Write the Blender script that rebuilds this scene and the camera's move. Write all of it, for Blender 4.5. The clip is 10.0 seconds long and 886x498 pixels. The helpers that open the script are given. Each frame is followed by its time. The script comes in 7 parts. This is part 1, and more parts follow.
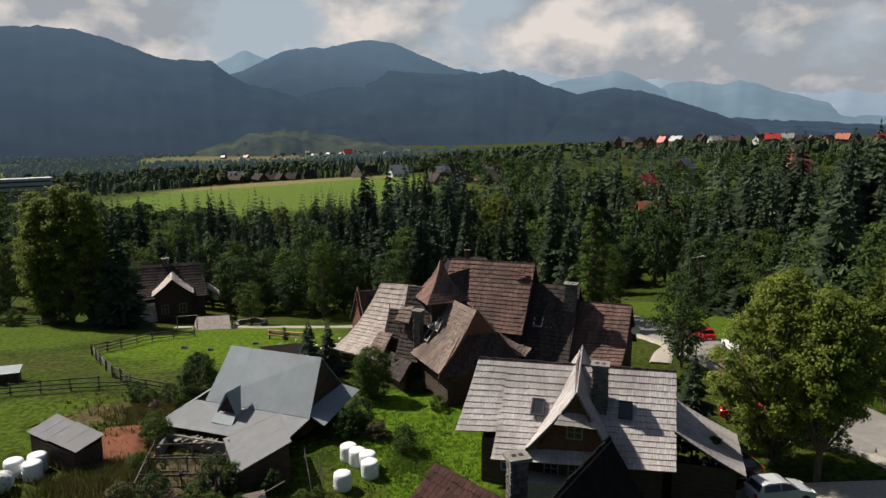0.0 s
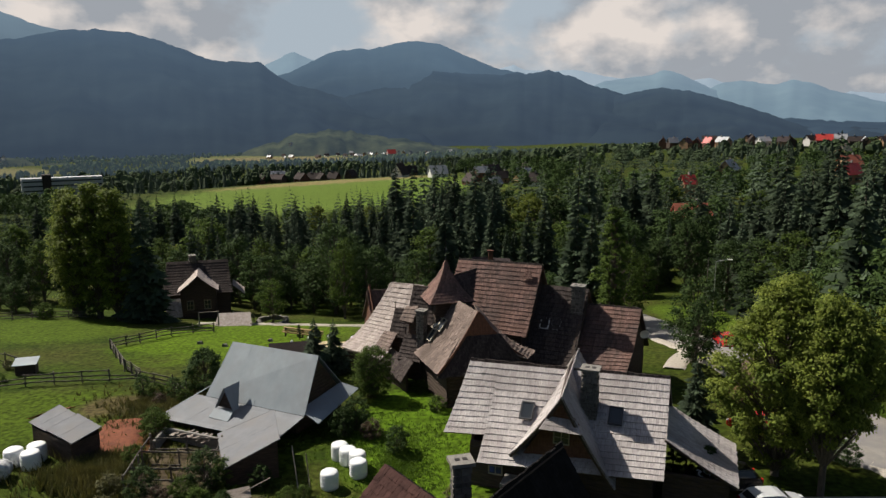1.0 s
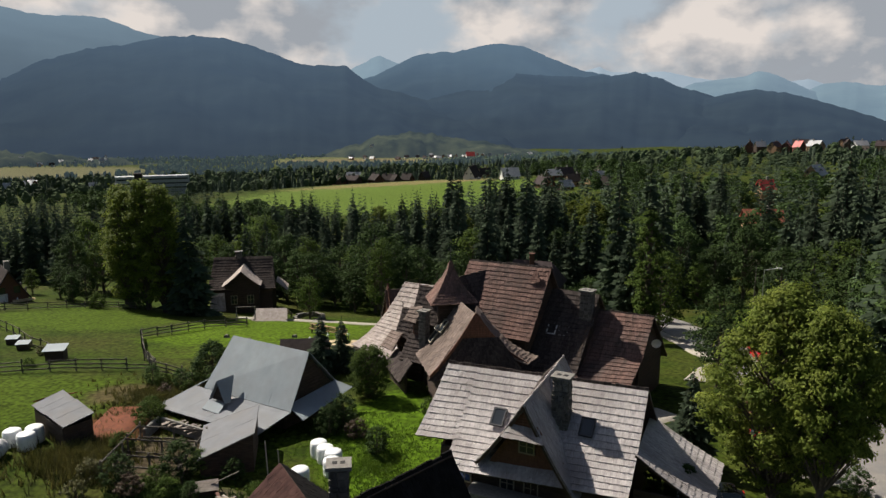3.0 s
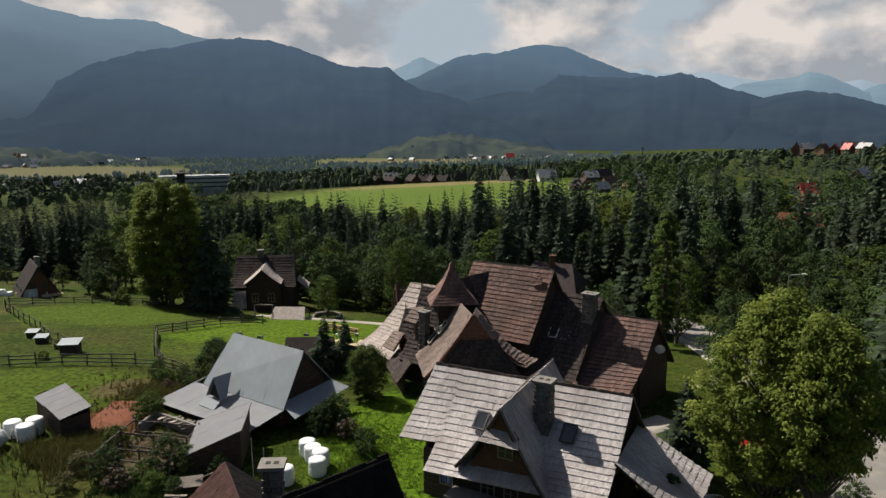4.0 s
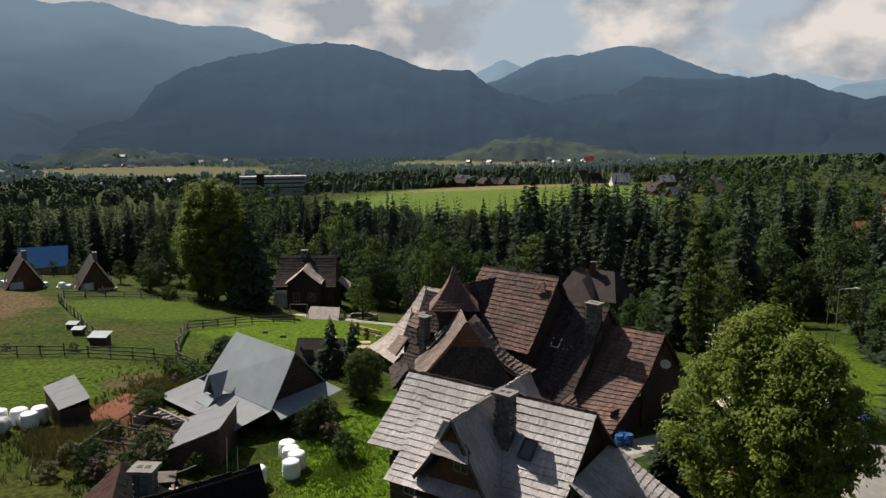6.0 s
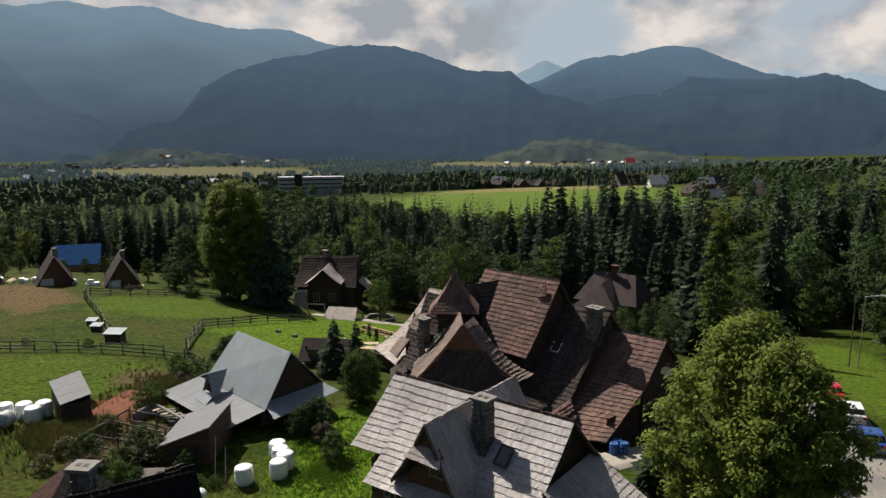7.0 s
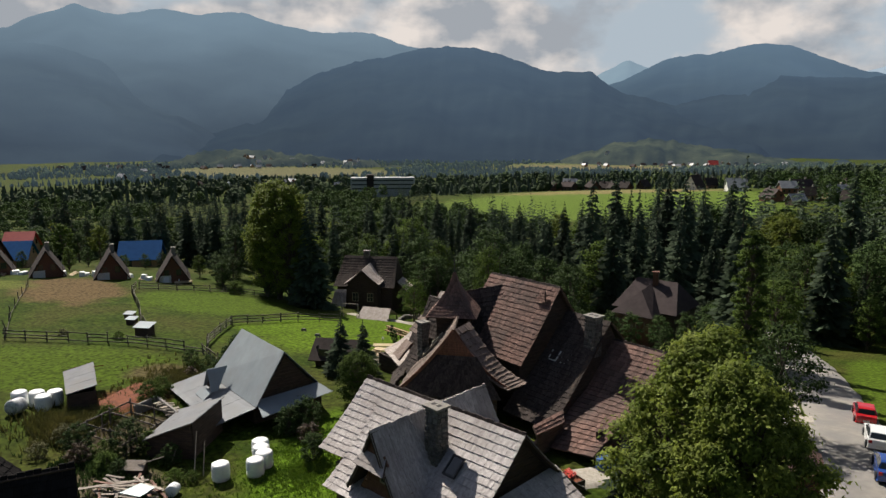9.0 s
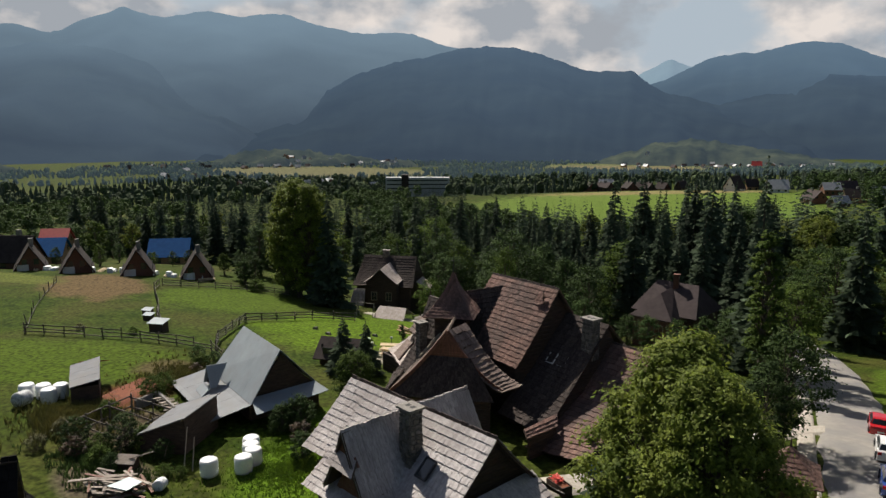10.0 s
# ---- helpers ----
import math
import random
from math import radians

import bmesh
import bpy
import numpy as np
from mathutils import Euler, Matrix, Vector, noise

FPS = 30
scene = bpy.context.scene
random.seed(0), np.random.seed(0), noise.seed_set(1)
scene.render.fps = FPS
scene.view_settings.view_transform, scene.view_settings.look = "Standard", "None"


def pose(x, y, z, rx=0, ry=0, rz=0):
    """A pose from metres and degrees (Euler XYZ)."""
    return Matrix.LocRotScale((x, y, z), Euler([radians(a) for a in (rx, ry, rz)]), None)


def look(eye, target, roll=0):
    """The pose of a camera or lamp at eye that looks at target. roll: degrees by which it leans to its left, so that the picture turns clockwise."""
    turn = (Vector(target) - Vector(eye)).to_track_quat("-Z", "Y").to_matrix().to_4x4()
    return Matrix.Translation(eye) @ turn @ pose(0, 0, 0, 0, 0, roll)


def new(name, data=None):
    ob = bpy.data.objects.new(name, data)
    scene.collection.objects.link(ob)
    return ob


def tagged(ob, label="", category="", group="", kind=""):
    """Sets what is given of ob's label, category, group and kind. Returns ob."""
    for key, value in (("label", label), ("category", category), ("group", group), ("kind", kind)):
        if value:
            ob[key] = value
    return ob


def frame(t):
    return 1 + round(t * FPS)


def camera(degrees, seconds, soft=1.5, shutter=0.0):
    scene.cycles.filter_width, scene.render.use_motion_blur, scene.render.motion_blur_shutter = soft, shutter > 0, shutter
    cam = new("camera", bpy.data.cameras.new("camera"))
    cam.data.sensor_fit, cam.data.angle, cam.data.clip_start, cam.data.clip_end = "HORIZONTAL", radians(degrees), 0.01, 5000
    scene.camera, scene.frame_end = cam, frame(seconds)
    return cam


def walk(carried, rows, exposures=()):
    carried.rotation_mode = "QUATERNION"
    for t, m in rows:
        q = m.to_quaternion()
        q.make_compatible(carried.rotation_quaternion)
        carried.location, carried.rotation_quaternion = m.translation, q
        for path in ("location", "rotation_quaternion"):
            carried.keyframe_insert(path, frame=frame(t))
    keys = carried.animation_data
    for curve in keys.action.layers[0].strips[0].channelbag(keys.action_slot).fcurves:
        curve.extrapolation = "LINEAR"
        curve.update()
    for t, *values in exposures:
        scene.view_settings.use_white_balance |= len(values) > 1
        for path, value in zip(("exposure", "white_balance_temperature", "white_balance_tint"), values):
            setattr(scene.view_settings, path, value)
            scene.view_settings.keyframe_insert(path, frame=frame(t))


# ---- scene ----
# the camera and its way
cam = camera(64.0, 10.0, soft=1.45)
PATH = [
    (0.0, 0.0, -0.002, 22.001, 79.439, 0.125, -0.001),
    (0.5, 1.592, 0.233, 21.921, 79.476, 0.115, 1.763),
    (1.0, 3.225, 0.582, 21.824, 79.494, 0.122, 3.584),
    (1.5, 4.747, 0.913, 21.728, 79.519, 0.107, 5.22),
    (2.0, 6.35, 1.326, 21.615, 79.589, 0.096, 7.014),
    (2.5, 7.818, 1.784, 21.512, 79.649, 0.077, 8.599),
    (4.0, 12.341, 3.367, 21.293, 79.813, -0.049, 13.551),
    (4.5, 13.77, 3.991, 21.253, 79.833, -0.06, 15.146),
    (5.0, 15.242, 4.665, 21.255, 79.898, -0.078, 16.898),
    (5.5, 16.606, 5.334, 21.293, 79.961, -0.091, 18.463),
    (7.0, 20.758, 7.595, 21.278, 80.097, -0.085, 23.34),
    (7.5, 22.002, 8.393, 21.263, 80.137, -0.089, 24.87),
    (8.0, 23.337, 9.241, 21.294, 80.144, -0.072, 26.524),
    (8.5, 24.559, 10.081, 21.301, 80.174, -0.072, 28.041),
    (9.0, 25.812, 11.013, 21.267, 80.201, -0.048, 29.678),
    (9.5, 26.988, 11.929, 21.237, 80.204, -0.044, 31.181),
    (10.0, 28.216, 12.947, 21.179, 80.212, -0.038, 32.818),
]
walk(cam, [(t, pose(x, y, z, rx, ry, rz)) for t, x, y, z, rx, ry, rz in PATH], exposures=[(0.0, 0.37), (10.0, 0.45)])

# ---- light ----
SUN_EL, SUN_DIR = radians(46), Vector((-0.866, 0.5))
world = bpy.data.worlds.new("world")
scene.world = world
world.use_nodes = True
wt = world.node_tree
wn, wl = wt.nodes, wt.links
wn.clear()
w_out = wn.new("ShaderNodeOutputWorld")
w_bg = wn.new("ShaderNodeBackground")
w_sky = wn.new("ShaderNodeTexSky")
w_sky.sky_type, w_sky.sun_disc = "NISHITA", False
w_sky.sun_elevation, w_sky.sun_rotation = SUN_EL, math.atan2(SUN_DIR.x, SUN_DIR.y)
w_sky.dust_density, w_sky.air_density = 2.0, 1.0
w_tc = wn.new("ShaderNodeTexCoord")
w_sep = wn.new("ShaderNodeSeparateXYZ")
wl.new(w_tc.outputs["Generated"], w_sep.inputs[0])


def w_math(op, a, b=None, c=None):
    n = wn.new("ShaderNodeMath")
    n.operation = op
    for i, v in enumerate((a, b, c)):
        if v is None:
            continue
        if isinstance(v, (int, float)):
            n.inputs[i].default_value = v
        else:
            wl.new(v, n.inputs[i])
    return n.outputs[0]


def w_range(v, lo, hi, out_lo=0.0, out_hi=1.0):
    n = wn.new("ShaderNodeMapRange")
    n.interpolation_type = "SMOOTHSTEP"
    wl.new(v, n.inputs["Value"])
    for key, val in (("From Min", lo), ("From Max", hi), ("To Min", out_lo), ("To Max", out_hi)):
        n.inputs[key].default_value = val
    return n.outputs[0]


# azimuth and height of a direction, in degrees
w_az = w_math("MULTIPLY", w_math("ARCTAN2", w_sep.outputs["X"], w_sep.outputs["Y"]), 57.296)
w_el = w_math("MULTIPLY", w_math("ARCSINE", w_sep.outputs["Z"]), 57.296)
w_dir = wn.new("ShaderNodeCombineXYZ")
wl.new(w_math("MULTIPLY", w_az, 0.1), w_dir.inputs[0])
wl.new(w_math("MULTIPLY", w_el, 0.15), w_dir.inputs[1])


def w_noise(scale, detail, rough, z, bend=0.0):
    n = wn.new("ShaderNodeTexNoise")
    n.inputs["Scale"].default_value, n.inputs["Detail"].default_value = scale, detail
    n.inputs["Roughness"].default_value, n.inputs["Distortion"].default_value = rough, bend
    m = wn.new("ShaderNodeMapping")
    m.inputs["Location"].default_value = (0.7, z, 0.0)
    wl.new(w_dir.outputs[0], m.inputs["Vector"])
    wl.new(m.outputs[0], n.inputs["Vector"])
    return n.outputs["Fac"]


def w_banks(start, banks):
    """Adds soft banks of cloud (azimuth, height, half-widths, weight) to a field."""
    out = start
    for a, e, ra, re, k in banks:
        da = w_math("MULTIPLY", w_math("SUBTRACT", w_az, a), 1 / ra)
        de = w_math("MULTIPLY", w_math("SUBTRACT", w_el, e), 1 / re)
        q = w_math("MULTIPLY_ADD", da, da, w_math("MULTIPLY", de, de))
        out = w_math("MULTIPLY_ADD", w_math("POWER", 2.718, w_math("MULTIPLY", q, -1.0)), k, out)
    return out


w_cloud = w_banks(w_noise(1.3, 8.0, 0.55, 0.2, 0.0), ((-13.5, 7.0, 4.0, 3.5, -0.20), (4.0, 8.6, 2.6, 1.3, -0.25), (-4.0, 8.5, 6.0, 3.0, 0.12), (12.5, 6.5, 9.0, 3.0, 0.16), (-26.0, 7.0, 9.0, 2.6, 0.14),
                                                       (26.0, 6.0, 9.0, 6.0, 0.08), (-40.0, 8.5, 7.0, 2.0, 0.13), (-62.0, 8.0, 9.0, 3.0, 0.14), (-50.0, 9.5, 4.0, 1.5, -0.10)))
w_cover = w_range(w_cloud, 0.36, 0.60)
w_light = w_banks(w_noise(2.1, 7.0, 0.52, 5.0, 0.0), ((-6.5, 6.8, 5.0, 1.8, 0.13), (11.0, 6.2, 6.0, 2.4, 0.12), (-30.5, 6.5, 4.0, 1.6, 0.10), (-20.0, 4.6, 5.0, 1.0, 0.12), (-38.5, 8.6, 3.0, 1.6, 0.14),
                                                     (-24.0, 8.0, 6.0, 2.2, -0.12), (26.0, 5.5, 9.0, 6.0, -0.15), (-3.0, 10.5, 6.0, 2.0, -0.10), (-60.0, 8.0, 9.0, 3.0, -0.10)))
w_shade = wn.new("ShaderNodeValToRGB")
w_shade.color_ramp.elements[0].position, w_shade.color_ramp.elements[1].position = 0.42, 0.66
w_shade.color_ramp.elements[0].color = (15.5, 16.6, 18.2, 1)
w_shade.color_ramp.elements[1].color = (34.5, 31.5, 29.3, 1)
wl.new(w_light, w_shade.inputs["Fac"])
# the clouds stand over the mountains in front; overhead and behind the sky is clear
w_low = w_range(w_el, 9.5, 15.0, 1.0, 0.06)
w_front = w_range(w_sep.outputs["Y"], -0.35, 0.15, 0.15, 1.0)
w_near = w_math("MULTIPLY", w_low, w_front)
w_haze = wn.new("ShaderNodeMix")
w_haze.data_type = "RGBA"
wl.new(w_near, w_haze.inputs["Factor"])
w_clear = wn.new("ShaderNodeMix")
w_clear.data_type, w_clear.blend_type = "RGBA", "MULTIPLY"
w_clear.inputs["Factor"].default_value = 1.0
wl.new(w_sky.outputs["Color"], w_clear.inputs["A"])
w_clear.inputs["B"].default_value = (2.6, 2.6, 2.6, 1)
wl.new(w_clear.outputs["Result"], w_haze.inputs["A"])
w_haze.inputs["B"].default_value = (18.6, 21.6, 24.4, 1)
w_mix = wn.new("ShaderNodeMix")
w_mix.data_type = "RGBA"
wl.new(w_math("MULTIPLY", w_cover, w_near), w_mix.inputs["Factor"])
wl.new(w_haze.outputs["Result"], w_mix.inputs["A"])
wl.new(w_shade.outputs["Color"], w_mix.inputs["B"])
wl.new(w_mix.outputs["Result"], w_bg.inputs["Color"])
w_bg.inputs["Strength"].default_value = 0.017
wl.new(w_bg.outputs[0], w_out.inputs[0])
sun = new("sun", bpy.data.lights.new("sun", "SUN"))
sun.data.energy, sun.data.angle, sun.data.color = 5.0, radians(0.6), (1.0, 0.935, 0.83)
sun_way = Vector((SUN_DIR.x * math.cos(SUN_EL), SUN_DIR.y * math.cos(SUN_EL), math.sin(SUN_EL)))
sun.matrix_world = look((0, 0, 90), Vector((0, 0, 90)) - sun_way)

# ---- materials ----
def lin(c, k=1.0):
    return (c[0] * k, c[1] * k, c[2] * k, 1)


def material(name, dark, light, scale=3.0, rough=0.8, bump=0.3, metal=0.0, stretch=(1, 1, 1), detail=6.0,
             island=0.0, random_ob=0.0, stain=None, stain_scale=0.35, bump_scale=None, spec=0.4, sheen_through=0.0, coords="Object"):
    """A surface of two colours mixed by noise, with stains at a larger scale, relief, and a change of tone from piece to piece."""
    m = bpy.data.materials.new(name)
    m.use_nodes = True
    nt = m.node_tree
    N, L = nt.nodes, nt.links
    b = N["Principled BSDF"]
    tc = N.new("ShaderNodeTexCoord")
    mp = N.new("ShaderNodeMapping")
    mp.inputs["Scale"].default_value = stretch
    L.new(tc.outputs[coords], mp.inputs["Vector"])
    n1 = N.new("ShaderNodeTexNoise")
    n1.inputs["Scale"].default_value, n1.inputs["Detail"].default_value, n1.inputs["Roughness"].default_value = scale, detail, 0.62
    L.new(mp.outputs[0], n1.inputs["Vector"])
    r1 = N.new("ShaderNodeValToRGB")
    r1.color_ramp.elements[0].position, r1.color_ramp.elements[1].position = 0.32, 0.68
    r1.color_ramp.elements[0].color, r1.color_ramp.elements[1].color = lin(dark), lin(light)
    L.new(n1.outputs["Fac"], r1.inputs["Fac"])
    out = r1.outputs["Color"]
    if stain:
        n2 = N.new("ShaderNodeTexNoise")
        n2.inputs["Scale"].default_value, n2.inputs["Detail"].default_value = stain_scale, 5.0
        L.new(tc.outputs[coords], n2.inputs["Vector"])
        r2 = N.new("ShaderNodeValToRGB")
        r2.color_ramp.elements[0].position, r2.color_ramp.elements[1].position = 0.42, 0.66
        L.new(n2.outputs["Fac"], r2.inputs["Fac"])
        mx = N.new("ShaderNodeMix")
        mx.data_type = "RGBA"
        L.new(r2.outputs["Color"], mx.inputs["Factor"])
        L.new(out, mx.inputs["A"])
        mx.inputs["B"].default_value = lin(stain)
        out = mx.outputs["Result"]
    for amount, kind in ((island, "ShaderNodeNewGeometry"), (random_ob, "ShaderNodeObjectInfo")):
        if amount:
            g = N.new(kind)
            mr = N.new("ShaderNodeMapRange")
            mr.inputs["To Min"].default_value, mr.inputs["To Max"].default_value = 1 - amount, 1 + amount
            L.new(g.outputs["Random Per Island" if kind.endswith("Geometry") else "Random"], mr.inputs["Value"])
            hs = N.new("ShaderNodeHueSaturation")
            L.new(mr.outputs[0], hs.inputs["Value"])
            L.new(out, hs.inputs["Color"])
            out = hs.outputs["Color"]
    L.new(out, b.inputs["Base Color"])
    b.inputs["Roughness"].default_value, b.inputs["Metallic"].default_value = rough, metal
    b.inputs["Specular IOR Level"].default_value = spec
    if bump:
        bp = N.new("ShaderNodeBump")
        bp.inputs["Strength"].default_value, bp.inputs["Distance"].default_value = bump, 0.03
        src = n1
        if bump_scale:
            src = N.new("ShaderNodeTexNoise")
            src.inputs["Scale"].default_value, src.inputs["Detail"].default_value = bump_scale, 5.0
            L.new(mp.outputs[0], src.inputs["Vector"])
        L.new(src.outputs["Fac"], bp.inputs["Height"])
        L.new(bp.outputs[0], b.inputs["Normal"])
    if sheen_through:
        tr = N.new("ShaderNodeBsdfTranslucent")
        L.new(out, tr.inputs["Color"])
        ms = N.new("ShaderNodeMixShader")
        ms.inputs[0].default_value = sheen_through
        L.new(b.outputs[0], ms.inputs[1])
        L.new(tr.outputs[0], ms.inputs[2])
        L.new(ms.outputs[0], N["Material Output"].inputs["Surface"])
    return m


M_SHAKE_GREY = material("weathered_grey_shakes", (0.335, 0.30, 0.29), (0.53, 0.485, 0.472), scale=2.2, stretch=(3, 3, 1), island=0.13, stain=(0.27, 0.235, 0.222), rough=0.65, bump=0.4, bump_scale=14)
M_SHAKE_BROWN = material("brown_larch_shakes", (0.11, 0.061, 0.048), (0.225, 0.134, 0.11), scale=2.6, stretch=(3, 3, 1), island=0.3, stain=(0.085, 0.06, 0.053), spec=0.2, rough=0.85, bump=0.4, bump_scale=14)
# also stands in for brown shakes on slopes that lie in shade
M_SHAKE_DARK = material("dark_and_shaded_shakes", (0.034, 0.027, 0.025), (0.078, 0.062, 0.056), scale=2.6, stretch=(3, 3, 1), island=0.3, spec=0.12, rough=0.9, bump=0.4, bump_scale=14)
M_SHAKE_WORN = material("worn_brown_shakes", (0.13, 0.095, 0.08), (0.27, 0.205, 0.175), scale=2.6, stretch=(3, 3, 1), island=0.25, stain=(0.12, 0.09, 0.075), spec=0.2, rough=0.85, bump=0.4, bump_scale=14)
M_SHAKE_PALE = material("pale_larch_shakes", (0.27, 0.22, 0.19), (0.44, 0.37, 0.335), scale=2.4, island=0.18, rough=0.75, bump=0.4, bump_scale=14)
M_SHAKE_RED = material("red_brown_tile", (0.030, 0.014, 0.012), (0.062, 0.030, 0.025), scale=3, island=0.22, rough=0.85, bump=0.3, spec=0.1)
# shade of the near roof put into an almost black tile colour
M_TILE_SHADE = material("shade_black_tile", (0.008, 0.0075, 0.0075), (0.018, 0.016, 0.016), scale=3, island=0.2, rough=0.9, bump=0.3, spec=0.05)
M_TIN_OLD = material("dull_old_sheet", (0.125, 0.128, 0.138), (0.165, 0.168, 0.18), scale=0.8, stretch=(1, 1, 0.3), rough=0.8, metal=0.1, bump=0.05, stain=(0.15, 0.145, 0.145), stain_scale=0.8)
M_TIN_SKIRT = material("weathered_sheet", (0.165, 0.172, 0.185), (0.21, 0.218, 0.23), scale=0.8, stretch=(1, 1, 0.3), rough=0.8, metal=0.15, bump=0.05, stain=(0.18, 0.18, 0.185), stain_scale=0.8)
M_TIN = material("galvanised_sheet", (0.24, 0.27, 0.29), (0.295, 0.33, 0.35), scale=0.8, stretch=(1, 1, 0.3), rough=0.75, metal=0.25, bump=0.05, stain=(0.25, 0.27, 0.285), stain_scale=0.8)
M_LOG = material("dark_log_wall", (0.028, 0.019, 0.014), (0.078, 0.049, 0.034), scale=2.0, stretch=(1, 1, 6), island=0.25, rough=0.8, bump=0.4)
M_LOG_RED = material("red_brown_boarding", (0.09, 0.035, 0.022), (0.17, 0.075, 0.045), scale=2.5, stretch=(4, 4, 1), island=0.2, rough=0.75, bump=0.3)
M_PLANK = material("raw_weathered_plank", (0.16, 0.13, 0.105), (0.33, 0.28, 0.235), scale=3, stretch=(1, 1, 4), island=0.3, random_ob=0.25, rough=0.85, bump=0.4)
M_FENCE = material("old_fence_timber", (0.06, 0.05, 0.042), (0.15, 0.128, 0.105), scale=4, random_ob=0.3, rough=0.9, bump=0.4)
M_STONE = material("granite_rubble", (0.075, 0.068, 0.06), (0.19, 0.17, 0.15), scale=5, island=0.35, rough=0.85, bump=0.6, bump_scale=20)
M_MORTAR = material("lime_mortar", (0.15, 0.138, 0.122), (0.25, 0.23, 0.205), scale=7, rough=0.9, bump=0.4)
M_PLASTER = material("white_render", (0.60, 0.58, 0.54), (0.74, 0.72, 0.68), scale=1.5, rough=0.85, bump=0.1)
M_BLACK = material("dark_interior", (0.008, 0.007, 0.006), (0.016, 0.013, 0.011), scale=2, rough=0.7, bump=0)
M_DARKMETAL = material("dark_sheet_metal", (0.03, 0.03, 0.032), (0.055, 0.055, 0.06), scale=3, rough=0.5, metal=0.3, bump=0.05)
M_CREAM = material("cream_window_paint", (0.24, 0.20, 0.14), (0.34, 0.29, 0.21), scale=5, rough=0.6, bump=0.05)
M_WRAP = material("white_silage_wrap", (0.74, 0.75, 0.75), (0.84, 0.84, 0.83), scale=6, rough=0.4, bump=0.25, bump_scale=9)
M_WRAP_GREY = material("torn_silage_wrap", (0.25, 0.25, 0.25), (0.7, 0.7, 0.69), scale=4, rough=0.5, bump=0.4)
M_BARK = material("bark", (0.05, 0.04, 0.03), (0.13, 0.105, 0.08), scale=9, stretch=(1, 1, 0.3), rough=0.9, bump=0.6)
M_SPRUCE = material("spruce_needles", (0.034, 0.052, 0.031), (0.072, 0.097, 0.054), scale=0.6, island=0.35, random_ob=0.3, rough=0.9, bump=0, sheen_through=0.2, spec=0.15)
M_LEAF = material("green_leaves", (0.044, 0.076, 0.015), (0.105, 0.148, 0.029), scale=0.5, island=0.35, random_ob=0.2, rough=0.8, bump=0, sheen_through=0.4, spec=0.12)
M_ASH = material("ash_foliage", (0.092, 0.134, 0.018), (0.210, 0.245, 0.040), scale=0.6, island=0.4, rough=0.7, bump=0, sheen_through=0.4, spec=0.2)
M_LEAF_DARK = material("lime_leaves", (0.026, 0.050, 0.014), (0.066, 0.102, 0.028), scale=0.5, island=0.35, random_ob=0.3, rough=0.8, bump=0, sheen_through=0.25, spec=0.12)
M_LEAF_YELLOW = material("yellowing_leaves", (0.07, 0.10, 0.015), (0.15, 0.17, 0.03), scale=0.5, island=0.35, random_ob=0.2, rough=0.8, bump=0, sheen_through=0.4, spec=0.12)
M_GRASS = material("tall_grass", (0.060, 0.066, 0.013), (0.135, 0.118, 0.034), scale=0.8, island=0.3, rough=0.7, bump=0, sheen_through=0.25)
M_GRASS_GREEN = material("green_grass", (0.075, 0.135, 0.010), (0.13, 0.205, 0.018), scale=0.8, island=0.3, rough=0.7, bump=0, sheen_through=0.25)
M_ASPHALT = material("asphalt", (0.20, 0.182, 0.16), (0.26, 0.24, 0.21), scale=2.0, rough=0.85, bump=0.15, bump_scale=30, stain=(0.17, 0.16, 0.155))
M_GRAVEL = material("pale_gravel", (0.26, 0.23, 0.19), (0.42, 0.38, 0.32), scale=5, rough=0.9, bump=0.4, bump_scale=25)
M_SOIL = material("red_brown_soil", (0.10, 0.028, 0.012), (0.21, 0.064, 0.026), scale=2, rough=0.95, bump=0.6, bump_scale=10)


def glass(name):
    m = bpy.data.materials.new(name)
    m.use_nodes = True
    b = m.node_tree.nodes["Principled BSDF"]
    b.inputs["Base Color"].default_value = (0.03, 0.035, 0.04, 1)
    b.inputs["Roughness"].default_value = 0.06
    b.inputs["Specular IOR Level"].default_value = 0.7
    return m


M_GLASS = glass("window_glass")

# ---- builders ----
def mesh_of(name, verts, faces, mat=None, smooth=False):
    me = bpy.data.meshes.new(name)
    me.from_pydata([tuple(v) for v in verts], [], faces)
    if mat:
        me.materials.append(mat)
    if smooth:
        me.polygons.foreach_set("use_smooth", [True] * len(me.polygons))
    me.update()
    return me


def part_mesh(name, me, parent, label=""):
    ob = new(name, me)
    ob.parent = parent
    if label:
        tagged(ob, label)
    return ob


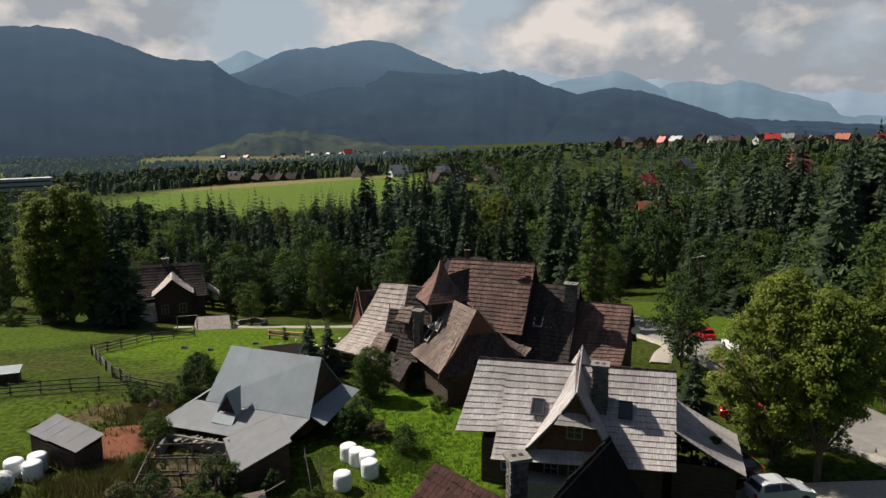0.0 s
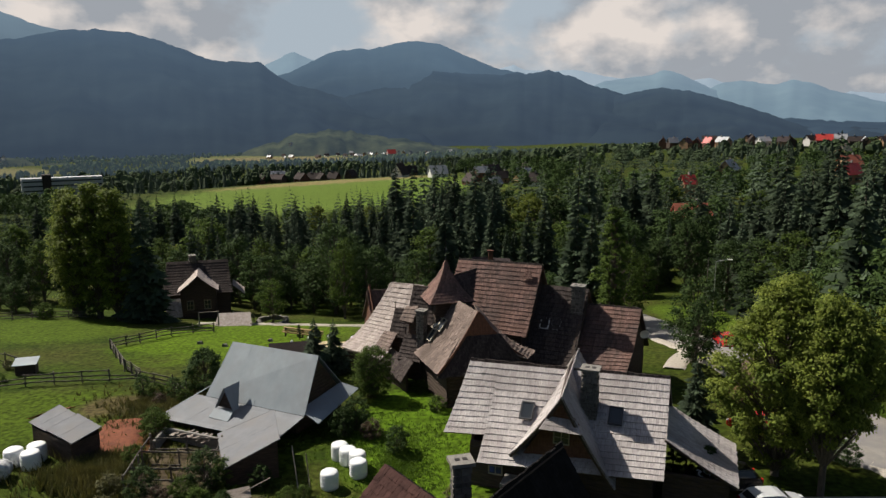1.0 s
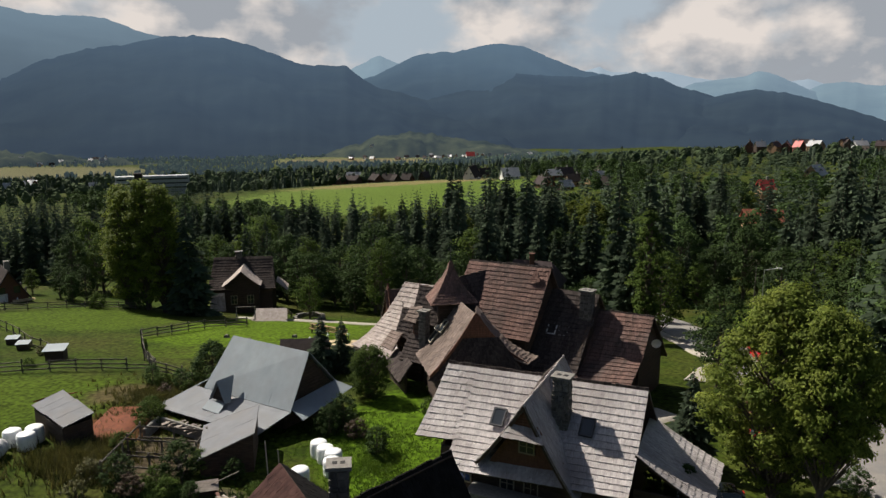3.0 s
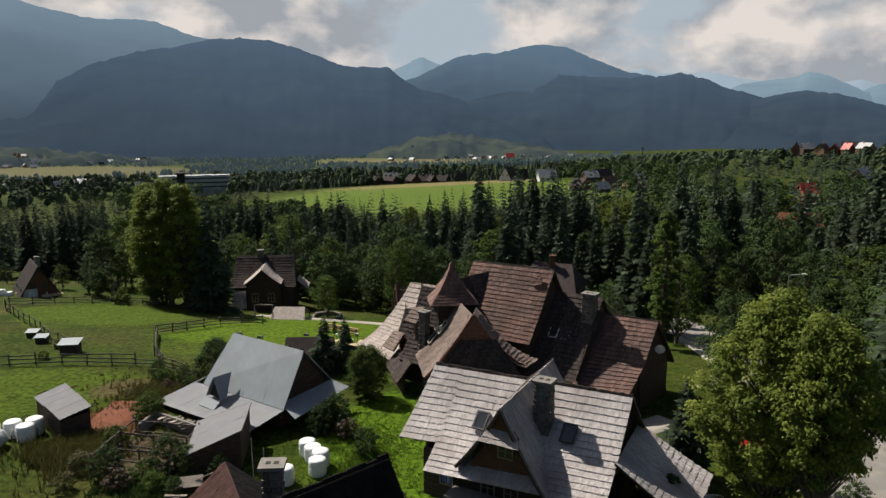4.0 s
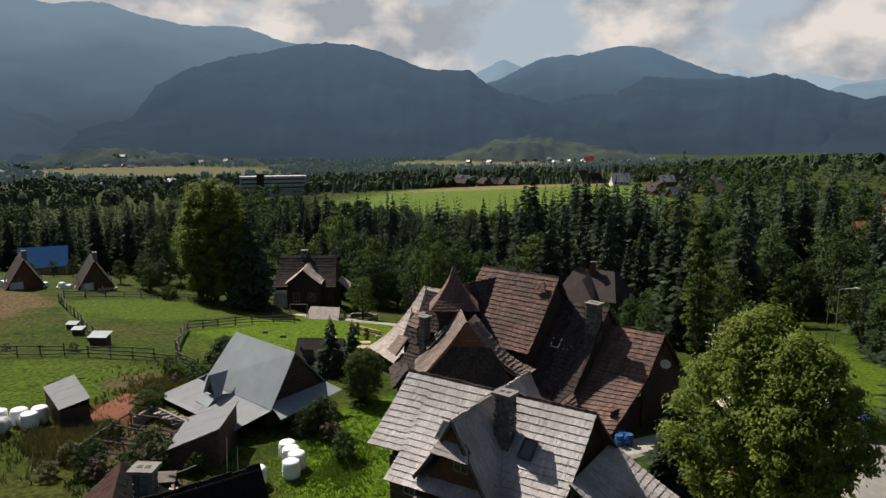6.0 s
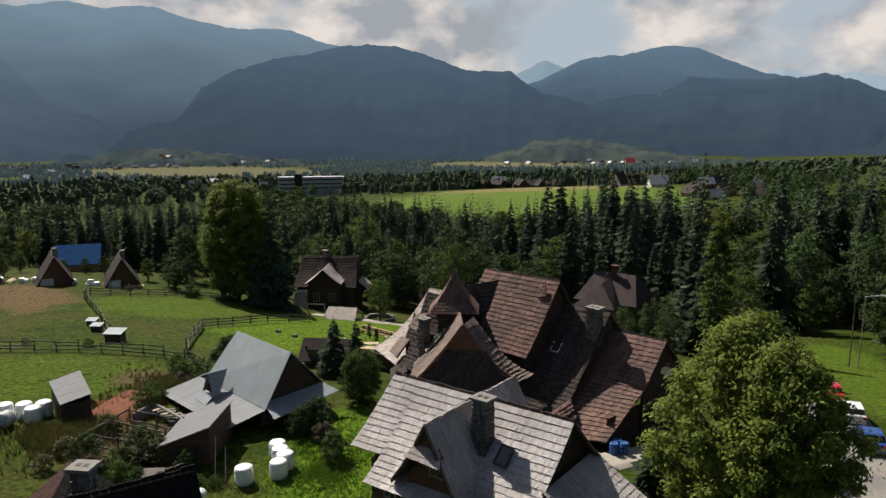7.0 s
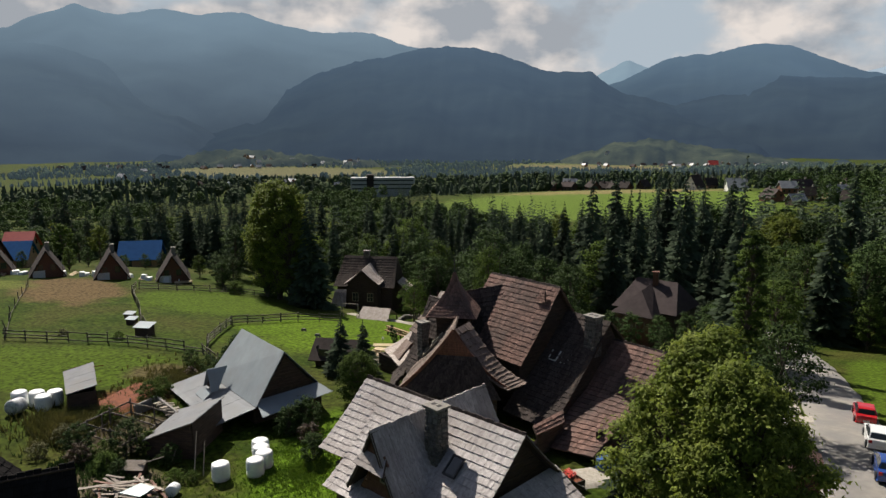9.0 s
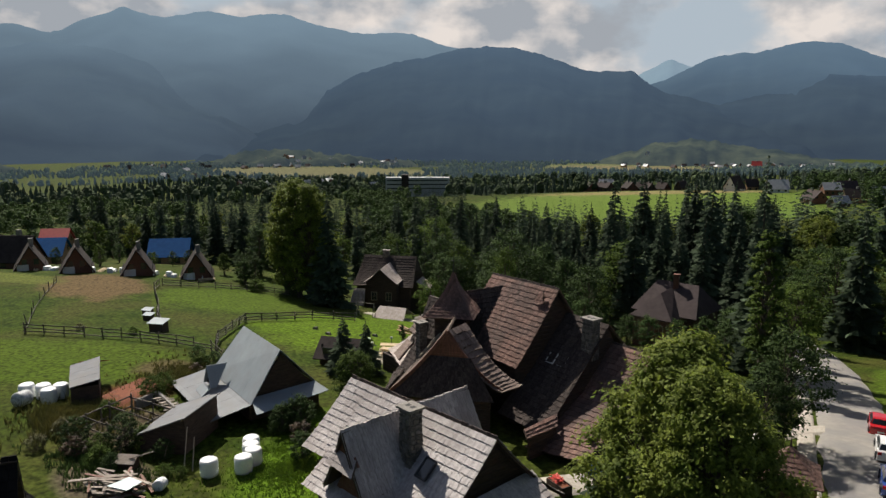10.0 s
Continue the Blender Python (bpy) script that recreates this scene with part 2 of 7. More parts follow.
class Geo:
    """Collects boxes, bars and sheets into one mesh."""
    def __init__(self):
        self.v, self.f = [], []

    def add(self, verts, faces):
        k = len(self.v)
        self.v += [tuple(p) for p in verts]
        self.f += [tuple(i + k for i in f) for f in faces]

    def hexa(self, a):
        """Eight corners: four below, four above, each going round."""
        self.add(a, [(3, 2, 1, 0), (4, 5, 6, 7), (0, 1, 5, 4), (1, 2, 6, 5), (2, 3, 7, 6), (3, 0, 4, 7)])

    def box(self, c, size, yaw=0.0, m=None):
        hx, hy, hz = size[0] / 2, size[1] / 2, size[2] / 2
        mm = m if m is not None else Matrix.Translation(c) @ Matrix.Rotation(yaw, 4, "Z")
        self.hexa([mm @ Vector(p) for p in ((-hx, -hy, -hz), (hx, -hy, -hz), (hx, hy, -hz), (-hx, hy, -hz), (-hx, -hy, hz), (hx, -hy, hz), (hx, hy, hz), (-hx, hy, hz))])

    def bar(self, a, b, w=0.1, h=0.1, sides=4, taper=1.0):
        a, b = Vector(a), Vector(b)
        d = (b - a).normalized()
        s = d.cross(Vector((0, 0, 1)))
        s = s.normalized() if s.length > 1e-4 else Vector((1, 0, 0))
        u = s.cross(d).normalized()
        ring = [(math.cos(2 * math.pi * (i + 0.5) / sides), math.sin(2 * math.pi * (i + 0.5) / sides)) for i in range(sides)]
        q = 0.7071 if sides == 4 else 0.5
        v = [a + s * (w * q * x) + u * (h * q * y) for x, y in ring] + [b + s * (w * q * x * taper) + u * (h * q * y * taper) for x, y in ring]
        f = [(i, (i + 1) % sides, sides + (i + 1) % sides, sides + i) for i in range(sides)]
        self.add(v, f + [tuple(range(sides - 1, -1, -1)), tuple(range(sides, 2 * sides))])

    def slab(self, quad, thick):
        """A sheet with thickness under a quad or a triangle of points."""
        q = [Vector(p) for p in quad]
        nrm = (q[1] - q[0]).cross(q[-1] - q[0]).normalized()
        if nrm.z < 0:
            nrm = -nrm
            q = q[::-1]
        n = len(q)
        low = [p - nrm * thick for p in q]
        self.add(q + low, [tuple(range(n)), tuple(range(2 * n - 1, n - 1, -1))] + [(i, n + i, n + (i + 1) % n, (i + 1) % n) for i in range(n)])

    def mesh(self, name, mat, smooth=False):
        return mesh_of(name, self.v, self.f, mat, smooth)


def part(name, geo, mat, parent, label=""):
    return part_mesh(name, geo.mesh(name, mat), parent, label)


def thing(name, label, category, at=(0, 0, 0), yaw=0.0, group="", kind=""):
    e = new(name)
    e.matrix_world = Matrix.Translation(at) @ Matrix.Rotation(yaw, 4, "Z")
    return tagged(e, label, category, group, kind)


def lerp(a, b, t):
    return Vector(a) * (1 - t) + Vector(b) * t


def roof_slope(parent, mat, t0, t1, b0, b1, course=0.36, width=0.2, sag=0.0, deck=M_LOG, seed=1, label="", ragged=0.03, thick=0.035, name="roof"):
    """One slope of a shake roof: a boarded deck, and courses of separate shakes on it. Top edge t0 t1, eave b0 b1; sag curves it inwards."""
    rnd = random.Random(seed)
    t0, t1, b0, b1 = Vector(t0), Vector(t1), Vector(b0), Vector(b1)

    def surf(u, v):
        p = lerp(lerp(t0, t1, u), lerp(b0, b1, u), v)
        p.z -= sag * 4 * v * (1 - v)
        return p
    nrm = (t1 - t0 + b1 - b0).cross((b0 - t0) + (b1 - t1)).normalized()
    if nrm.z < 0:
        nrm = -nrm
    length = ((b0 - t0).length + (b1 - t1).length) / 2
    rows = max(2, round(length / course))
    g = Geo()
    k = 6
    top = [surf(e, i / k) - nrm * 0.02 for i in range(k + 1) for e in (0, 1)]
    low = [p - nrm * 0.10 for p in top]
    m2 = len(top)
    fs = []
    for i in range(k):
        fs += [(2 * i, 2 * i + 1, 2 * i + 3, 2 * i + 2), (m2 + 2 * i, m2 + 2 * i + 2, m2 + 2 * i + 3, m2 + 2 * i + 1),
               (2 * i, 2 * i + 2, m2 + 2 * i + 2, m2 + 2 * i), (2 * i + 1, m2 + 2 * i + 1, m2 + 2 * i + 3, 2 * i + 3)]
    fs += [(0, m2, m2 + 1, 1), (2 * k, 2 * k + 1, m2 + 2 * k + 1, m2 + 2 * k)]
    g.add(top + low, fs)
    deck_ob = part(name, g, deck, parent, label)
    for r in range(rows):
        v0, v1 = max(0, (r - 0.12) / rows), (r + 1) / rows
        wide = (surf(1, v1) - surf(0, v1)).length
        if wide < 0.15:
            continue
        g = Geo()
        u = -0.02 / max(wide, 0.1)
        while u < 1:
            w = width * rnd.uniform(0.6, 1.5) / wide
            u2 = min(u + w, 1 + 0.02 / wide)
            if u2 - u > 0.02 / wide:
                gap = 0.006 / wide
                j = rnd.uniform(-ragged, ragged) / length
                th = thick * rnd.uniform(0.8, 1.4)
                a, b = surf(u + gap, v0), surf(u2 - gap, v0)
                c, d = surf(u2 - gap, v1 + j), surf(u + gap, v1 + j)
                up = nrm * th
                g.add([a + nrm * 0.008, b + nrm * 0.008, c + up, d + up, c, d], [(3, 2, 1, 0), (3, 5, 4, 2), (0, 5, 3), (1, 2, 4)])
            u = u2
        part("shingle_course", g, mat, deck_ob)
    return deck_ob


def ridge_cap(parent, mat, a, b, w=0.3, seed=2):
    """A board or comb of shakes that stands along a ridge."""
    rnd = random.Random(seed)
    a, b = Vector(a), Vector(b)
    d = (b - a)
    n = max(1, int(d.length / 0.22))
    g = Geo()
    side = d.cross(Vector((0, 0, 1))).normalized()
    for i in range(n):
        p, q = lerp(a, b, i / n), lerp(a, b, (i + 0.94) / n)
        h = rnd.uniform(0.05, 0.12)
        g.hexa([p - side * 0.09 - Vector((0, 0, 0.1)), q - side * 0.09 - Vector((0, 0, 0.1)), q + side * 0.09 - Vector((0, 0, 0.1)), p + side * 0.09 - Vector((0, 0, 0.1)),
                p - side * 0.03 + Vector((0, 0, h)), q - side * 0.03 + Vector((0, 0, h)), q + side * 0.03 + Vector((0, 0, h)), p + side * 0.03 + Vector((0, 0, h))])
    return tagged(part("ridge_comb", g, mat, parent), "comb of short shakes along the ridge", kind="stuff")


def log_wall(parent, mat, p0, p1, z0, z1, apex=None, log=0.3, thick=0.2, name="wall", label=""):
    """A wall of squared logs between two plan points, from z0 to z1; apex = (share along, height) adds a gable."""
    g = Geo()
    p0, p1 = Vector((p0[0], p0[1], 0)), Vector((p1[0], p1[1], 0))
    d = (p1 - p0)
    side = Vector((d.y, -d.x, 0)).normalized()

    lv = []
    n = max(1, round((z1 - z0) / log))

    def course(za, zb, ends):
        h = zb - za
        for f, o in ((0.0, 0.72), (0.2, 1.0), (0.8, 1.0), (0.97, 0.72)):
            lv.append((za + h * f, thick / 2 * o, ends(za + h * f)))
    if z1 - z0 > 0.05:
        for i in range(n):
            course(z0 + (z1 - z0) * i / n, z0 + (z1 - z0) * (i + 1) / n, lambda z: (0.0, 1.0))
    if apex:
        ua, za_top = apex
        n = max(2, round((za_top - z1) / log))

        def shrink(z):
            f = min(0.995, (z - z1) / (za_top - z1))
            return (ua * f, 1 + (ua - 1) * f)
        for i in range(n):
            course(z1 + (za_top - z1) * i / n, z1 + (za_top - z1) * (i + 1) / n, shrink)
    vs, fs = [], []
    for z, o, (ua0, ua1) in lv:
        for uu, sg in ((ua0, -1), (ua1, -1), (ua1, 1), (ua0, 1)):
            p = p0 + d * uu + side * (o * sg)
            vs.append((p.x, p.y, z))
    for i in range(len(lv) - 1):
        for j in range(4):
            fs.append((4 * i + j, 4 * i + (j + 1) % 4, 4 * i + 4 + (j + 1) % 4, 4 * i + 4 + j))
    t4 = 4 * (len(lv) - 1)
    fs += [(3, 2, 1, 0), (t4, t4 + 1, t4 + 2, t4 + 3)]
    g.add(vs, fs)
    return part(name, g, mat, parent, label)


def stone_shaft(parent, x, y, z0, z1, w=0.8, d=0.6, yaw=0.0, name="chimney_shaft", seed=3, taper=0.0):
    """A chimney shaft of rubble: a mortar core and separate stones set a little proud."""
    rnd = random.Random(seed)
    core = Geo()
    m = Matrix.Translation((x, y, 0)) @ Matrix.Rotation(yaw, 4, "Z")

    def ring(z, grow):
        k = 1 + taper * (z1 - z) / max(z1 - z0, 0.1)
        hw, hd = w / 2 * k + grow, d / 2 * k + grow
        return [m @ Vector((-hw, -hd, z)), m @ Vector((hw, -hd, z)), m @ Vector((hw, hd, z)), m @ Vector((-hw, hd, z))]
    core.hexa(ring(z0, -0.03) + ring(z1, -0.03))
    ob = part(name, core, M_MORTAR, parent)
    g = Geo()
    z = z0
    while z < z1 - 0.05:
        h = min(rnd.uniform(0.16, 0.30), z1 - z)
        lo, hi = ring(z + 0.012, 0), ring(z + h - 0.012, 0)
        for s in range(4):
            a, b, c, e = lo[s], lo[(s + 1) % 4], hi[(s + 1) % 4], hi[s]
            out = (b - a).cross(Vector((0, 0, 1))).normalized()
            u = 0.0
            span = (b - a).length
            while u < 1:
                u2 = min(1, u + rnd.uniform(0.2, 0.42) / span)
                if 1 - u2 < 0.1 / span:
                    u2 = 1
                q = [lerp(a, b, u + 0.02), lerp(a, b, u2 - 0.02), lerp(e, c, u2 - 0.02), lerp(e, c, u + 0.02)]
                pr = rnd.uniform(0.01, 0.05)
                cen = (q[0] + q[1] + q[2] + q[3]) / 4
                f = [p + out * pr + (cen - p) * 0.16 for p in q]
                back = [p - out * 0.05 for p in q]
                g.add(back + f, [(4, 5, 6, 7), (0, 1, 5, 4), (1, 2, 6, 5), (2, 3, 7, 6), (3, 0, 4, 7)])
                u = u2
        z += h
    tagged(part("stonework", g, M_STONE, ob), "rough granite rubble stonework", kind="stuff")
    return ob


def chimney_cap(parent, x, y, z, w, d, yaw, flues=2):
    g = Geo()
    g.box((x, y, z + 0.06), (w + 0.24, d + 0.24, 0.12), yaw)
    m = Matrix.Translation((x, y, z)) @ Matrix.Rotation(yaw, 4, "Z")
    cap = part("cap", g, M_MORTAR, parent, "pale concrete cap")
    for i in range(flues):
        f = Geo()
        f.box(None, (w * 0.28, d * 0.36, 0.012), m=m @ Matrix.Translation((w * (-0.22 + 0.44 * i / max(1, flues - 1)), 0, 0.127)))
        part("flue", f, M_BLACK, cap, "sooty flue opening")
    return cap


def roof_window(parent, p, right, down, w=0.78, h=1.1, name="roof_window", mat=M_DARKMETAL, label="dark metal roof window frame", lift=0.06):
    """A roof window: frame, pane and flashing, lying on a slope at p with the directions right and down."""
    r, dn = Vector(right).normalized(), Vector(down).normalized()
    nr = r.cross(dn).normalized()
    if nr.z < 0:
        nr = -nr
    p = Vector(p) + nr * lift
    m = Matrix((r, dn, nr)).transposed().to_4x4()
    m.translation = p
    g = Geo()
    t = 0.09
    for c, s in (((0, -h / 2 + t / 2, 0), (w, t, 0.12)), ((0, h / 2 - t / 2, 0), (w, t, 0.12)), ((-w / 2 + t / 2, 0, 0), (t, h - 2 * t, 0.12)), ((w / 2 - t / 2, 0, 0), (t, h - 2 * t, 0.12))):
        g.box(None, s, m=m @ Matrix.Translation(c))
    win = part(name, g, mat, parent, label)
    g = Geo()
    g.box(None, (w - 2 * t, h - 2 * t, 0.03), m=m @ Matrix.Translation((0, 0, 0.01)))
    part("pane", g, M_GLASS, win)
    return win


def wall_window(parent, p, right, w, h, panes=(2, 3), mat=M_CREAM, depth=0.08):
    """A casement: frame, glazing bars and pane, standing upright at its centre p."""
    r = Vector((right[0], right[1], 0)).normalized()
    o = Vector((r.y, -r.x, 0))
    m = Matrix((r, o, Vector((0, 0, 1)))).transposed().to_4x4()
    m.translation = Vector(p)
    g = Geo()
    t = 0.07
    for c, s in (((0, 0, -h / 2), (w + t, depth, t)), ((0, 0, h / 2), (w + t, depth, t)), ((-w / 2, 0, 0), (t, depth, h - t)), ((w / 2, 0, 0), (t, depth, h - t))):
        g.box(None, s, m=m @ Matrix.Translation(c))
    for i in range(1, panes[0]):
        g.box(None, (0.045, depth * 0.7, h - t), m=m @ Matrix.Translation((-w / 2 + w * i / panes[0], 0, 0)))
    for i in range(1, panes[1]):
        g.box(None, (w - t, depth * 0.6, 0.035), m=m @ Matrix.Translation((0, 0, -h / 2 + h * i / panes[1])))
    win = part("window", g, mat, parent, "cream-painted casement window")
    g = Geo()
    g.box(None, (w - t, 0.02, h - t), m=m @ Matrix.Translation((0, -0.02, 0)))
    part("pane", g, M_GLASS, win)
    return win


# ---- ground ----
CONTROL = [(0, -80, 3), (0, 0, 1.0), (-6, 39, -0.1), (0, 52, 0.2), (12, 34, 0.1), (-25, 39.5, 0.4), (-34, 55, -0.3), (-32, 66, -1.3), (-60, 74, -2.2), (-46, 49, -0.4),
           (-72, 90, -4.2), (-20, 80, -3.4), (-42, 98, -7.0), (0, 85, -4.5), (4, 106, -8), (25, 80, -3.3), (29, 68, -1.2), (29, 50, -0.3), (20, 38, 0.0), (60, 60, 0.5),
           (60, 110, -4), (-120, 60, -4), (30, 130, -10), (-80, 150, -12), (100, 180, -7)]
CTRL = np.array(CONTROL, float)


def tps(r2):
    return np.where(r2 > 1e-9, r2 * np.log(r2 + 1e-12), 0)


def tps_fit(c):
    n = len(c)
    d2 = ((c[:, None, :2] - c[None, :, :2]) ** 2).sum(-1) / 1e4
    a = np.zeros((n + 3, n + 3))
    a[:n, :n] = tps(d2) + np.eye(n) * 1e-3
    a[:n, n:] = np.c_[np.ones(n), c[:, :2] / 100]
    a[n:, :n] = a[:n, n:].T
    return np.linalg.solve(a, np.r_[c[:, 2], np.zeros(3)])


TPS_W = tps_fit(CTRL)


def ground_z(x, y):
    """The height of the ground: slopes fitted near by, the valley and its hills farther off."""
    x, y = np.atleast_1d(np.asarray(x, float)), np.atleast_1d(np.asarray(y, float))
    n = len(CTRL)
    d2 = ((x[:, None] - CTRL[None, :, 0]) ** 2 + (y[:, None] - CTRL[None, :, 1]) ** 2) / 1e4
    near = tps(d2) @ TPS_W[:n] + TPS_W[n] + x / 100 * TPS_W[n + 1] + y / 100 * TPS_W[n + 2]
    r = np.hypot(x, y)
    az = np.arctan2(x, np.maximum(y, 1e-3))
    right = 1 / (1 + np.exp(-(az - 0.02) / 0.13))
    far_left = -12 - 34 * (1 - np.exp(-np.maximum(r - 160, 0) / 420)) - 10 * np.clip((r - 1200) / 1500, 0, 1)
    far_right = -10 + 0.021 * np.clip(r - 180, 0, 430) - 0.05 * np.clip(r - 650, 0, 700)
    hill = 9 * np.exp(-((x + 95) / 140) ** 2 - ((y - 430) / 80) ** 2)
    hill2 = 3 * np.exp(-((x + 210) / 220) ** 2 - ((y - 820) / 120) ** 2)
    far = far_left * (1 - right) + far_right * right + hill + hill2
    far = np.where(y < -50, 5.0, far)
    k = np.clip((r - 120) / 110, 0, 1)
    k = k * k * (3 - 2 * k)
    near = np.clip(near, -16, 6)
    return near * (1 - k) + far * k


def gz(x, y):
    return float(ground_z(x, y)[0])


def axis_steps(fine_lo, fine_hi, fine, far_lo, far_hi, grow=1.13):
    out = list(np.arange(fine_lo, fine_hi + 1e-6, fine))
    s, p = fine, fine_hi
    while p < far_hi:
        s *= grow
        p += s
        out.append(p)
    s, p = fine, fine_lo
    while p > far_lo:
        s *= grow
        p -= s
        out.insert(0, p)
    return np.array(out)


gx = axis_steps(-90, 60, 1.0, -4600, 4600)
gy = axis_steps(10, 125, 1.0, -1200, 4700)
GX, GY = np.meshgrid(gx, gy)
GZ = ground_z(GX.ravel(), GY.ravel()).reshape(GX.shape)
rough = np.array([noise.noise(Vector((a * 0.35, b * 0.35, 0))) * 0.10 + noise.noise(Vector((a * 1.3, b * 1.3, 4))) * 0.035 for a, b in zip(GX.ravel(), GY.ravel())]).reshape(GX.shape)
GZ = GZ + rough * (np.hypot(GX, GY) < 200)
nx, ny = len(gx), len(gy)
gverts = np.c_[GX.ravel(), GY.ravel(), GZ.ravel()]
gfaces = [(j * nx + i, j * nx + i + 1, (j + 1) * nx + i + 1, (j + 1) * nx + i) for j in range(ny - 1) for i in range(nx - 1)]


def ground_material():
    m = material("meadow", (0.018, 0.033, 0.0035), (0.041, 0.062, 0.006), scale=0.5, rough=0.95, bump=1.0, bump_scale=3.5, stain=(0.048, 0.052, 0.011), stain_scale=0.10, detail=10, spec=0.05)
    nt = m.node_tree
    N, L = nt.nodes, nt.links
    b = N["Principled BSDF"]
    out = b.inputs["Base Color"].links[0].from_socket
    tc = N["Texture Coordinate"]
    nz = N.new("ShaderNodeTexNoise")
    nz.inputs["Scale"].default_value, nz.inputs["Detail"].default_value = 0.22, 8.0
    L.new(tc.outputs["Object"], nz.inputs["Vector"])
    # tufts of another tone, at the size of a hand
    nf = N.new("ShaderNodeTexNoise")
    nf.inputs["Scale"].default_value, nf.inputs["Detail"].default_value = 2.6, 7.0
    L.new(tc.outputs["Object"], nf.inputs["Vector"])
    mr = N.new("ShaderNodeMapRange")
    mr.inputs["From Min"].default_value, mr.inputs["From Max"].default_value = 0.3, 0.7
    mr.inputs["To Min"].default_value, mr.inputs["To Max"].default_value = 0.38, 1.62
    L.new(nf.outputs["Fac"], mr.inputs["Value"])
    hs = N.new("ShaderNodeHueSaturation")
    L.new(mr.outputs[0], hs.inputs["Value"])
    L.new(out, hs.inputs["Color"])
    out = hs.outputs["Color"]
    # mown, dry and trodden stretches: centre, half-widths, turn, colour
    for cx, cy, rx, ry, turn, col in ((-24, 78, 13, 16, 0.1, (0.072, 0.120, 0.006)), (-1, 46, 6, 9, 0.2, (0.070, 0.128, 0.007)), (-72, 72, 15, 7, -0.45, (0.105, 0.068, 0.034)), (-92, 69, 14, 4, 0.0, (0.085, 0.10, 0.02)), (-50, 80, 11, 11, 0.3, (0.056, 0.088, 0.007)), (-36, 46, 14, 7, 0.35, (0.050, 0.078, 0.006)), (33, 88, 4.5, 24, 0.1, (0.060, 0.095, 0.009)),
                                   (-23, 51, 5.5, 2.6, 0.4, (0.075, 0.055, 0.028)), (-21.6, 44, 3.2, 3.6, 0.0, (0.09, 0.034, 0.016)), (-15.8, 40.5, 3.4, 3.2, 0.0, (0.075, 0.055, 0.038)), (-11, 35.4, 3.6, 2.4, 0.2, (0.10, 0.08, 0.055)),
                                   (-85, 375, 95, 70, 0.0, (0.10, 0.15, 0.025)), (-95, 428, 70, 20, 0.15, (0.19, 0.15, 0.07)), (-315, 1120, 190, 180, 0.0, (0.105, 0.115, 0.05)), (-330, 1090, 120, 80, 0.0, (0.14, 0.118, 0.062)), (-30, 345, 30, 22, 0.0, (0.09, 0.14, 0.025)), (-670, 760, 200, 140, 0.0, (0.115, 0.108, 0.055)), (-12, 66.5, 4.5, 3.0, 0.3, (0.26, 0.23, 0.19))):
        mp = N.new("ShaderNodeMapping")
        mp.vector_type = "TEXTURE"
        mp.inputs["Location"].default_value, mp.inputs["Rotation"].default_value, mp.inputs["Scale"].default_value = (cx, cy, 0), (0, 0, turn), (rx, ry, 1e6)
        L.new(tc.outputs["Object"], mp.inputs["Vector"])
        ln = N.new("ShaderNodeVectorMath")
        ln.operation = "LENGTH"
        L.new(mp.outputs[0], ln.inputs[0])
        ad = N.new("ShaderNodeMath")
        ad.operation = "ADD"
        L.new(ln.outputs["Value"], ad.inputs[0])
        L.new(nz.outputs["Fac"], ad.inputs[1])
        mk = N.new("ShaderNodeMapRange")
        mk.inputs["From Min"].default_value, mk.inputs["From Max"].default_value = 1.30, 1.62
        mk.inputs["To Min"].default_value, mk.inputs["To Max"].default_value = 0.85, 0.0
        L.new(ad.outputs[0], mk.inputs["Value"])
        h2 = N.new("ShaderNodeHueSaturation")
        h2.inputs["Color"].default_value = lin(col)
        L.new(mr.outputs[0], h2.inputs["Value"])
        mx = N.new("ShaderNodeMix")
        mx.data_type = "RGBA"
        L.new(mk.outputs[0], mx.inputs["Factor"])
        L.new(out, mx.inputs["A"])
        L.new(h2.outputs["Color"], mx.inputs["B"])
        out = mx.outputs["Result"]
    L.new(out, b.inputs["Base Color"])
    return m


M_GROUND = ground_material()
ground = tagged(new("ground", mesh_of("ground", gverts, gfaces, M_GROUND, True)), "green grassy meadow ground falling away to a wide valley", "ground", kind="structure")

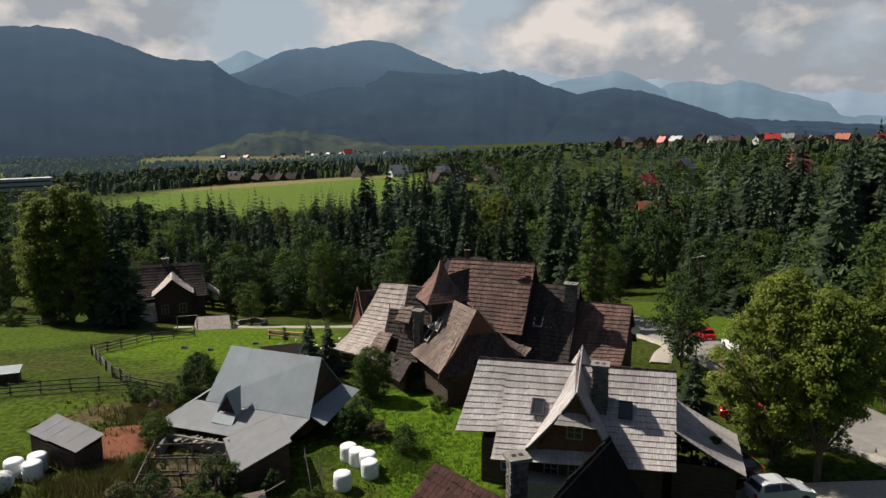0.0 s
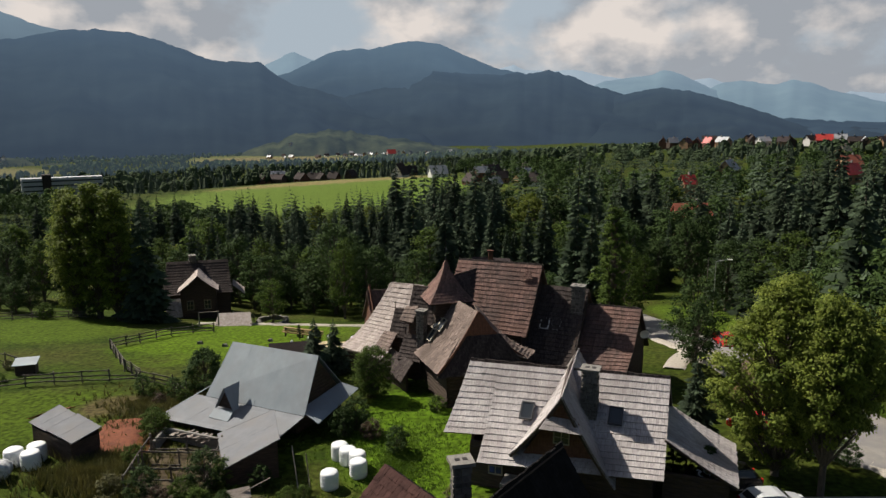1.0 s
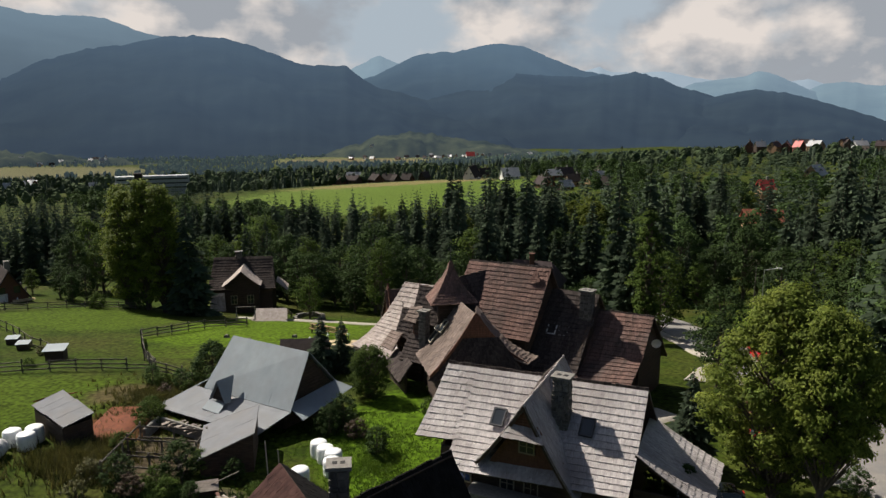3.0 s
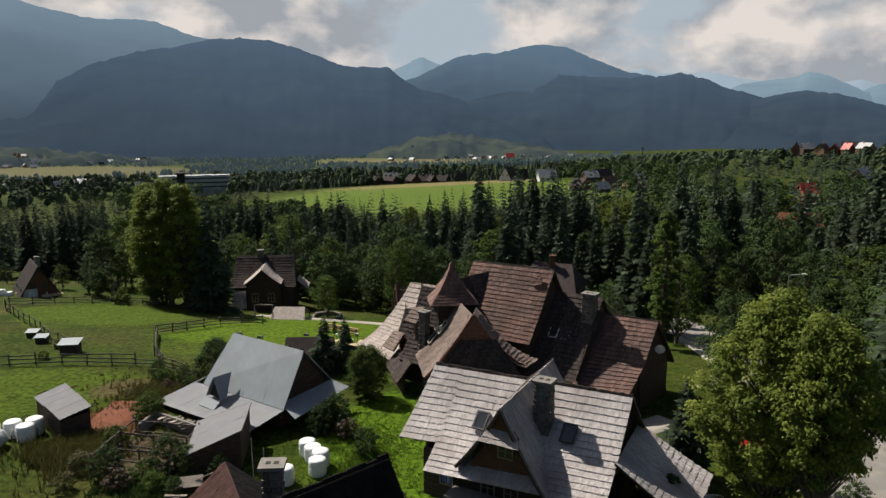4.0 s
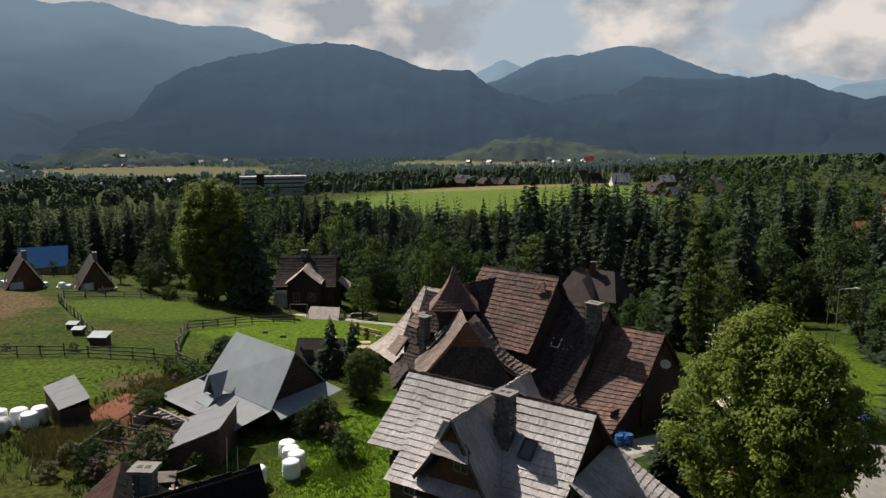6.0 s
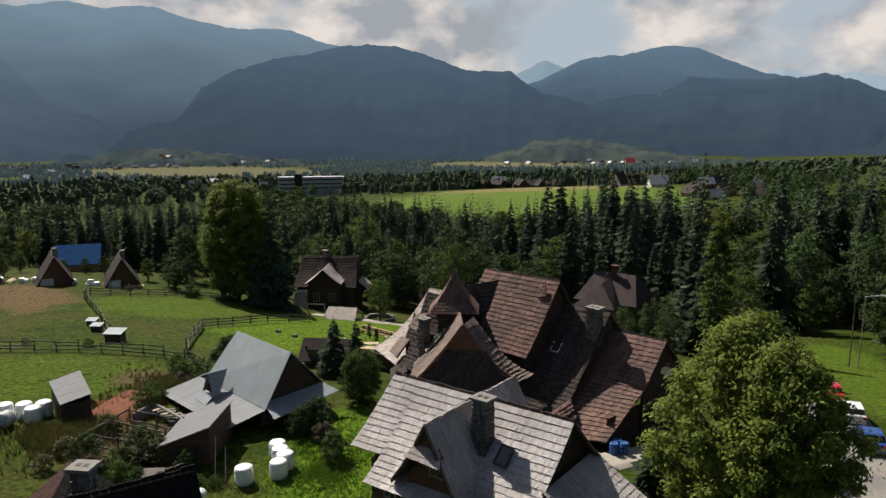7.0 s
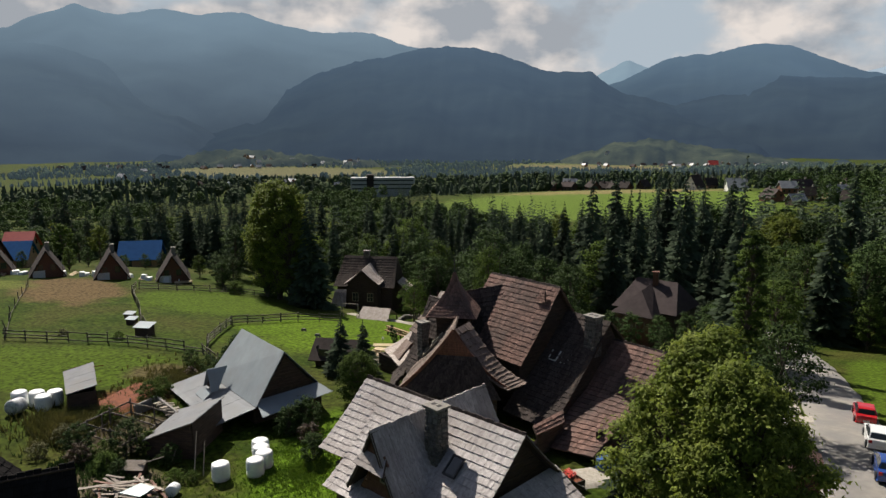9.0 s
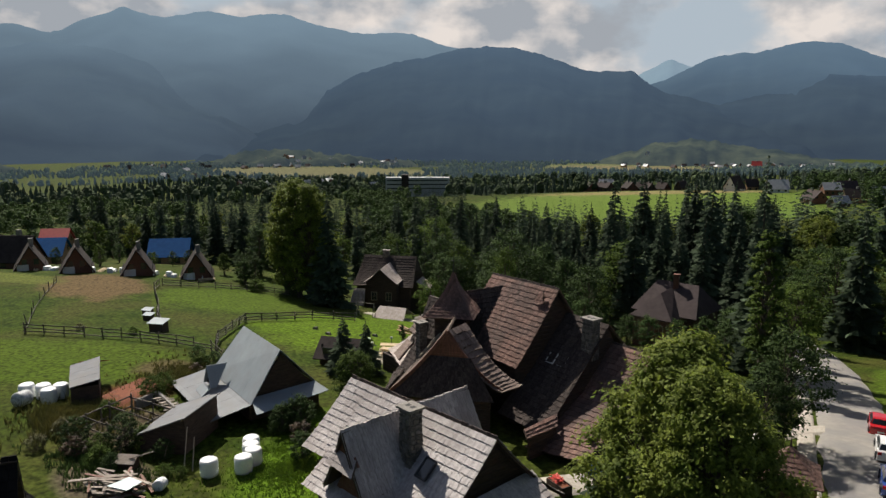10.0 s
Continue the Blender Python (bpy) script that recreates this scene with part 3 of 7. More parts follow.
# ---- the guest house with the broad front dormer ----
def guest_house():
    h = thing("guest_house", "grey shake-roofed timber guest house with a broad front dormer", "house")
    a, b = Vector((2.3, 43.4, 6.8)), Vector((13.8, 39.95, 7.12))
    u = Vector((b.x - a.x, b.y - a.y, 0)).normalized()
    n = Vector((u.y, -u.x, 0))
    L = (b - a).length

    def P(s, d, z):
        p = a + u * s + n * d
        return Vector((p.x, p.y, z))
    kw = dict(course=0.40, width=0.15, thick=0.05, ragged=0.012)
    # front slopes: a short one by the left gable, then the long one with the dormer
    cut = lerp(a + (b - a) * (1.95 / L), Vector((2.75, 38.5, 2.3)), 0.70) + Vector((0, 0, -0.252))
    roof_slope(h, M_SHAKE_GREY, a, a + (b - a) * (1.95 / L), Vector((0.72, 40.7, 3.1)), cut, sag=0.147, seed=11, label="weathered grey shake roof slope", **kw)
    roof_slope(h, M_SHAKE_GREY, a + (b - a) * (1.95 / L), b, Vector((2.75, 38.5, 2.3)), Vector((12.55, 35.4, 3.1)), sag=0.30, seed=12, label="weathered grey shake roof slope", **kw)
    roof_slope(h, M_SHAKE_GREY, b, a, P(L + 0.2, -4.6, 2.8), P(-0.6, -4.4, 2.6), sag=0.3, seed=13, **kw)
    ridge_cap(h, M_SHAKE_DARK, a, b)
    # dormer across the ridge, to the front and to the back
    j, d, bk = Vector((8.25, 41.6, 7.16)), Vector((7.27, 36.6, 7.1)), Vector((9.2, 44.9, 7.06))
    half, drop = 2.95, 4.75
    lft, rgt = -u * half - Vector((0, 0, drop)), u * half - Vector((0, 0, drop))
    roof_slope(h, M_SHAKE_GREY, d, j, Vector((4.62, 38.15, 3.0)), j + lft, sag=0.22, seed=14, label="weathered grey dormer slope", **kw)
    roof_slope(h, M_SHAKE_GREY, j, d, j + rgt, d + rgt, sag=0.22, seed=15, **kw)
    roof_slope(h, M_SHAKE_GREY, bk, j, bk + rgt, j + rgt, sag=0.15, seed=16, **kw)
    roof_slope(h, M_SHAKE_GREY, j, bk, j + lft, bk + lft, sag=0.15, seed=17, **kw)
    ridge_cap(h, M_SHAKE_GREY, d, bk, seed=5)
    # dormer gable: upper gable, skirt, recessed wall with the window
    c = d - n * 0.35
    up0, up1 = c - u * 0.95, c + u * 0.95
    log_wall(h, M_LOG_RED, up0, up1, 5.5, 5.55, apex=(0.5, 6.75), log=0.16, thick=0.12, name="gable_board", label="red-brown boarded gable")
    roof_slope(h, M_SHAKE_GREY, c - u * 0.75 + Vector((0, 0, -1.2)), c + u * 0.75 + Vector((0, 0, -1.25)), c - u * 1.15 + n * 0.55 + Vector((0, 0, -1.85)), c + u * 1.2 + n * 0.6 + Vector((0, 0, -1.8)), course=0.3, seed=18, name="skirt_roof")
    w0, w1 = d - n * 1.2 - u * 2.3, d - n * 1.2 + u * 2.3
    log_wall(h, M_LOG_RED, w0, w1, 2.9, 3.1, apex=(0.5, 6.6), log=0.2, thick=0.14, name="gable_board")
    q = d - n * 1.08
    wall_window(h, (q.x - 0.15 * u.x, q.y - 0.15 * u.y, 4.55), u, 0.85, 1.15, (2, 3))
    for s in (-1, 1):
        g = Geo()
        for i in range(6):
            foot = Vector((4.62, 38.15, 3.0)) if s < 0 else d + rgt
            p, q = lerp(d, foot, i / 6), lerp(d, foot, (i + 1) / 6)
            p.z -= 0.22 * 4 * (i / 6) * (1 - i / 6)
            q.z -= 0.22 * 4 * ((i + 1) / 6) * (1 - (i + 1) / 6)
            g.bar(p - n * 0.03 - Vector((0, 0, 0.08)), q - n * 0.03 - Vector((0, 0, 0.08)), 0.05, 0.2)
        part("barge_board", g, M_LOG, h)
    # walls
    z0 = -0.6
    f0, f1, r1, r0 = P(1.0, 3.0, 0), P(L - 0.6, 3.4, 0), P(L - 0.6, -3.6, 0), P(1.0, -3.6, 0)
    log_wall(h, M_LOG, f0, f1, z0, 2.9, name="wall", label="dark log wall")
    log_wall(h, M_LOG, r1, r0, z0, 3.0, name="wall")
    log_wall(h, M_LOG, f1, r1, z0, 3.6, apex=(0.5, 6.75), name="wall", label="dark log gable wall")
    log_wall(h, M_LOG_RED, r0, f0, z0, 2.6, apex=(0.5, 6.3), name="wall", label="red-brown log gable wall")
    for s, z in ((2.6, 1.6), (5.2, 1.6), (6.6, 1.6), (8.6, 1.6)):
        p = P(s, 3.3, z)
        wall_window(h, p, u, 0.8, 1.0, (2, 2))
    p = P(L - 0.45, 1.2, 3.6)
    wall_window(h, p, n, 0.9, 0.9, (3, 2))
    # balcony of plaster below the eave
    g = Geo()
    g.box(P(5.6, 4.2, 0.5), (4.6, 1.3, 1.8), math.atan2(u.y, u.x))
    part("porch_base", g, M_MORTAR, h, "grey rendered porch base")
    # chimney beside the ridge
    yaw = math.atan2(u.y, u.x)
    stone_shaft(h, 9.2, 39.55, 4.6, 7.68, 0.85, 0.75, yaw, seed=21, taper=0.1)
    chimney_cap(h, 9.2, 39.55, 7.68, 0.85, 0.75, yaw)
    # roof windows
    dn = (n * 4.7 + Vector((0, 0, -4.3)))
    roof_window(h, P(4.15, 2.0, 4.72), u, dn, lift=0.16)
    roof_window(h, P(9.25, 1.9, 5.1), u, dn, lift=0.16)
    # lean-to roof on the right gable
    roof_slope(h, M_SHAKE_GREY, Vector((14.3, 42.6, 4.6)), Vector((13.0, 37.2, 4.6)), Vector((18.2, 41.2, 2.55)), Vector((16.6, 35.9, 2.55)), sag=0.1, seed=19, label="grey shake lean-to roof", course=0.37)
    log_wall(h, M_LOG, (17.6, 41.1), (16.2, 36.4), -0.5, 2.5, name="wall")
    log_wall(h, M_LOG, (16.2, 36.4), (13.0, 37.3), -0.5, 2.7, name="wall")
    return h


guest_house()


# ---- the barn with the tin roof ----
def tin_slope(parent, t0, t1, b0, b1, seams=2.2, seed=1, label="", name="roof", mat=M_TIN):
    """A slope of sheet metal with standing seams down it, and cross laps."""
    t0, t1, b0, b1 = Vector(t0), Vector(t1), Vector(b0), Vector(b1)
    g = Geo()
    g.slab([t0, t1, b1, b0], 0.05)
    ob = part(name, g, mat, parent, label)
    nrm = (t1 - t0 + b1 - b0).cross((b0 - t0) + (b1 - t1)).normalized()
    if nrm.z < 0:
        nrm = -nrm
    wide = max((t1 - t0).length, (b1 - b0).length)
    k = max(2, int(wide / seams))
    g = Geo()
    for i in range(k + 1):
        p, q = lerp(t0, t1, i / k) + nrm * 0.012, lerp(b0, b1, i / k) + nrm * 0.012
        if (p - q).length > 0.2:
            g.bar(p, q, 0.010, 0.008)
    part("seam", g, mat, ob)
    return ob


def barn():
    h = thing("barn", "dark timber barn with a pale galvanised sheet roof", "barn")
    a, b = Vector((-16.05, 51.4, 5.05)), Vector((-8.7, 48.3, 5.15))
    u = Vector((b.x - a.x, b.y - a.y, 0)).normalized()
    n = Vector((u.y, -u.x, 0))
    e0, e1 = a + n * 2.75 + Vector((0, 0, -3.45)) - u * 0.35, Vector((-9.2, 45.75, 1.65))
    tin_slope(h, a, b, e0, e1, label="pale galvanised sheet roof")
    k0, k1 = a - n * 3.0 + Vector((0, 0, -3.3)), b - n * 3.0 + Vector((0, 0, -3.3))
    tin_slope(h, b, a, k1, k0)
    # the flat skirt roof in front, reaching beyond the left gable
    tin_slope(h, e0 - u * 0.9 + Vector((0, 0, -0.03)), e1 + Vector((0, 0, -0.03)), Vector((-20.6, 47.4, 0.55)), Vector((-10.6, 43.2, 0.95)), label="pale galvanised skirt roof", name="skirt_roof", mat=M_TIN_SKIRT)
    g = Geo()
    g.slab([e0 - u * 0.9 + Vector((0, 0, -0.04)), Vector((-20.6, 47.4, 0.54)), a - u * 1.6 - n * 0.6 + Vector((0, 0, -3.3)), a + Vector((0, 0, -2.4))], 0.05)
    part("skirt_roof", g, M_TIN, h)
    # pent roof under the right gable
    pr = Vector((-7.0, 50.0, 1.75))
    tin_slope(h, b + n * 2.35 + Vector((0, 0, -3.2)) + u * 0.02, b - n * 2.6 + Vector((0, 0, -2.9)), e1 + u * 1.15 + Vector((0, 0, -0.35)), pr + u * 0.3 - n * 1.0, name="pent_roof")
    # little dormer hood
    c = Vector((-15.2, 46.9, 1.55))
    top = c + Vector((0, 0, 1.55)) + n * 0.05
    back = top - n * 1.6
    lo_l, lo_r = c - u * 0.85 + n * 0.1, c + u * 0.85 + n * 0.1
    tin_slope(h, top, back, lo_r, lo_r - n * 0.5, name="hood_slope")
    tin_slope(h, back, top, lo_l - n * 0.5, lo_l, name="hood_slope")
    g = Geo()
    g.slab([lo_l + Vector((0, 0, 0.0)), lo_r, c + u * 0.9 + n * 0.75 + Vector((0, 0, -0.5)), c - u * 0.9 + n * 0.75 + Vector((0, 0, -0.5))], 0.05)
    part("hood_sill", g, M_TIN, h)
    g = Geo()
    g.add([lo_l - n * 0.25, lo_r - n * 0.25, top - n * 0.3 - Vector((0, 0, 0.1))], [(0, 1, 2)])
    g.add([lo_l - n * 0.35, lo_r - n * 0.35, top - n * 0.4 - Vector((0, 0, 0.1))], [(2, 1, 0)])
    part("hood_hatch", g, M_LOG, h)
    # walls
    r1, r0 = b - u * 0.3 + n * 2.3, b - u * 0.3 - n * 2.95
    l1, l0 = a + u * 0.2 + n * 2.5, a + u * 0.2 - n * 2.6
    log_wall(h, M_LOG, r1, r0, -0.9, 1.45, apex=(0.47, 4.75), log=0.26, name="wall", label="dark boarded barn gable")
    log_wall(h, M_LOG, l0, l1, -1.2, 1.3, apex=(0.5, 4.6), name="wall")
    log_wall(h, M_LOG, l1, r1, -1.0, 1.6, name="wall")
    log_wall(h, M_LOG, r0, l0, -1.2, 1.8, name="wall")
    log_wall(h, M_LOG, (-20.0, 47.7), (-11.6, 44.2), -0.7, 0.55, name="wall")
    log_wall(h, M_LOG, (-20.0, 47.7), (-18.6, 51.5), -0.9, 0.5, name="wall")
    return h


barn()


def lean_to():
    h = thing("lean_to_shed", "dark timber lean-to with a dull tin mono-pitch roof", "shed")
    pk, rt, bt, lf = Vector((-10.9, 44.5, 2.62)), Vector((-9.25, 40.2, 2.62)), Vector((-12.3, 38.7, 1.3)), Vector((-14.5, 43.5, 1.25))
    tin_slope(h, pk, rt, lf, bt, label="dull grey tin mono-pitch roof", mat=M_TIN_OLD)
    cen = (pk + rt + bt + lf) / 4

    def inn(p, k=0.1):
        return lerp(p, cen, k)
    for p, q in ((pk, rt), (rt, bt), (bt, lf)):
        p, q = inn(p), inn(q)
        zt = min(p.z, q.z) - 0.12
        up = max(p.z, q.z) - 0.16
        share = 0.02 if p.z > q.z else 0.98
        log_wall(h, M_LOG, p, q, -0.6, zt, apex=(share, up) if up - zt > 0.3 else None, log=0.22, thick=0.1, name="wall")
    g = Geo()
    g.bar(lerp(rt, bt, 0.3) + Vector((0.2, -0.3, -1.2)), lerp(rt, bt, 0.5) + Vector((0.2, -0.4, -3.0)), 0.2, 0.05)
    part("leaning_board", g, M_PLANK, h, "leaning weathered board")
    return h


lean_to()


def hay_shed():
    h = thing("hay_shed", "small dark hay shed with a two-piece tin roof", "shed")
    b, c, d, lf = Vector((-25.95, 44.75, 2.5)), Vector((-21.45, 41.95, 2.2)), Vector((-22.35, 40.05, 1.9)), Vector((-26.9, 42.75, 2.1))
    m0, m1 = lerp(b, c, 0.45), lerp(lf, d, 0.42)
    tin_slope(h, b, m0, lf, m1, label="dull grey tin roof sheet", mat=M_TIN_OLD)
    up = Vector((0, 0, 0.10))
    tin_slope(h, m0 + up, c + up, m1 + up, d + up, name="roof", mat=M_TIN_OLD)
    cen = (b + c + d + lf) / 4
    pts = [lerp(p, cen, 0.1) for p in (lf, d, c, b)]
    for i in range(4):
        p, q = pts[i], pts[(i + 1) % 4]
        log_wall(h, M_LOG, p, q, -0.2, min(p.z, q.z) - 0.1, log=0.24, thick=0.08, name="wall")
    g = Geo()
    g.slab([Vector((-27.6, 43.7, 1.9)), Vector((-26.2, 45.6, 1.9)), Vector((-25.0, 45.0, 2.3)), Vector((-26.6, 43.6, 2.3))], 0.05)
    part("rusty_sheet", g, M_SOIL, h, "rusty red roof sheet")
    return h


hay_shed()


# ---- the house just below the camera ----
def near_house():
    h = thing("near_house", "house with a dark red-brown tile roof and a stone chimney", "house")
    r0, r1 = Vector((5.8, 23.15, 10.95)), Vector((1.2, 16.1, 10.95))
    v = (r1 - r0).normalized()
    s = Vector((v.y, -v.x, 0)).normalized()
    s = s if s.x > 0 else -s
    roof_slope(h, M_TILE_SHADE, r0, r1, r0 + s * 3.6 + Vector((0, 0, -5.2)), r1 + s * 3.6 + Vector((0, 0, -5.2)), seed=31, course=0.32, label="tiled slope with its shade coloured almost black")
    roof_slope(h, M_TILE_SHADE, r1, r0, r1 - s * 2.3 + Vector((0, 0, -5.2)), r0 - s * 2.3 + Vector((0, 0, -5.2)), seed=32, course=0.32)
    ridge_cap(h, M_TILE_SHADE, r0, r1)
    w0, w1, w2, w3 = r0 + s * 3.1 + v * 0.6, r0 - s * 1.9 + v * 0.6, r1 - s * 1.9, r1 + s * 3.1
    log_wall(h, M_LOG, w0, w1, -0.5, 6.0, apex=(0.62, 10.4), name="wall")
    log_wall(h, M_LOG, w1, w2, -0.5, 6.0, name="wall")
    log_wall(h, M_LOG, w3, w0, -0.5, 6.0, name="wall")
    # lower cross roof to the left, in the sun
    a, b = Vector((-0.3, 23.75, 9.75)), Vector((2.5, 20.3, 9.9))
    dn = Vector((-2.6, -2.3, -3.0))
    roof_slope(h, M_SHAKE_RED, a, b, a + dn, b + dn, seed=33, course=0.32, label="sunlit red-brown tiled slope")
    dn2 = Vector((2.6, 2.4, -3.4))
    # far side of the same cross roof, its shade coloured black
    roof_slope(h, M_TILE_SHADE, b, a, b + dn2, a + dn2, seed=34, course=0.32)
    stone_shaft(h, 2.45, 21.95, 8.2, 10.8, 0.56, 0.48, 0.3, seed=22)
    chimney_cap(h, 2.45, 21.95, 10.8, 0.56, 0.48, 0.3)
    return h


near_house()

# ---- the villa ----
def villa():
    h = thing("villa", "large brown shake-roofed timber villa with steep gables and a tower", "villa")
    kw = dict(course=0.40, width=0.22, thick=0.06, ragged=0.035)
    a, b = Vector((0.75, 63.2, 9.3)), Vector((7.97, 60.05, 9.5))
    u = Vector((b.x - a.x, b.y - a.y, 0)).normalized()
    n = Vector((u.y, -u.x, 0))
    # main block
    bl, br = Vector((-0.9, 59.4, 4.2)), Vector((6.45, 56.35, 4.2))
    roof_slope(h, M_SHAKE_BROWN, a, b, bl, br, seed=41, sag=0.15, label="steep brown shake roof slope", **kw)
    kl, kr = a - n * 4.0 + Vector((0, 0, -5.3)), b - n * 4.0 + Vector((0, 0, -5.3))
    roof_slope(h, M_SHAKE_BROWN, b, a, kr, kl, seed=42, sag=0.15, **kw)
    ridge_cap(h, M_SHAKE_DARK, a, b, seed=7)
    log_wall(h, M_LOG, b - u * 0.5 + n * 3.6, b - u * 0.5 - n * 3.6, -3.0, 4.6, apex=(0.5, 9.2), name="wall", label="dark log gable wall")
    log_wall(h, M_LOG, bl + u * 0.6 - n * 0.4, br - u * 0.5 - n * 0.4, -2.0, 4.6, name="wall")
    log_wall(h, M_LOG, a + u * 0.5 - n * 3.6, a + u * 0.5 + n * 3.6, -3.0, 4.6, apex=(0.5, 9.0), name="wall")
    log_wall(h, M_LOG, kr - u * 0.5 + n * 0.4, kl + u * 0.5 + n * 0.4, -4.0, 4.5, name="wall")
    # small ridge vent
    v = b - u * 1.0 + n * 0.75 + Vector((0, 0, -0.75))
    roof_slope(h, M_SHAKE_BROWN, v - u * 0.1 + Vector((0, 0, 0.45)), v + u * 0.1 + Vector((0, 0, 0.45)), v - u * 0.5 + n * 0.35 + Vector((0, 0, -0.35)), v + u * 0.5 + n * 0.35 + Vector((0, 0, -0.35)), seed=43, course=0.25, name="roof_vent")
    # middle wing with the roof windows
    m0, m1 = Vector((7.6, 61.5, 7.5)), Vector((11.9, 59.85, 7.45))
    w = Vector((m1.x - m0.x, m1.y - m0.y, 0)).normalized()
    k = Vector((w.y, -w.x, 0))
    # same roofing as the main block; the shade on it is coloured in
    roof_slope(h, M_SHAKE_DARK, m0, m1, m0 + k * 6.2 + Vector((0, 0, -6.6)), m1 + k * 6.2 + Vector((0, 0, -6.6)), seed=44, sag=0.25, label="shake slope with roof windows, its shade put into a dark colour", **kw)
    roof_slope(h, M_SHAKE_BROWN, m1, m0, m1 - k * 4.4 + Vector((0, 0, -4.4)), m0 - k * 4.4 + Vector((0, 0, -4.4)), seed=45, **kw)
    dn = k * 6.2 + Vector((0, 0, -6.6))
    log_wall(h, M_LOG, m1 - w * 0.25 + k * 5.9, m1 - w * 0.25 - k * 4.0, -2.6, 1.0, apex=(0.596, 7.3), name="wall")
    for wx, wy, wz in ((9.13, 58.55, 4.62), (8.2, 58.85, 4.62), (8.42, 57.05, 2.42)):
        roof_window(h, Vector((wx, wy, wz)), w, dn, 0.8, 1.05, mat=M_PLASTER, label="white roof window frame", lift=0.14)
    stone_shaft(h, 10.9, 58.95, 5.0, 7.9, 0.95, 0.8, math.atan2(w.y, w.x), seed=23)
    chimney_cap(h, 10.9, 58.95, 7.9, 0.95, 0.8, math.atan2(w.y, w.x))
    # east wing
    e0, e1 = Vector((11.6, 60.65, 6.0)), Vector((16.15, 58.75, 6.1))
    x = Vector((e1.x - e0.x, e1.y - e0.y, 0)).normalized()
    q = Vector((x.y, -x.x, 0))
    s0, s1 = e0 + q * 2.7 + Vector((0, 0, -2.9)), Vector((15.15, 56.3, 3.3))
    roof_slope(h, M_SHAKE_BROWN, e0, e1, s0, s1, seed=46, label="brown shake slope", **kw)
    roof_slope(h, M_SHAKE_BROWN, s0 - q * 0.5 + Vector((0, 0, 0.25)), s1 - q * 0.5 + Vector((0, 0, 0.25)), s0 + q * 5.0 + Vector((0, 0, -3.2)), s1 + q * 4.4 - x * 0.2 + Vector((0, 0, -2.7)), seed=47, **kw)
    roof_slope(h, M_SHAKE_BROWN, e1, e0, e1 - q * 4.5 + Vector((0, 0, -4.5)), e0 - q * 4.5 + Vector((0, 0, -4.5)), seed=48, **kw)
    ridge_cap(h, M_SHAKE_DARK, e0, e1, seed=8)
    log_wall(h, M_LOG, e1 - x * 0.4 + q * 2.4, e1 - x * 0.4 - q * 3.6, -3.2, 3.0, apex=(0.4, 5.9), name="wall", label="dark log gable wall")
    log_wall(h, M_LOG, e0 + q * 6.4, e1 - x * 0.8 + q * 6.0, -2.4, 0.1, name="wall")
    log_wall(h, M_LOG, e1 - x * 0.8 + q * 6.0, e1 - x * 0.6 + q * 2.0, -2.4, 1.8, name="wall")
    # front wing, turned towards the garden
    f0, f1 = Vector((-0.2, 59.4, 7.05)), Vector((2.6, 53.3, 7.15))
    r = Vector((f1.x - f0.x, f1.y - f0.y, 0)).normalized()
    t = Vector((r.y, -r.x, 0))           # to the left of one who stands on the ridge facing the garden is -t
    t = t if t.x < 0 else -t
    g0, g1 = Vector((-4.1, 60.0, 2.4)), Vector((-0.35, 50.4, 3.05))
    roof_slope(h, M_SHAKE_WORN, f0, f1, g0, g1, seed=51, sag=0.3, label="worn brown shake slope facing the garden", **kw)
    roof_slope(h, M_SHAKE_WORN, f1, Vector((2.3, 56.2, 7.0)), Vector((6.5, 54.1, 3.1)), Vector((7.2, 55.9, 3.25)), seed=52, sag=0.75, label="worn shake slope curving outwards at the eave", course=0.42, width=0.26, thick=0.1, ragged=0.06)
    for e, fnt in ((g1, -1), (Vector((6.45, 54.4, 3.1)), 1)):
        bb = Geo()
        for i in range(6):
            p, q = lerp(f1, e, i / 6), lerp(f1, e, (i + 1) / 6)
            sg = 0.3 if fnt < 0 else 0.55
            p.z -= sg * 4 * (i / 6) * (1 - i / 6)
            q.z -= sg * 4 * ((i + 1) / 6) * (1 - (i + 1) / 6)
            bb.bar(p + r * 0.06, q + r * 0.06, 0.06, 0.24)
        part("barge_board", bb, M_LOG_RED, h, "red-brown barge board")
    # half-hipped gable: boarded triangle, then the shake skirt below it
    gw0, gw1 = Vector((1.45, 52.75, 0)), Vector((4.1, 53.6, 0))
    log_wall(h, M_LOG_RED, gw0, gw1, 5.3, 5.35, apex=(0.45, 7.0), log=0.18, thick=0.12, name="gable_board", label="red-brown boarded gable")
    roof_slope(h, M_SHAKE_DARK, Vector((1.3, 52.65, 5.35)), Vector((4.3, 53.6, 5.35)), Vector((-0.45, 50.2, 2.8)), Vector((6.4, 53.2, 2.7)), seed=53, label="dark shake skirt below the gable", **kw)
    log_wall(h, M_LOG, (0.4, 51.0), (5.9, 53.6), -0.6, 2.9, name="wall")
    log_wall(h, M_LOG, (-3.4, 59.8), (0.4, 51.0), -1.2, 2.8, name="wall", label="dark log garden wall")
    # broken roof window left open on the slope
    dnl = (g1 - f1)
    for s, vv in ((0.35, 0.42), (0.47, 0.40), (0.43, 0.60)):
        p = lerp(lerp(f0, f1, s), lerp(g0, g1, s), vv) + Vector((0, 0, -0.2))
        roof_window(h, p, r, dnl, 0.85, 1.2, mat=M_CREAM, label="cream-painted roof window frame", lift=0.16)
    # tower with a curved spire
    tx, ty = -0.2, 58.5
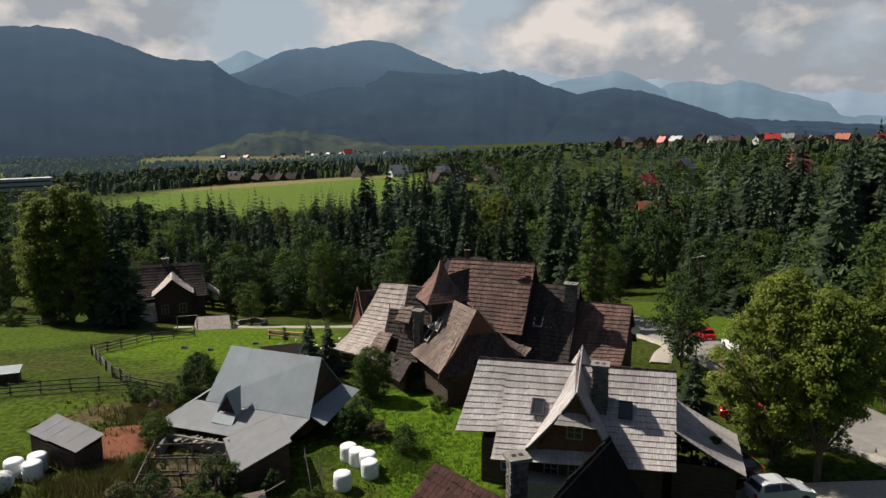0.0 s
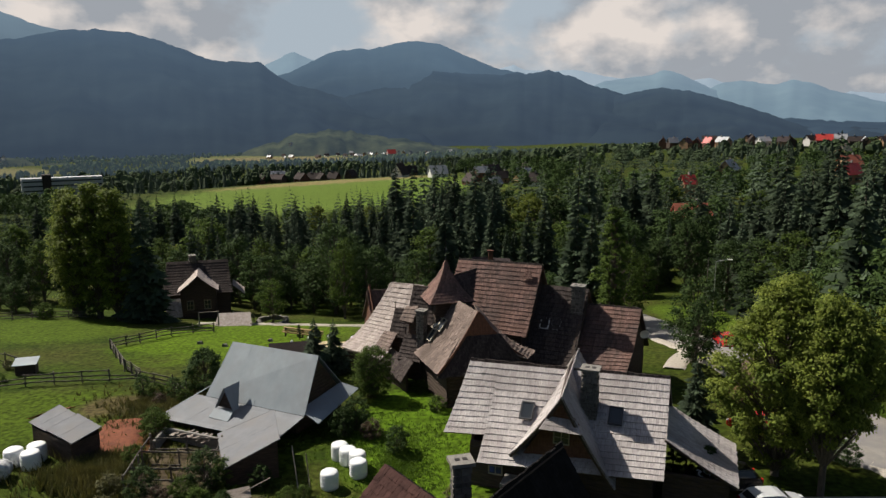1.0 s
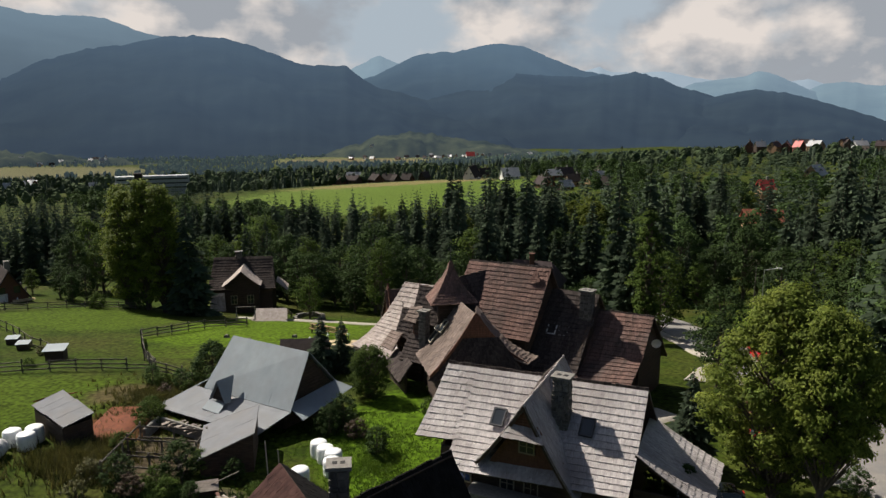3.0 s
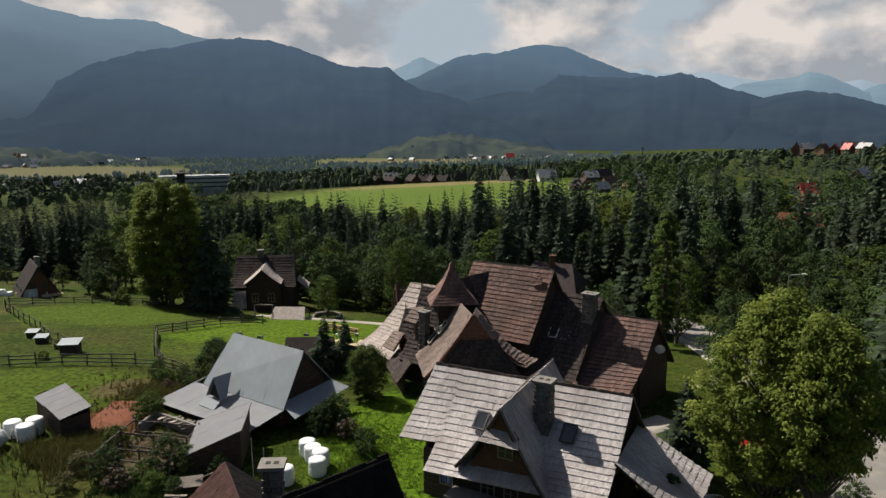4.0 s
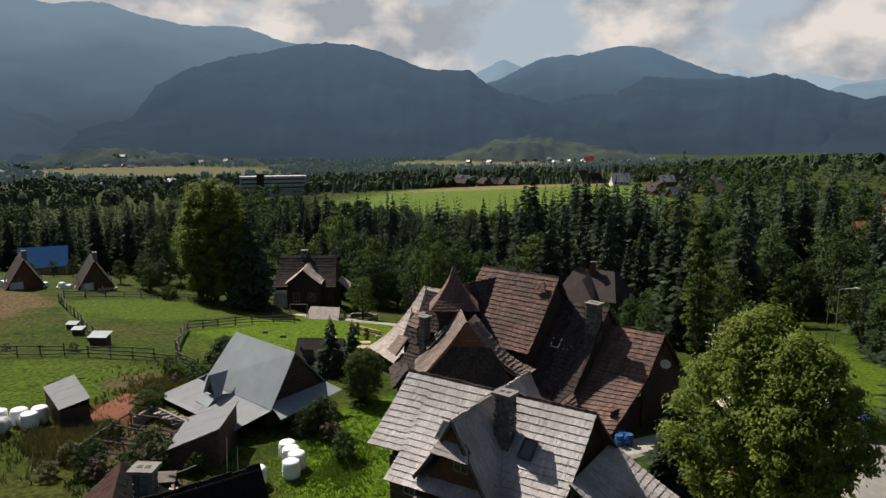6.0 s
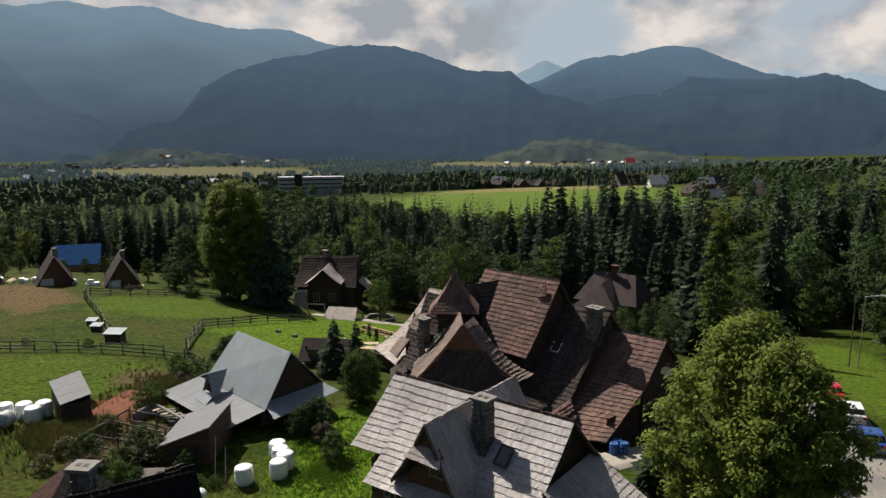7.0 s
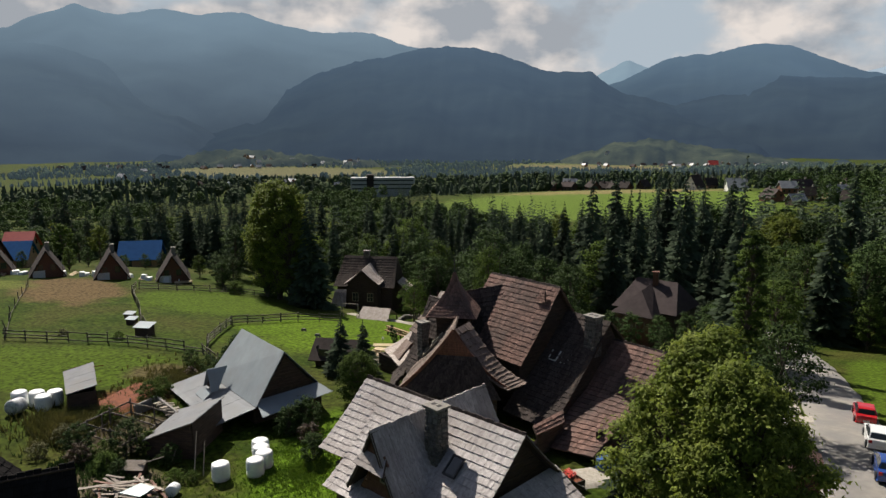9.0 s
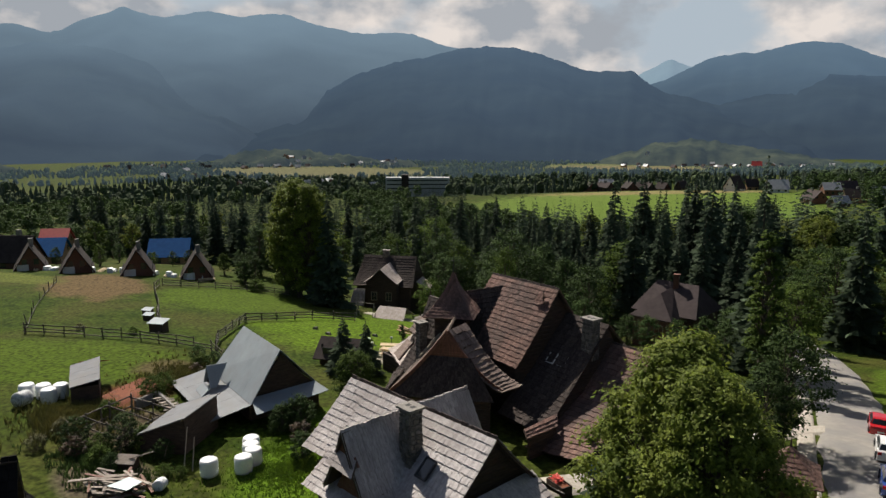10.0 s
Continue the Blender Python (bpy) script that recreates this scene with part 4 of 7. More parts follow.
    rings = [(2.75, 6.9), (1.75, 7.7), (0.92, 8.6), (0.38, 9.4), (0.11, 10.1), (0.03, 11.1)]
    yaw = math.atan2(u.y, u.x)
    turn = radians(-160)
    for i in range(4):
        a0, a1 = turn + math.pi / 4 + i * math.pi / 2, turn + math.pi / 4 + (i + 1) * math.pi / 2
        for (ra, za), (rb, zb) in zip(rings[:4], rings[1:5]):
            roof_slope(h, M_SHAKE_BROWN, (tx + rb * math.cos(a0), ty + rb * math.sin(a0), zb), (tx + rb * math.cos(a1), ty + rb * math.sin(a1), zb),
                       (tx + ra * math.cos(a0), ty + ra * math.sin(a0), za), (tx + ra * math.cos(a1), ty + ra * math.sin(a1), za), course=0.36, width=0.22, seed=60 + i, name="spire_slope")
        log_wall(h, M_LOG, (tx + 1.6 * math.cos(a0), ty + 1.6 * math.sin(a0)), (tx + 1.6 * math.cos(a1), ty + 1.6 * math.sin(a1)), 0.0, 7.3, name="tower_wall")
    g = Geo()
    g.bar((tx, ty, 9.6), (tx, ty, 11.4), 0.12, 0.12, 6, 0.2)
    g.bar((tx - 0.18, ty, 11.0), (tx + 0.18, ty, 11.0), 0.04, 0.04)
    part("finial", g, M_DARKMETAL, h, "iron finial with a small cross")
    # cross gable between tower and main slope: the side turned away from the sun takes darker shakes for its shade
    d0, d1 = Vector((2.5, 62.03, 8.7)), Vector((-0.7, 60.5, 8.0))
    roof_slope(h, M_SHAKE_DARK, d1, d0, Vector((0.87, 57.5, 2.9)), Vector((4.3, 58.95, 3.8)), seed=71, label="shake slope of the cross gable, its shade put into a dark colour", **kw)
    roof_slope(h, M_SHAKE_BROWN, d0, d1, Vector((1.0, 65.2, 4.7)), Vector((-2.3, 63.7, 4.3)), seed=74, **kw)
    ridge_cap(h, M_SHAKE_DARK, d0, d1, seed=9)
    # west wing with the long flared slope
    w0, w1 = Vector((-5.95, 66.5, 6.3)), Vector((-2.6, 64.6, 6.5))
    roof_slope(h, M_SHAKE_PALE, w0, w1, Vector((-10.5, 63.6, 0.75)), Vector((-6.0, 59.6, 0.9)), seed=72, sag=0.9, label="pale flared shake slope", **kw)
    roof_slope(h, M_SHAKE_PALE, w1, w0, Vector((-1.0, 68.5, 2.6)), Vector((-5.2, 70.2, 2.4)), seed=73, sag=0.3, **kw)
    log_wall(h, M_LOG, (-10.0, 62.3), (-4.4, 60.2), -2.5, 0.9, name="wall")
    log_wall(h, M_LOG, (-6.9, 68.0), (-10.2, 62.4), -3.0, 0.8, name="wall")
    # two small gabled dormers beside the tower
    for (px, py, pz, wd, ln, ht) in ((-3.0, 59.5, 7.75, 1.45, 3.0, 2.9), (-4.75, 60.6, 5.4, 1.3, 2.6, 2.3), (-3.6, 57.9, 3.9, 1.5, 2.2, 1.8)):
        p0 = Vector((px, py, pz))
        p1 = p0 + u * ln
        for sgn, sd in ((1, 1), (-1, 2)):
            off = n * sgn * wd + Vector((0, 0, -ht))
            # the dormers' shaded south slope gets its shade from darker shakes
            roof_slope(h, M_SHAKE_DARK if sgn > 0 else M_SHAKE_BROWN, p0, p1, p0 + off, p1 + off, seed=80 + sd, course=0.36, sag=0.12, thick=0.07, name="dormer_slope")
        log_wall(h, M_LOG_RED, p0 + u * 0.3 + n * wd * 0.9, p0 + u * 0.3 - n * wd * 0.9, pz - ht - 1.0, pz - ht, apex=(0.5, pz - 0.1), name="dormer_wall", label="red-brown dormer front")
        log_wall(h, M_LOG, p0 + u * 0.3 + n * wd * 0.85, p1 + n * wd * 0.85, pz - ht - 1.6, pz - ht + 0.2, name="dormer_wall")
        fin = Geo()
        fin.bar(p0 + Vector((0, 0, -0.1)), p0 + Vector((0, 0, 0.55)), 0.1, 0.1, 6, 0.4)
        part("finial", fin, M_LOG, h)
    # lean-to roofs in tiers below them, and a small porch over the yard
    for t0, t1, q0, q1, mt in (((-5.6, 59.9, 3.5), (-4.4, 58.9, 3.6), (-6.4, 59.1, 2.3), (-5.1, 57.9, 2.3), M_SHAKE_WORN),
                               ((-4.9, 59.0, 2.2), (-2.6, 54.6, 2.5), (-5.9, 58.3, 0.9), (-3.5, 53.8, 1.1), M_SHAKE_DARK),
                               ((-3.6, 59.0, 6.0), (-2.5, 58.3, 6.2), (-4.1, 58.0, 5.0), (-2.9, 57.2, 5.0), M_SHAKE_WORN),
                               ((9.3, 51.9, 2.0), (10.15, 55.2, 2.1), (9.75, 51.5, 1.6), (10.6, 54.2, 1.6), M_SHAKE_BROWN)):
        roof_slope(h, mt, t0, t1, q0, q1, seed=int(t0[0] * 7) % 50 + 130, course=0.36, width=0.24, thick=0.07, name="lean_to_roof")
    log_wall(h, M_LOG, (-5.3, 58.2), (-3.1, 54.4), -1.0, 1.4, name="wall")
    log_wall(h, M_LOG, (9.6, 52.0), (10.3, 54.6), -1.0, 1.6, name="wall")
    # small gabled wing at the far west corner
    v0, v1 = Vector((-9.0, 70.5, 4.5)), Vector((-6.4, 71.8, 4.4))
    vu = (v1 - v0).normalized()
    vn = Vector((vu.y, -vu.x, 0)).normalized()
    for sgn in (1, -1):
        off = vn * sgn * 2.1 + Vector((0, 0, -3.4))
        roof_slope(h, M_SHAKE_BROWN if sgn > 0 else M_SHAKE_DARK, v0, v1, v0 + off, v1 + off, seed=140 + sgn, sag=0.3, name="dormer_slope", course=0.4)
    log_wall(h, M_LOG_RED, v0 + vu * 0.3 + vn * 1.8, v0 + vu * 0.3 - vn * 1.8, -4.0, 2.0, apex=(0.5, 5.1), name="dormer_wall", label="red-brown gable front")
    # satellite dish on the east gable
    dc = e1 - x * 0.1 + Vector((0.25, -0.8, -2.0))
    dish = Geo()
    dv, df = [dc], []
    for i in range(16):
        an = i * math.pi / 8
        dv.append(dc + Vector((0.38 * math.cos(an), -0.12 - 0.1 * math.sin(an), 0.38 * math.sin(an) + 0.05)))
        df.append((0, 1 + i, 1 + (i + 1) % 16))
    dish.add(dv, df)
    part("satellite_dish", dish, M_PLASTER, h, "white satellite dish")
    stone_shaft(h, -2.1, 56.85, 2.6, 6.15, 0.65, 0.65, yaw, seed=24)
    chimney_cap(h, -2.1, 56.85, 6.15, 0.65, 0.65, yaw)
    return h


villa()

# ---- trees ----
def conifer_mesh(h, r, seed, levels=30, arms=12):
    rnd = random.Random(seed)
    g = Geo()
    z0 = h * 0.08
    for i in range(levels):
        f = i / (levels - 1)
        z = z0 + (h - z0) * f ** 0.9
        rad = r * (1 - f) ** 0.85 * rnd.uniform(0.82, 1.12) + 0.12
        for j in range(max(4, int(arms * (1 - f * 0.5)))):
            a = rnd.uniform(0, 2 * math.pi)
            ln = rad * rnd.uniform(0.6, 1.15)
            dr = Vector((math.cos(a), math.sin(a), 0))
            sd = Vector((-dr.y, dr.x, 0))
            droop = ln * rnd.uniform(0.25, 0.5)
            base = Vector((0, 0, z + rnd.uniform(-0.2, 0.2)))
            w = ln * 0.22 + 0.06
            m1 = base + dr * ln * 0.5 + Vector((0, 0, -droop * 0.35))
            tip = base + dr * ln + Vector((0, 0, -droop + 0.12 * ln))
            g.add([base, m1 + sd * w + Vector((0, 0, -0.22 * ln)), tip, m1 - sd * w + Vector((0, 0, -0.22 * ln)), m1 + Vector((0, 0, 0.10))],
                  [(0, 4, 1), (1, 4, 2), (2, 4, 3), (3, 4, 0)])
            for s in (-1, 1):
                b2 = lerp(base, tip, rnd.uniform(0.45, 0.75))
                t2 = b2 + dr * ln * 0.28 + sd * s * ln * 0.34 + Vector((0, 0, -0.2 * ln))
                g.add([b2 + Vector((0, 0, 0.05)), t2 + dr * 0.1 * ln, t2 - dr * 0.22 * ln + Vector((0, 0, -0.1))], [(0, 1, 2)])
    g.add([Vector((0.06, 0, h - 0.9)), Vector((-0.06, 0.04, h - 0.9)), Vector((0, -0.06, h - 0.9)), Vector((0, 0, h + 0.3))], [(0, 1, 3), (1, 2, 3), (2, 0, 3)])
    t = Geo()
    t.bar((0, 0, -0.6), (0, 0, h * 0.95), 0.022 * h, 0.022 * h, 7, 0.1)
    return t.mesh("trunk", M_BARK), g.mesh("crown", M_SPRUCE)


def broadleaf_mesh(h, r, seed, leaves=2600, leaf=0.34, mat=None, trunk_h=0.25, clusters=26, column=False, spread=(0.22, 0.42)):
    """A tapered trunk with limbs, and a crown of many boughs: flat clumps of leaves with gaps of shade between them."""
    rnd = random.Random(seed)
    t = Geo()
    t.bar((0, 0, -0.6), (0, 0, h * 0.3), 0.045 * h, 0.045 * h, 8, 0.8)
    t.bar((0, 0, h * 0.3), (0.01 * h, 0, h * 0.85), 0.036 * h, 0.036 * h, 7, 0.2)
    cl = []
    bulge = [(rnd.uniform(0, 6.283), rnd.uniform(-0.7, 0.7), rnd.uniform(0.0, 0.30)) for _ in range(7)]
    for i in range(clusters):
        z = 1 - 2 * (i + rnd.random()) / clusters
        a = i * 2.39996 + rnd.uniform(-0.4, 0.4)
        f = rnd.uniform(0.3, 1.0) ** 0.5
        z = max(-1.0, min(1.0, z * f if z < 0 else z * (0.65 + 0.35 * f)))
        ring = math.sqrt(max(0.0, 1 - abs(z) ** (2.4 if z < 0 else 1.15)))
        for ba, bz, bk in bulge:
            dz = math.cos(a - ba) - 1.2 * abs(z - bz)
            ring *= 1 + bk * max(0.0, dz) - 0.25 * bk
        if column:
            ring = 0.75 * max(0.15, 1 - abs(z) ** 3)
        rr = r * 0.86 * ring * f
        zc = h * (trunk_h + (1 - trunk_h) * (0.5 + 0.46 * z))
        c = Vector((rr * math.cos(a), rr * math.sin(a), zc))
        cl.append((c, r * rnd.uniform(*spread) * (0.8 if column else 1)))
        start = Vector((0, 0, max(h * trunk_h * 0.6, zc - r * 0.8)))
        t.bar(start, c, 0.012 * h, 0.012 * h, 5, 0.2)
    g = Geo()
    vs, fs = g.v, g.f
    for i in range(leaves):
        c, cr = cl[rnd.randrange(len(cl))]
        while True:
            d = Vector((rnd.gauss(0, 1), rnd.gauss(0, 1), rnd.gauss(0.25, 0.8)))
            if d.length > 0.1:
                break
        d.normalize()
        p = c + Vector((d.x, d.y, d.z * 0.66)) * cr * min(1.5, 0.35 + abs(rnd.gauss(0, 0.42)))
        nr = (d * 0.7 + Vector((rnd.uniform(-0.6, 0.6), rnd.uniform(-0.6, 0.6), rnd.uniform(0.2, 1.1)))).normalized()
        a = nr.cross(Vector((rnd.uniform(-1, 1), rnd.uniform(-1, 1), rnd.uniform(-1, 1)))).normalized()
        b = nr.cross(a)
        s = leaf * rnd.uniform(0.55, 1.25)
        k = len(vs)
        vs += [tuple(p + a * s), tuple(p + b * s * 0.42 - nr * s * 0.15), tuple(p - a * s * 0.8 - nr * s * 0.1), tuple(p - b * s * 0.46 - nr * s * 0.2)]
        fs.append((k, k + 1, k + 2, k + 3))
    return t.mesh("trunk", M_BARK), g.mesh("crown", mat or M_LEAF)


def tree(meshes, x, y, s=1.0, yaw=0.0, label="", category="tree", group="", z=None, name="tree", sz=None):
    e = thing(name, label, category, group=group)
    part_mesh("trunk", meshes[0], e)
    part_mesh("crown", meshes[1], e)
    e.matrix_world = Matrix.Translation((x, y, (gz(x, y) if z is None else z) - 0.1)) @ Matrix.Rotation(yaw, 4, "Z") @ Matrix.Diagonal((s, s, sz or s, 1))
    return e


CON = [conifer_mesh(20, 3.6, 101), conifer_mesh(20, 3.0, 102), conifer_mesh(20, 4.2, 103, 30, 13), conifer_mesh(20, 2.6, 104)]
BRD = [broadleaf_mesh(14, 5.0, 201, 4200, 0.28, None, 0.1, 32), broadleaf_mesh(14, 4.4, 202, 4000, 0.28, M_LEAF_DARK, 0.1, 32), broadleaf_mesh(14, 5.4, 203, 4200, 0.28, M_LEAF_DARK, 0.1, 34), broadleaf_mesh(14, 4.6, 204, 4000, 0.28, M_LEAF, 0.1, 30)]
BRD_LO = [broadleaf_mesh(14, 5.0, 205 + i, 1300, 0.55, m) for i, m in enumerate((M_LEAF, M_LEAF_DARK, M_LEAF_DARK, M_LEAF_YELLOW))]
BIG = broadleaf_mesh(13.4, 4.4, 210, 46000, 0.15, M_ASH, 0.06, 230, spread=(0.12, 0.22))
BIG_LOW = broadleaf_mesh(11.9, 4.3, 211, 38000, 0.15, M_ASH, 0.26, 190, spread=(0.12, 0.22))
POP = broadleaf_mesh(17, 2.2, 220, 9000, 0.22, M_LEAF, 0.01, 70, True)
BUSH = [broadleaf_mesh(3.2, 2.1, 230, 9000, 0.085, M_LEAF_DARK, 0.0, 90, spread=(0.14, 0.26)), broadleaf_mesh(4.3, 2.2, 231, 11000, 0.085, M_LEAF, 0.0, 110, spread=(0.14, 0.26))]

tree(BIG, 21.2, 42.6, 0.92, 0.4, "large ash tree with dense light green foliage", z=-0.3, sz=1.0)
tree(BIG_LOW, 22.9, 40.2, 0.84, 1.9, "broad ash tree grown together with its taller neighbour", z=-0.2, sz=1.06)
tree(BIG, 34.5, 52.0, 0.9, 2.0, "large ash tree beyond the road", sz=0.85)
tree(BIG, 38.5, 58.0, 0.9, 1.0, "large ash tree beyond the road", sz=0.95)
tree(POP, 18.4, 85.0, 1.0, 0, "tall narrow poplar with dark green leaves")
tree(CON[2], -5.1, 156.9, 1.17, 0, "tall dark spruce standing above the wood")
tree(CON[2], 1.7, 156.4, 1.08, 1, "tall dark spruce standing above the wood")
TALL = broadleaf_mesh(18, 3.7, 260, 13000, 0.22, M_ASH, 0.03, 110, spread=(0.16, 0.34))
for x, y, s, k, w in ((-50.5, 93, 1.1, 0, 0.3), (-47.2, 92.0, 1.06, 1, 1.2), (-53.6, 93.5, 1.0, 2, 2.2), (-49, 96, 1.0, 3, 4.0), (-55.8, 95.8, 1.05, 1, 5.0)):
    tree(TALL, x, y, s, w, "tall broadleaf tree at the edge of the pasture")
tree(CON[2], -43.2, 92.0, 0.86, 0.5, "dark broad spruce beside the tall trees")
tree(BRD[0], -50, 131, 1.05, 0.9, "light green broadleaf tree")
tree(BRD[3], -17.5, 100, 0.62, 0.2, "slender broadleaf tree on the lawn", sz=0.85)
tree(BRD[0], -26.5, 94.5, 0.46, 1.1, "small round lawn tree")
tree(CON[2], -11.6, 58.6, 0.40, 0, "young spruce beside the barn", sz=0.27)
tree(CON[2], -10.2, 60.0, 0.36, 1, "young spruce beside the barn", sz=0.25)
tree(BUSH[1], -5.7, 53.0, 1.05, 0, "large green garden shrub beside the villa", category="bush", name="bush")
tree(BUSH[0], -20.0, 55.0, 1.1, 0, "round dark shrub behind the barn", category="bush", name="bush")
tree(CON[2], 17.2, 46.2, 0.44, 0, "dark garden spruce behind the guest house", sz=0.33)

for x, y, k, sc in ((37.5, 66, 0, 0.7), (39, 72, 2, 0.8), (38, 79, 1, 0.75), (40, 86, 0, 0.85), (38.5, 93, 2, 0.8), (41, 62, 1, 0.7), (43, 69, 3, 0.9), (43.5, 80, 0, 0.9), (37, 100, 1, 0.8)):
    tree(BRD[k], x, y, sc, x + y, "broadleaf tree beyond the road", group="roadside trees")
for x, y, sc in ((41.5, 75.5, 0.9), (42, 90, 1.0), (39.5, 97, 0.85), (46, 82, 1.05), (50.5, 88, 1.15), (48, 97, 1.1), (56, 92, 1.2), (60, 101, 1.1), (53, 105, 1.2), (45, 106, 1.1), (47.5, 74, 0.95), (54, 80, 1.05), (60, 84, 1.1)):
    tree(CON[0], x, y, sc, x, "dark spruce beyond the road", group="roadside spruces", name="spruce")

# the woods
rnd = random.Random(5)
ROAD = [(36, 20), (32.5, 40), (29.3, 56), (28.0, 66), (27.0, 76), (25.6, 88), (23.6, 102), (20.0, 118), (14.0, 134)]


def road_gap(x, y):
    best = 1e9
    for (x0, y0), (x1, y1) in zip(ROAD, ROAD[1:]):
        dx, dy = x1 - x0, y1 - y0
        t = max(0, min(1, ((x - x0) * dx + (y - y0) * dy) / (dx * dx + dy * dy)))
        best = min(best, math.hypot(x - x0 - t * dx, y - y0 - t * dy))
    return best


def in_clearing(x, y):
    if y < 106 and -62 < x < 14:
        return True
    if y < 84 and x < 30:
        return True
    if y < 76 and -x * 0.9 + 5 > y:
        return True
    if x < -55 and y < 60 - 0.55 * (x + 55):
        return True
    if -130 < x < -55 and y < 104 - 0.1 * (-55 - x):
        return True
    if -118 < x < -72 and y < 113:
        return True
    if 26 < x < 38 and 80 < y < 120:
        return True
    if 14 < x < 24 and y < 92:
        return True
    if math.hypot(x - 4, y - 107) < 9 or math.hypot(x + 42, y - 102) < 10:
        return True
    if math.hypot(x - 54, y - 178) < 9 or math.hypot(x - 72, y - 248) < 8:
        return True
    return road_gap(x, y) < 5.5


def in_meadow(x, y):
    return (((x + 88) / 105) ** 2 + ((y - 385) / 92) ** 2 < 1 or ((x + 315) / 150) ** 2 + ((y - 1120) / 150) ** 2 < 1 or ((x + 670) / 175) ** 2 + ((y - 760) / 120) ** 2 < 1
            or ((x + 170) / 60) ** 2 + ((y - 1180) / 90) ** 2 < 1 or ((x + 1150) / 120) ** 2 + ((y - 640) / 110) ** 2 < 1 or ((x + 25) / 45) ** 2 + ((y - 345) / 30) ** 2 < 1)


placed = []
tries = 0
while len(placed) < 760 and tries < 40000:
    tries += 1
    az = rnd.uniform(-1.1, 0.62)
    d = 62 + 190 * rnd.random() ** 0.8
    x, y = d * math.sin(az), d * math.cos(az)
    if in_clearing(x, y) or in_meadow(x, y):
        continue
    if any((x - p) ** 2 + (y - q) ** 2 < (9 if d < 140 else 16) for p, q in placed):
        continue
    placed.append((x, y))
placed.sort(key=lambda p: math.hypot(*p))
LO_CON = [conifer_mesh(20, 3.6, 111, 15, 7), conifer_mesh(20, 3.0, 112, 15, 6)]
behind = {"spruce": [], "leaf": []}
singles = 0
for x, y in placed:
    d = math.hypot(x, y)
    s, yaw = rnd.uniform(0.55, 1.0) if rnd.random() < 0.8 else rnd.uniform(1.0, 1.3), rnd.uniform(0, 6)
    if x < -22:
        s = 0.46 + 0.6 * (s - 0.5)
    stand = noise.noise(Vector((x * 0.035, y * 0.035, 7.7)))
    if stand + rnd.uniform(-0.25, 0.25) > (-0.17 if x < 30 else -0.05):
        if singles < 280:
            singles += 1
            tree(CON[rnd.randrange(4)], x, y, s, yaw, "dark spruce in the wood", group="woodland spruces", name="spruce")
        else:
            behind["spruce"].append((x, y, s, yaw))
    else:
        tree((BRD if d < 150 else BRD_LO)[rnd.choice((0, 1, 1, 2, 2, 3))], x, y, min(s, 1.05), yaw, "broadleaf tree in the wood", group="woodland broadleaf trees")


def joined_wood(name, meshes, rows, mat, label):
    """Many trees past counting, joined into one mesh."""
    vs, fs = [], []
    for i, (x, y, s, yaw) in enumerate(rows):
        me = meshes[i % len(meshes)][1]
        m = Matrix.Translation((x, y, gz(x, y) - 0.2)) @ Matrix.Rotation(yaw, 4, "Z") @ Matrix.Scale(s, 4)
        k = len(vs)
        vs += [tuple(m @ v.co) for v in me.vertices]
        fs += [tuple(k + j for j in p.vertices) for p in me.polygons]
    return tagged(new(name, mesh_of(name, vs, fs, mat)), label, "woods", kind="stuff")


joined_wood("spruce_wood", LO_CON, behind["spruce"], M_SPRUCE, "dense dark spruce wood behind the gardens")


def far_woods(name, n, r0, r1, mat, seed, cone, label, hmin, hmax):
    rn = np.random.RandomState(seed)
    vs, fs = [], []
    got = 0
    while got < n:
        az, d = rn.uniform(-1.25, 0.75), math.sqrt(rn.uniform(r0 ** 2, r1 ** 2))
        x, y = d * math.sin(az), d * math.cos(az)
        clump = noise.noise(Vector((x * 0.006, y * 0.006, seed)))
        if in_meadow(x, y) or clump < (-0.25 if cone else -0.12) or (d > 700 and -0.25 < az < 0.06 and 1150 < d < 1600 and rn.rand() < 0.75):
            continue
        got += 1
        z, h = gz(x, y) - 0.5, rn.uniform(hmin, hmax)
        k = len(vs)
        if cone:
            for zz, rr, top in ((0.08, 0.21, 0.62), (0.42, 0.15, 1.0)):
                j = len(vs)
                a0 = rn.rand() * 6
                for i in range(6):
                    q = rr * h * rn.uniform(0.75, 1.2)
                    vs.append((x + q * math.cos(a0 + i * 1.047), y + q * math.sin(a0 + i * 1.047), z + h * (zz + rn.uniform(-0.03, 0.03))))
                vs.append((x, y, z + h * top))
                fs += [(j + i, j + (i + 1) % 6, j + 6) for i in range(6)]
        else:
            q = h * rn.uniform(0.34, 0.5)
            rings = ((0.12, 0.6), (0.4, 1.0), (0.7, 0.85), (0.92, 0.42))
            for zz, rr in rings:
                for i in range(6):
                    s = q * rr * rn.uniform(0.75, 1.2)
                    vs.append((x + s * math.cos(i * 1.047 + zz * 3), y + s * math.sin(i * 1.047 + zz * 3), z + h * (zz + rn.uniform(-0.05, 0.05))))
            vs.append((x, y, z + h))
            for r_ in range(3):
                fs += [(k + r_ * 6 + i, k + r_ * 6 + (i + 1) % 6, k + r_ * 6 + 6 + (i + 1) % 6, k + r_ * 6 + 6 + i) for i in range(6)]
            fs += [(k + 18 + i, k + 18 + (i + 1) % 6, k + 24) for i in range(6)]
    return tagged(new(name, mesh_of(name, vs, fs, mat)), label, "woods", kind="stuff")


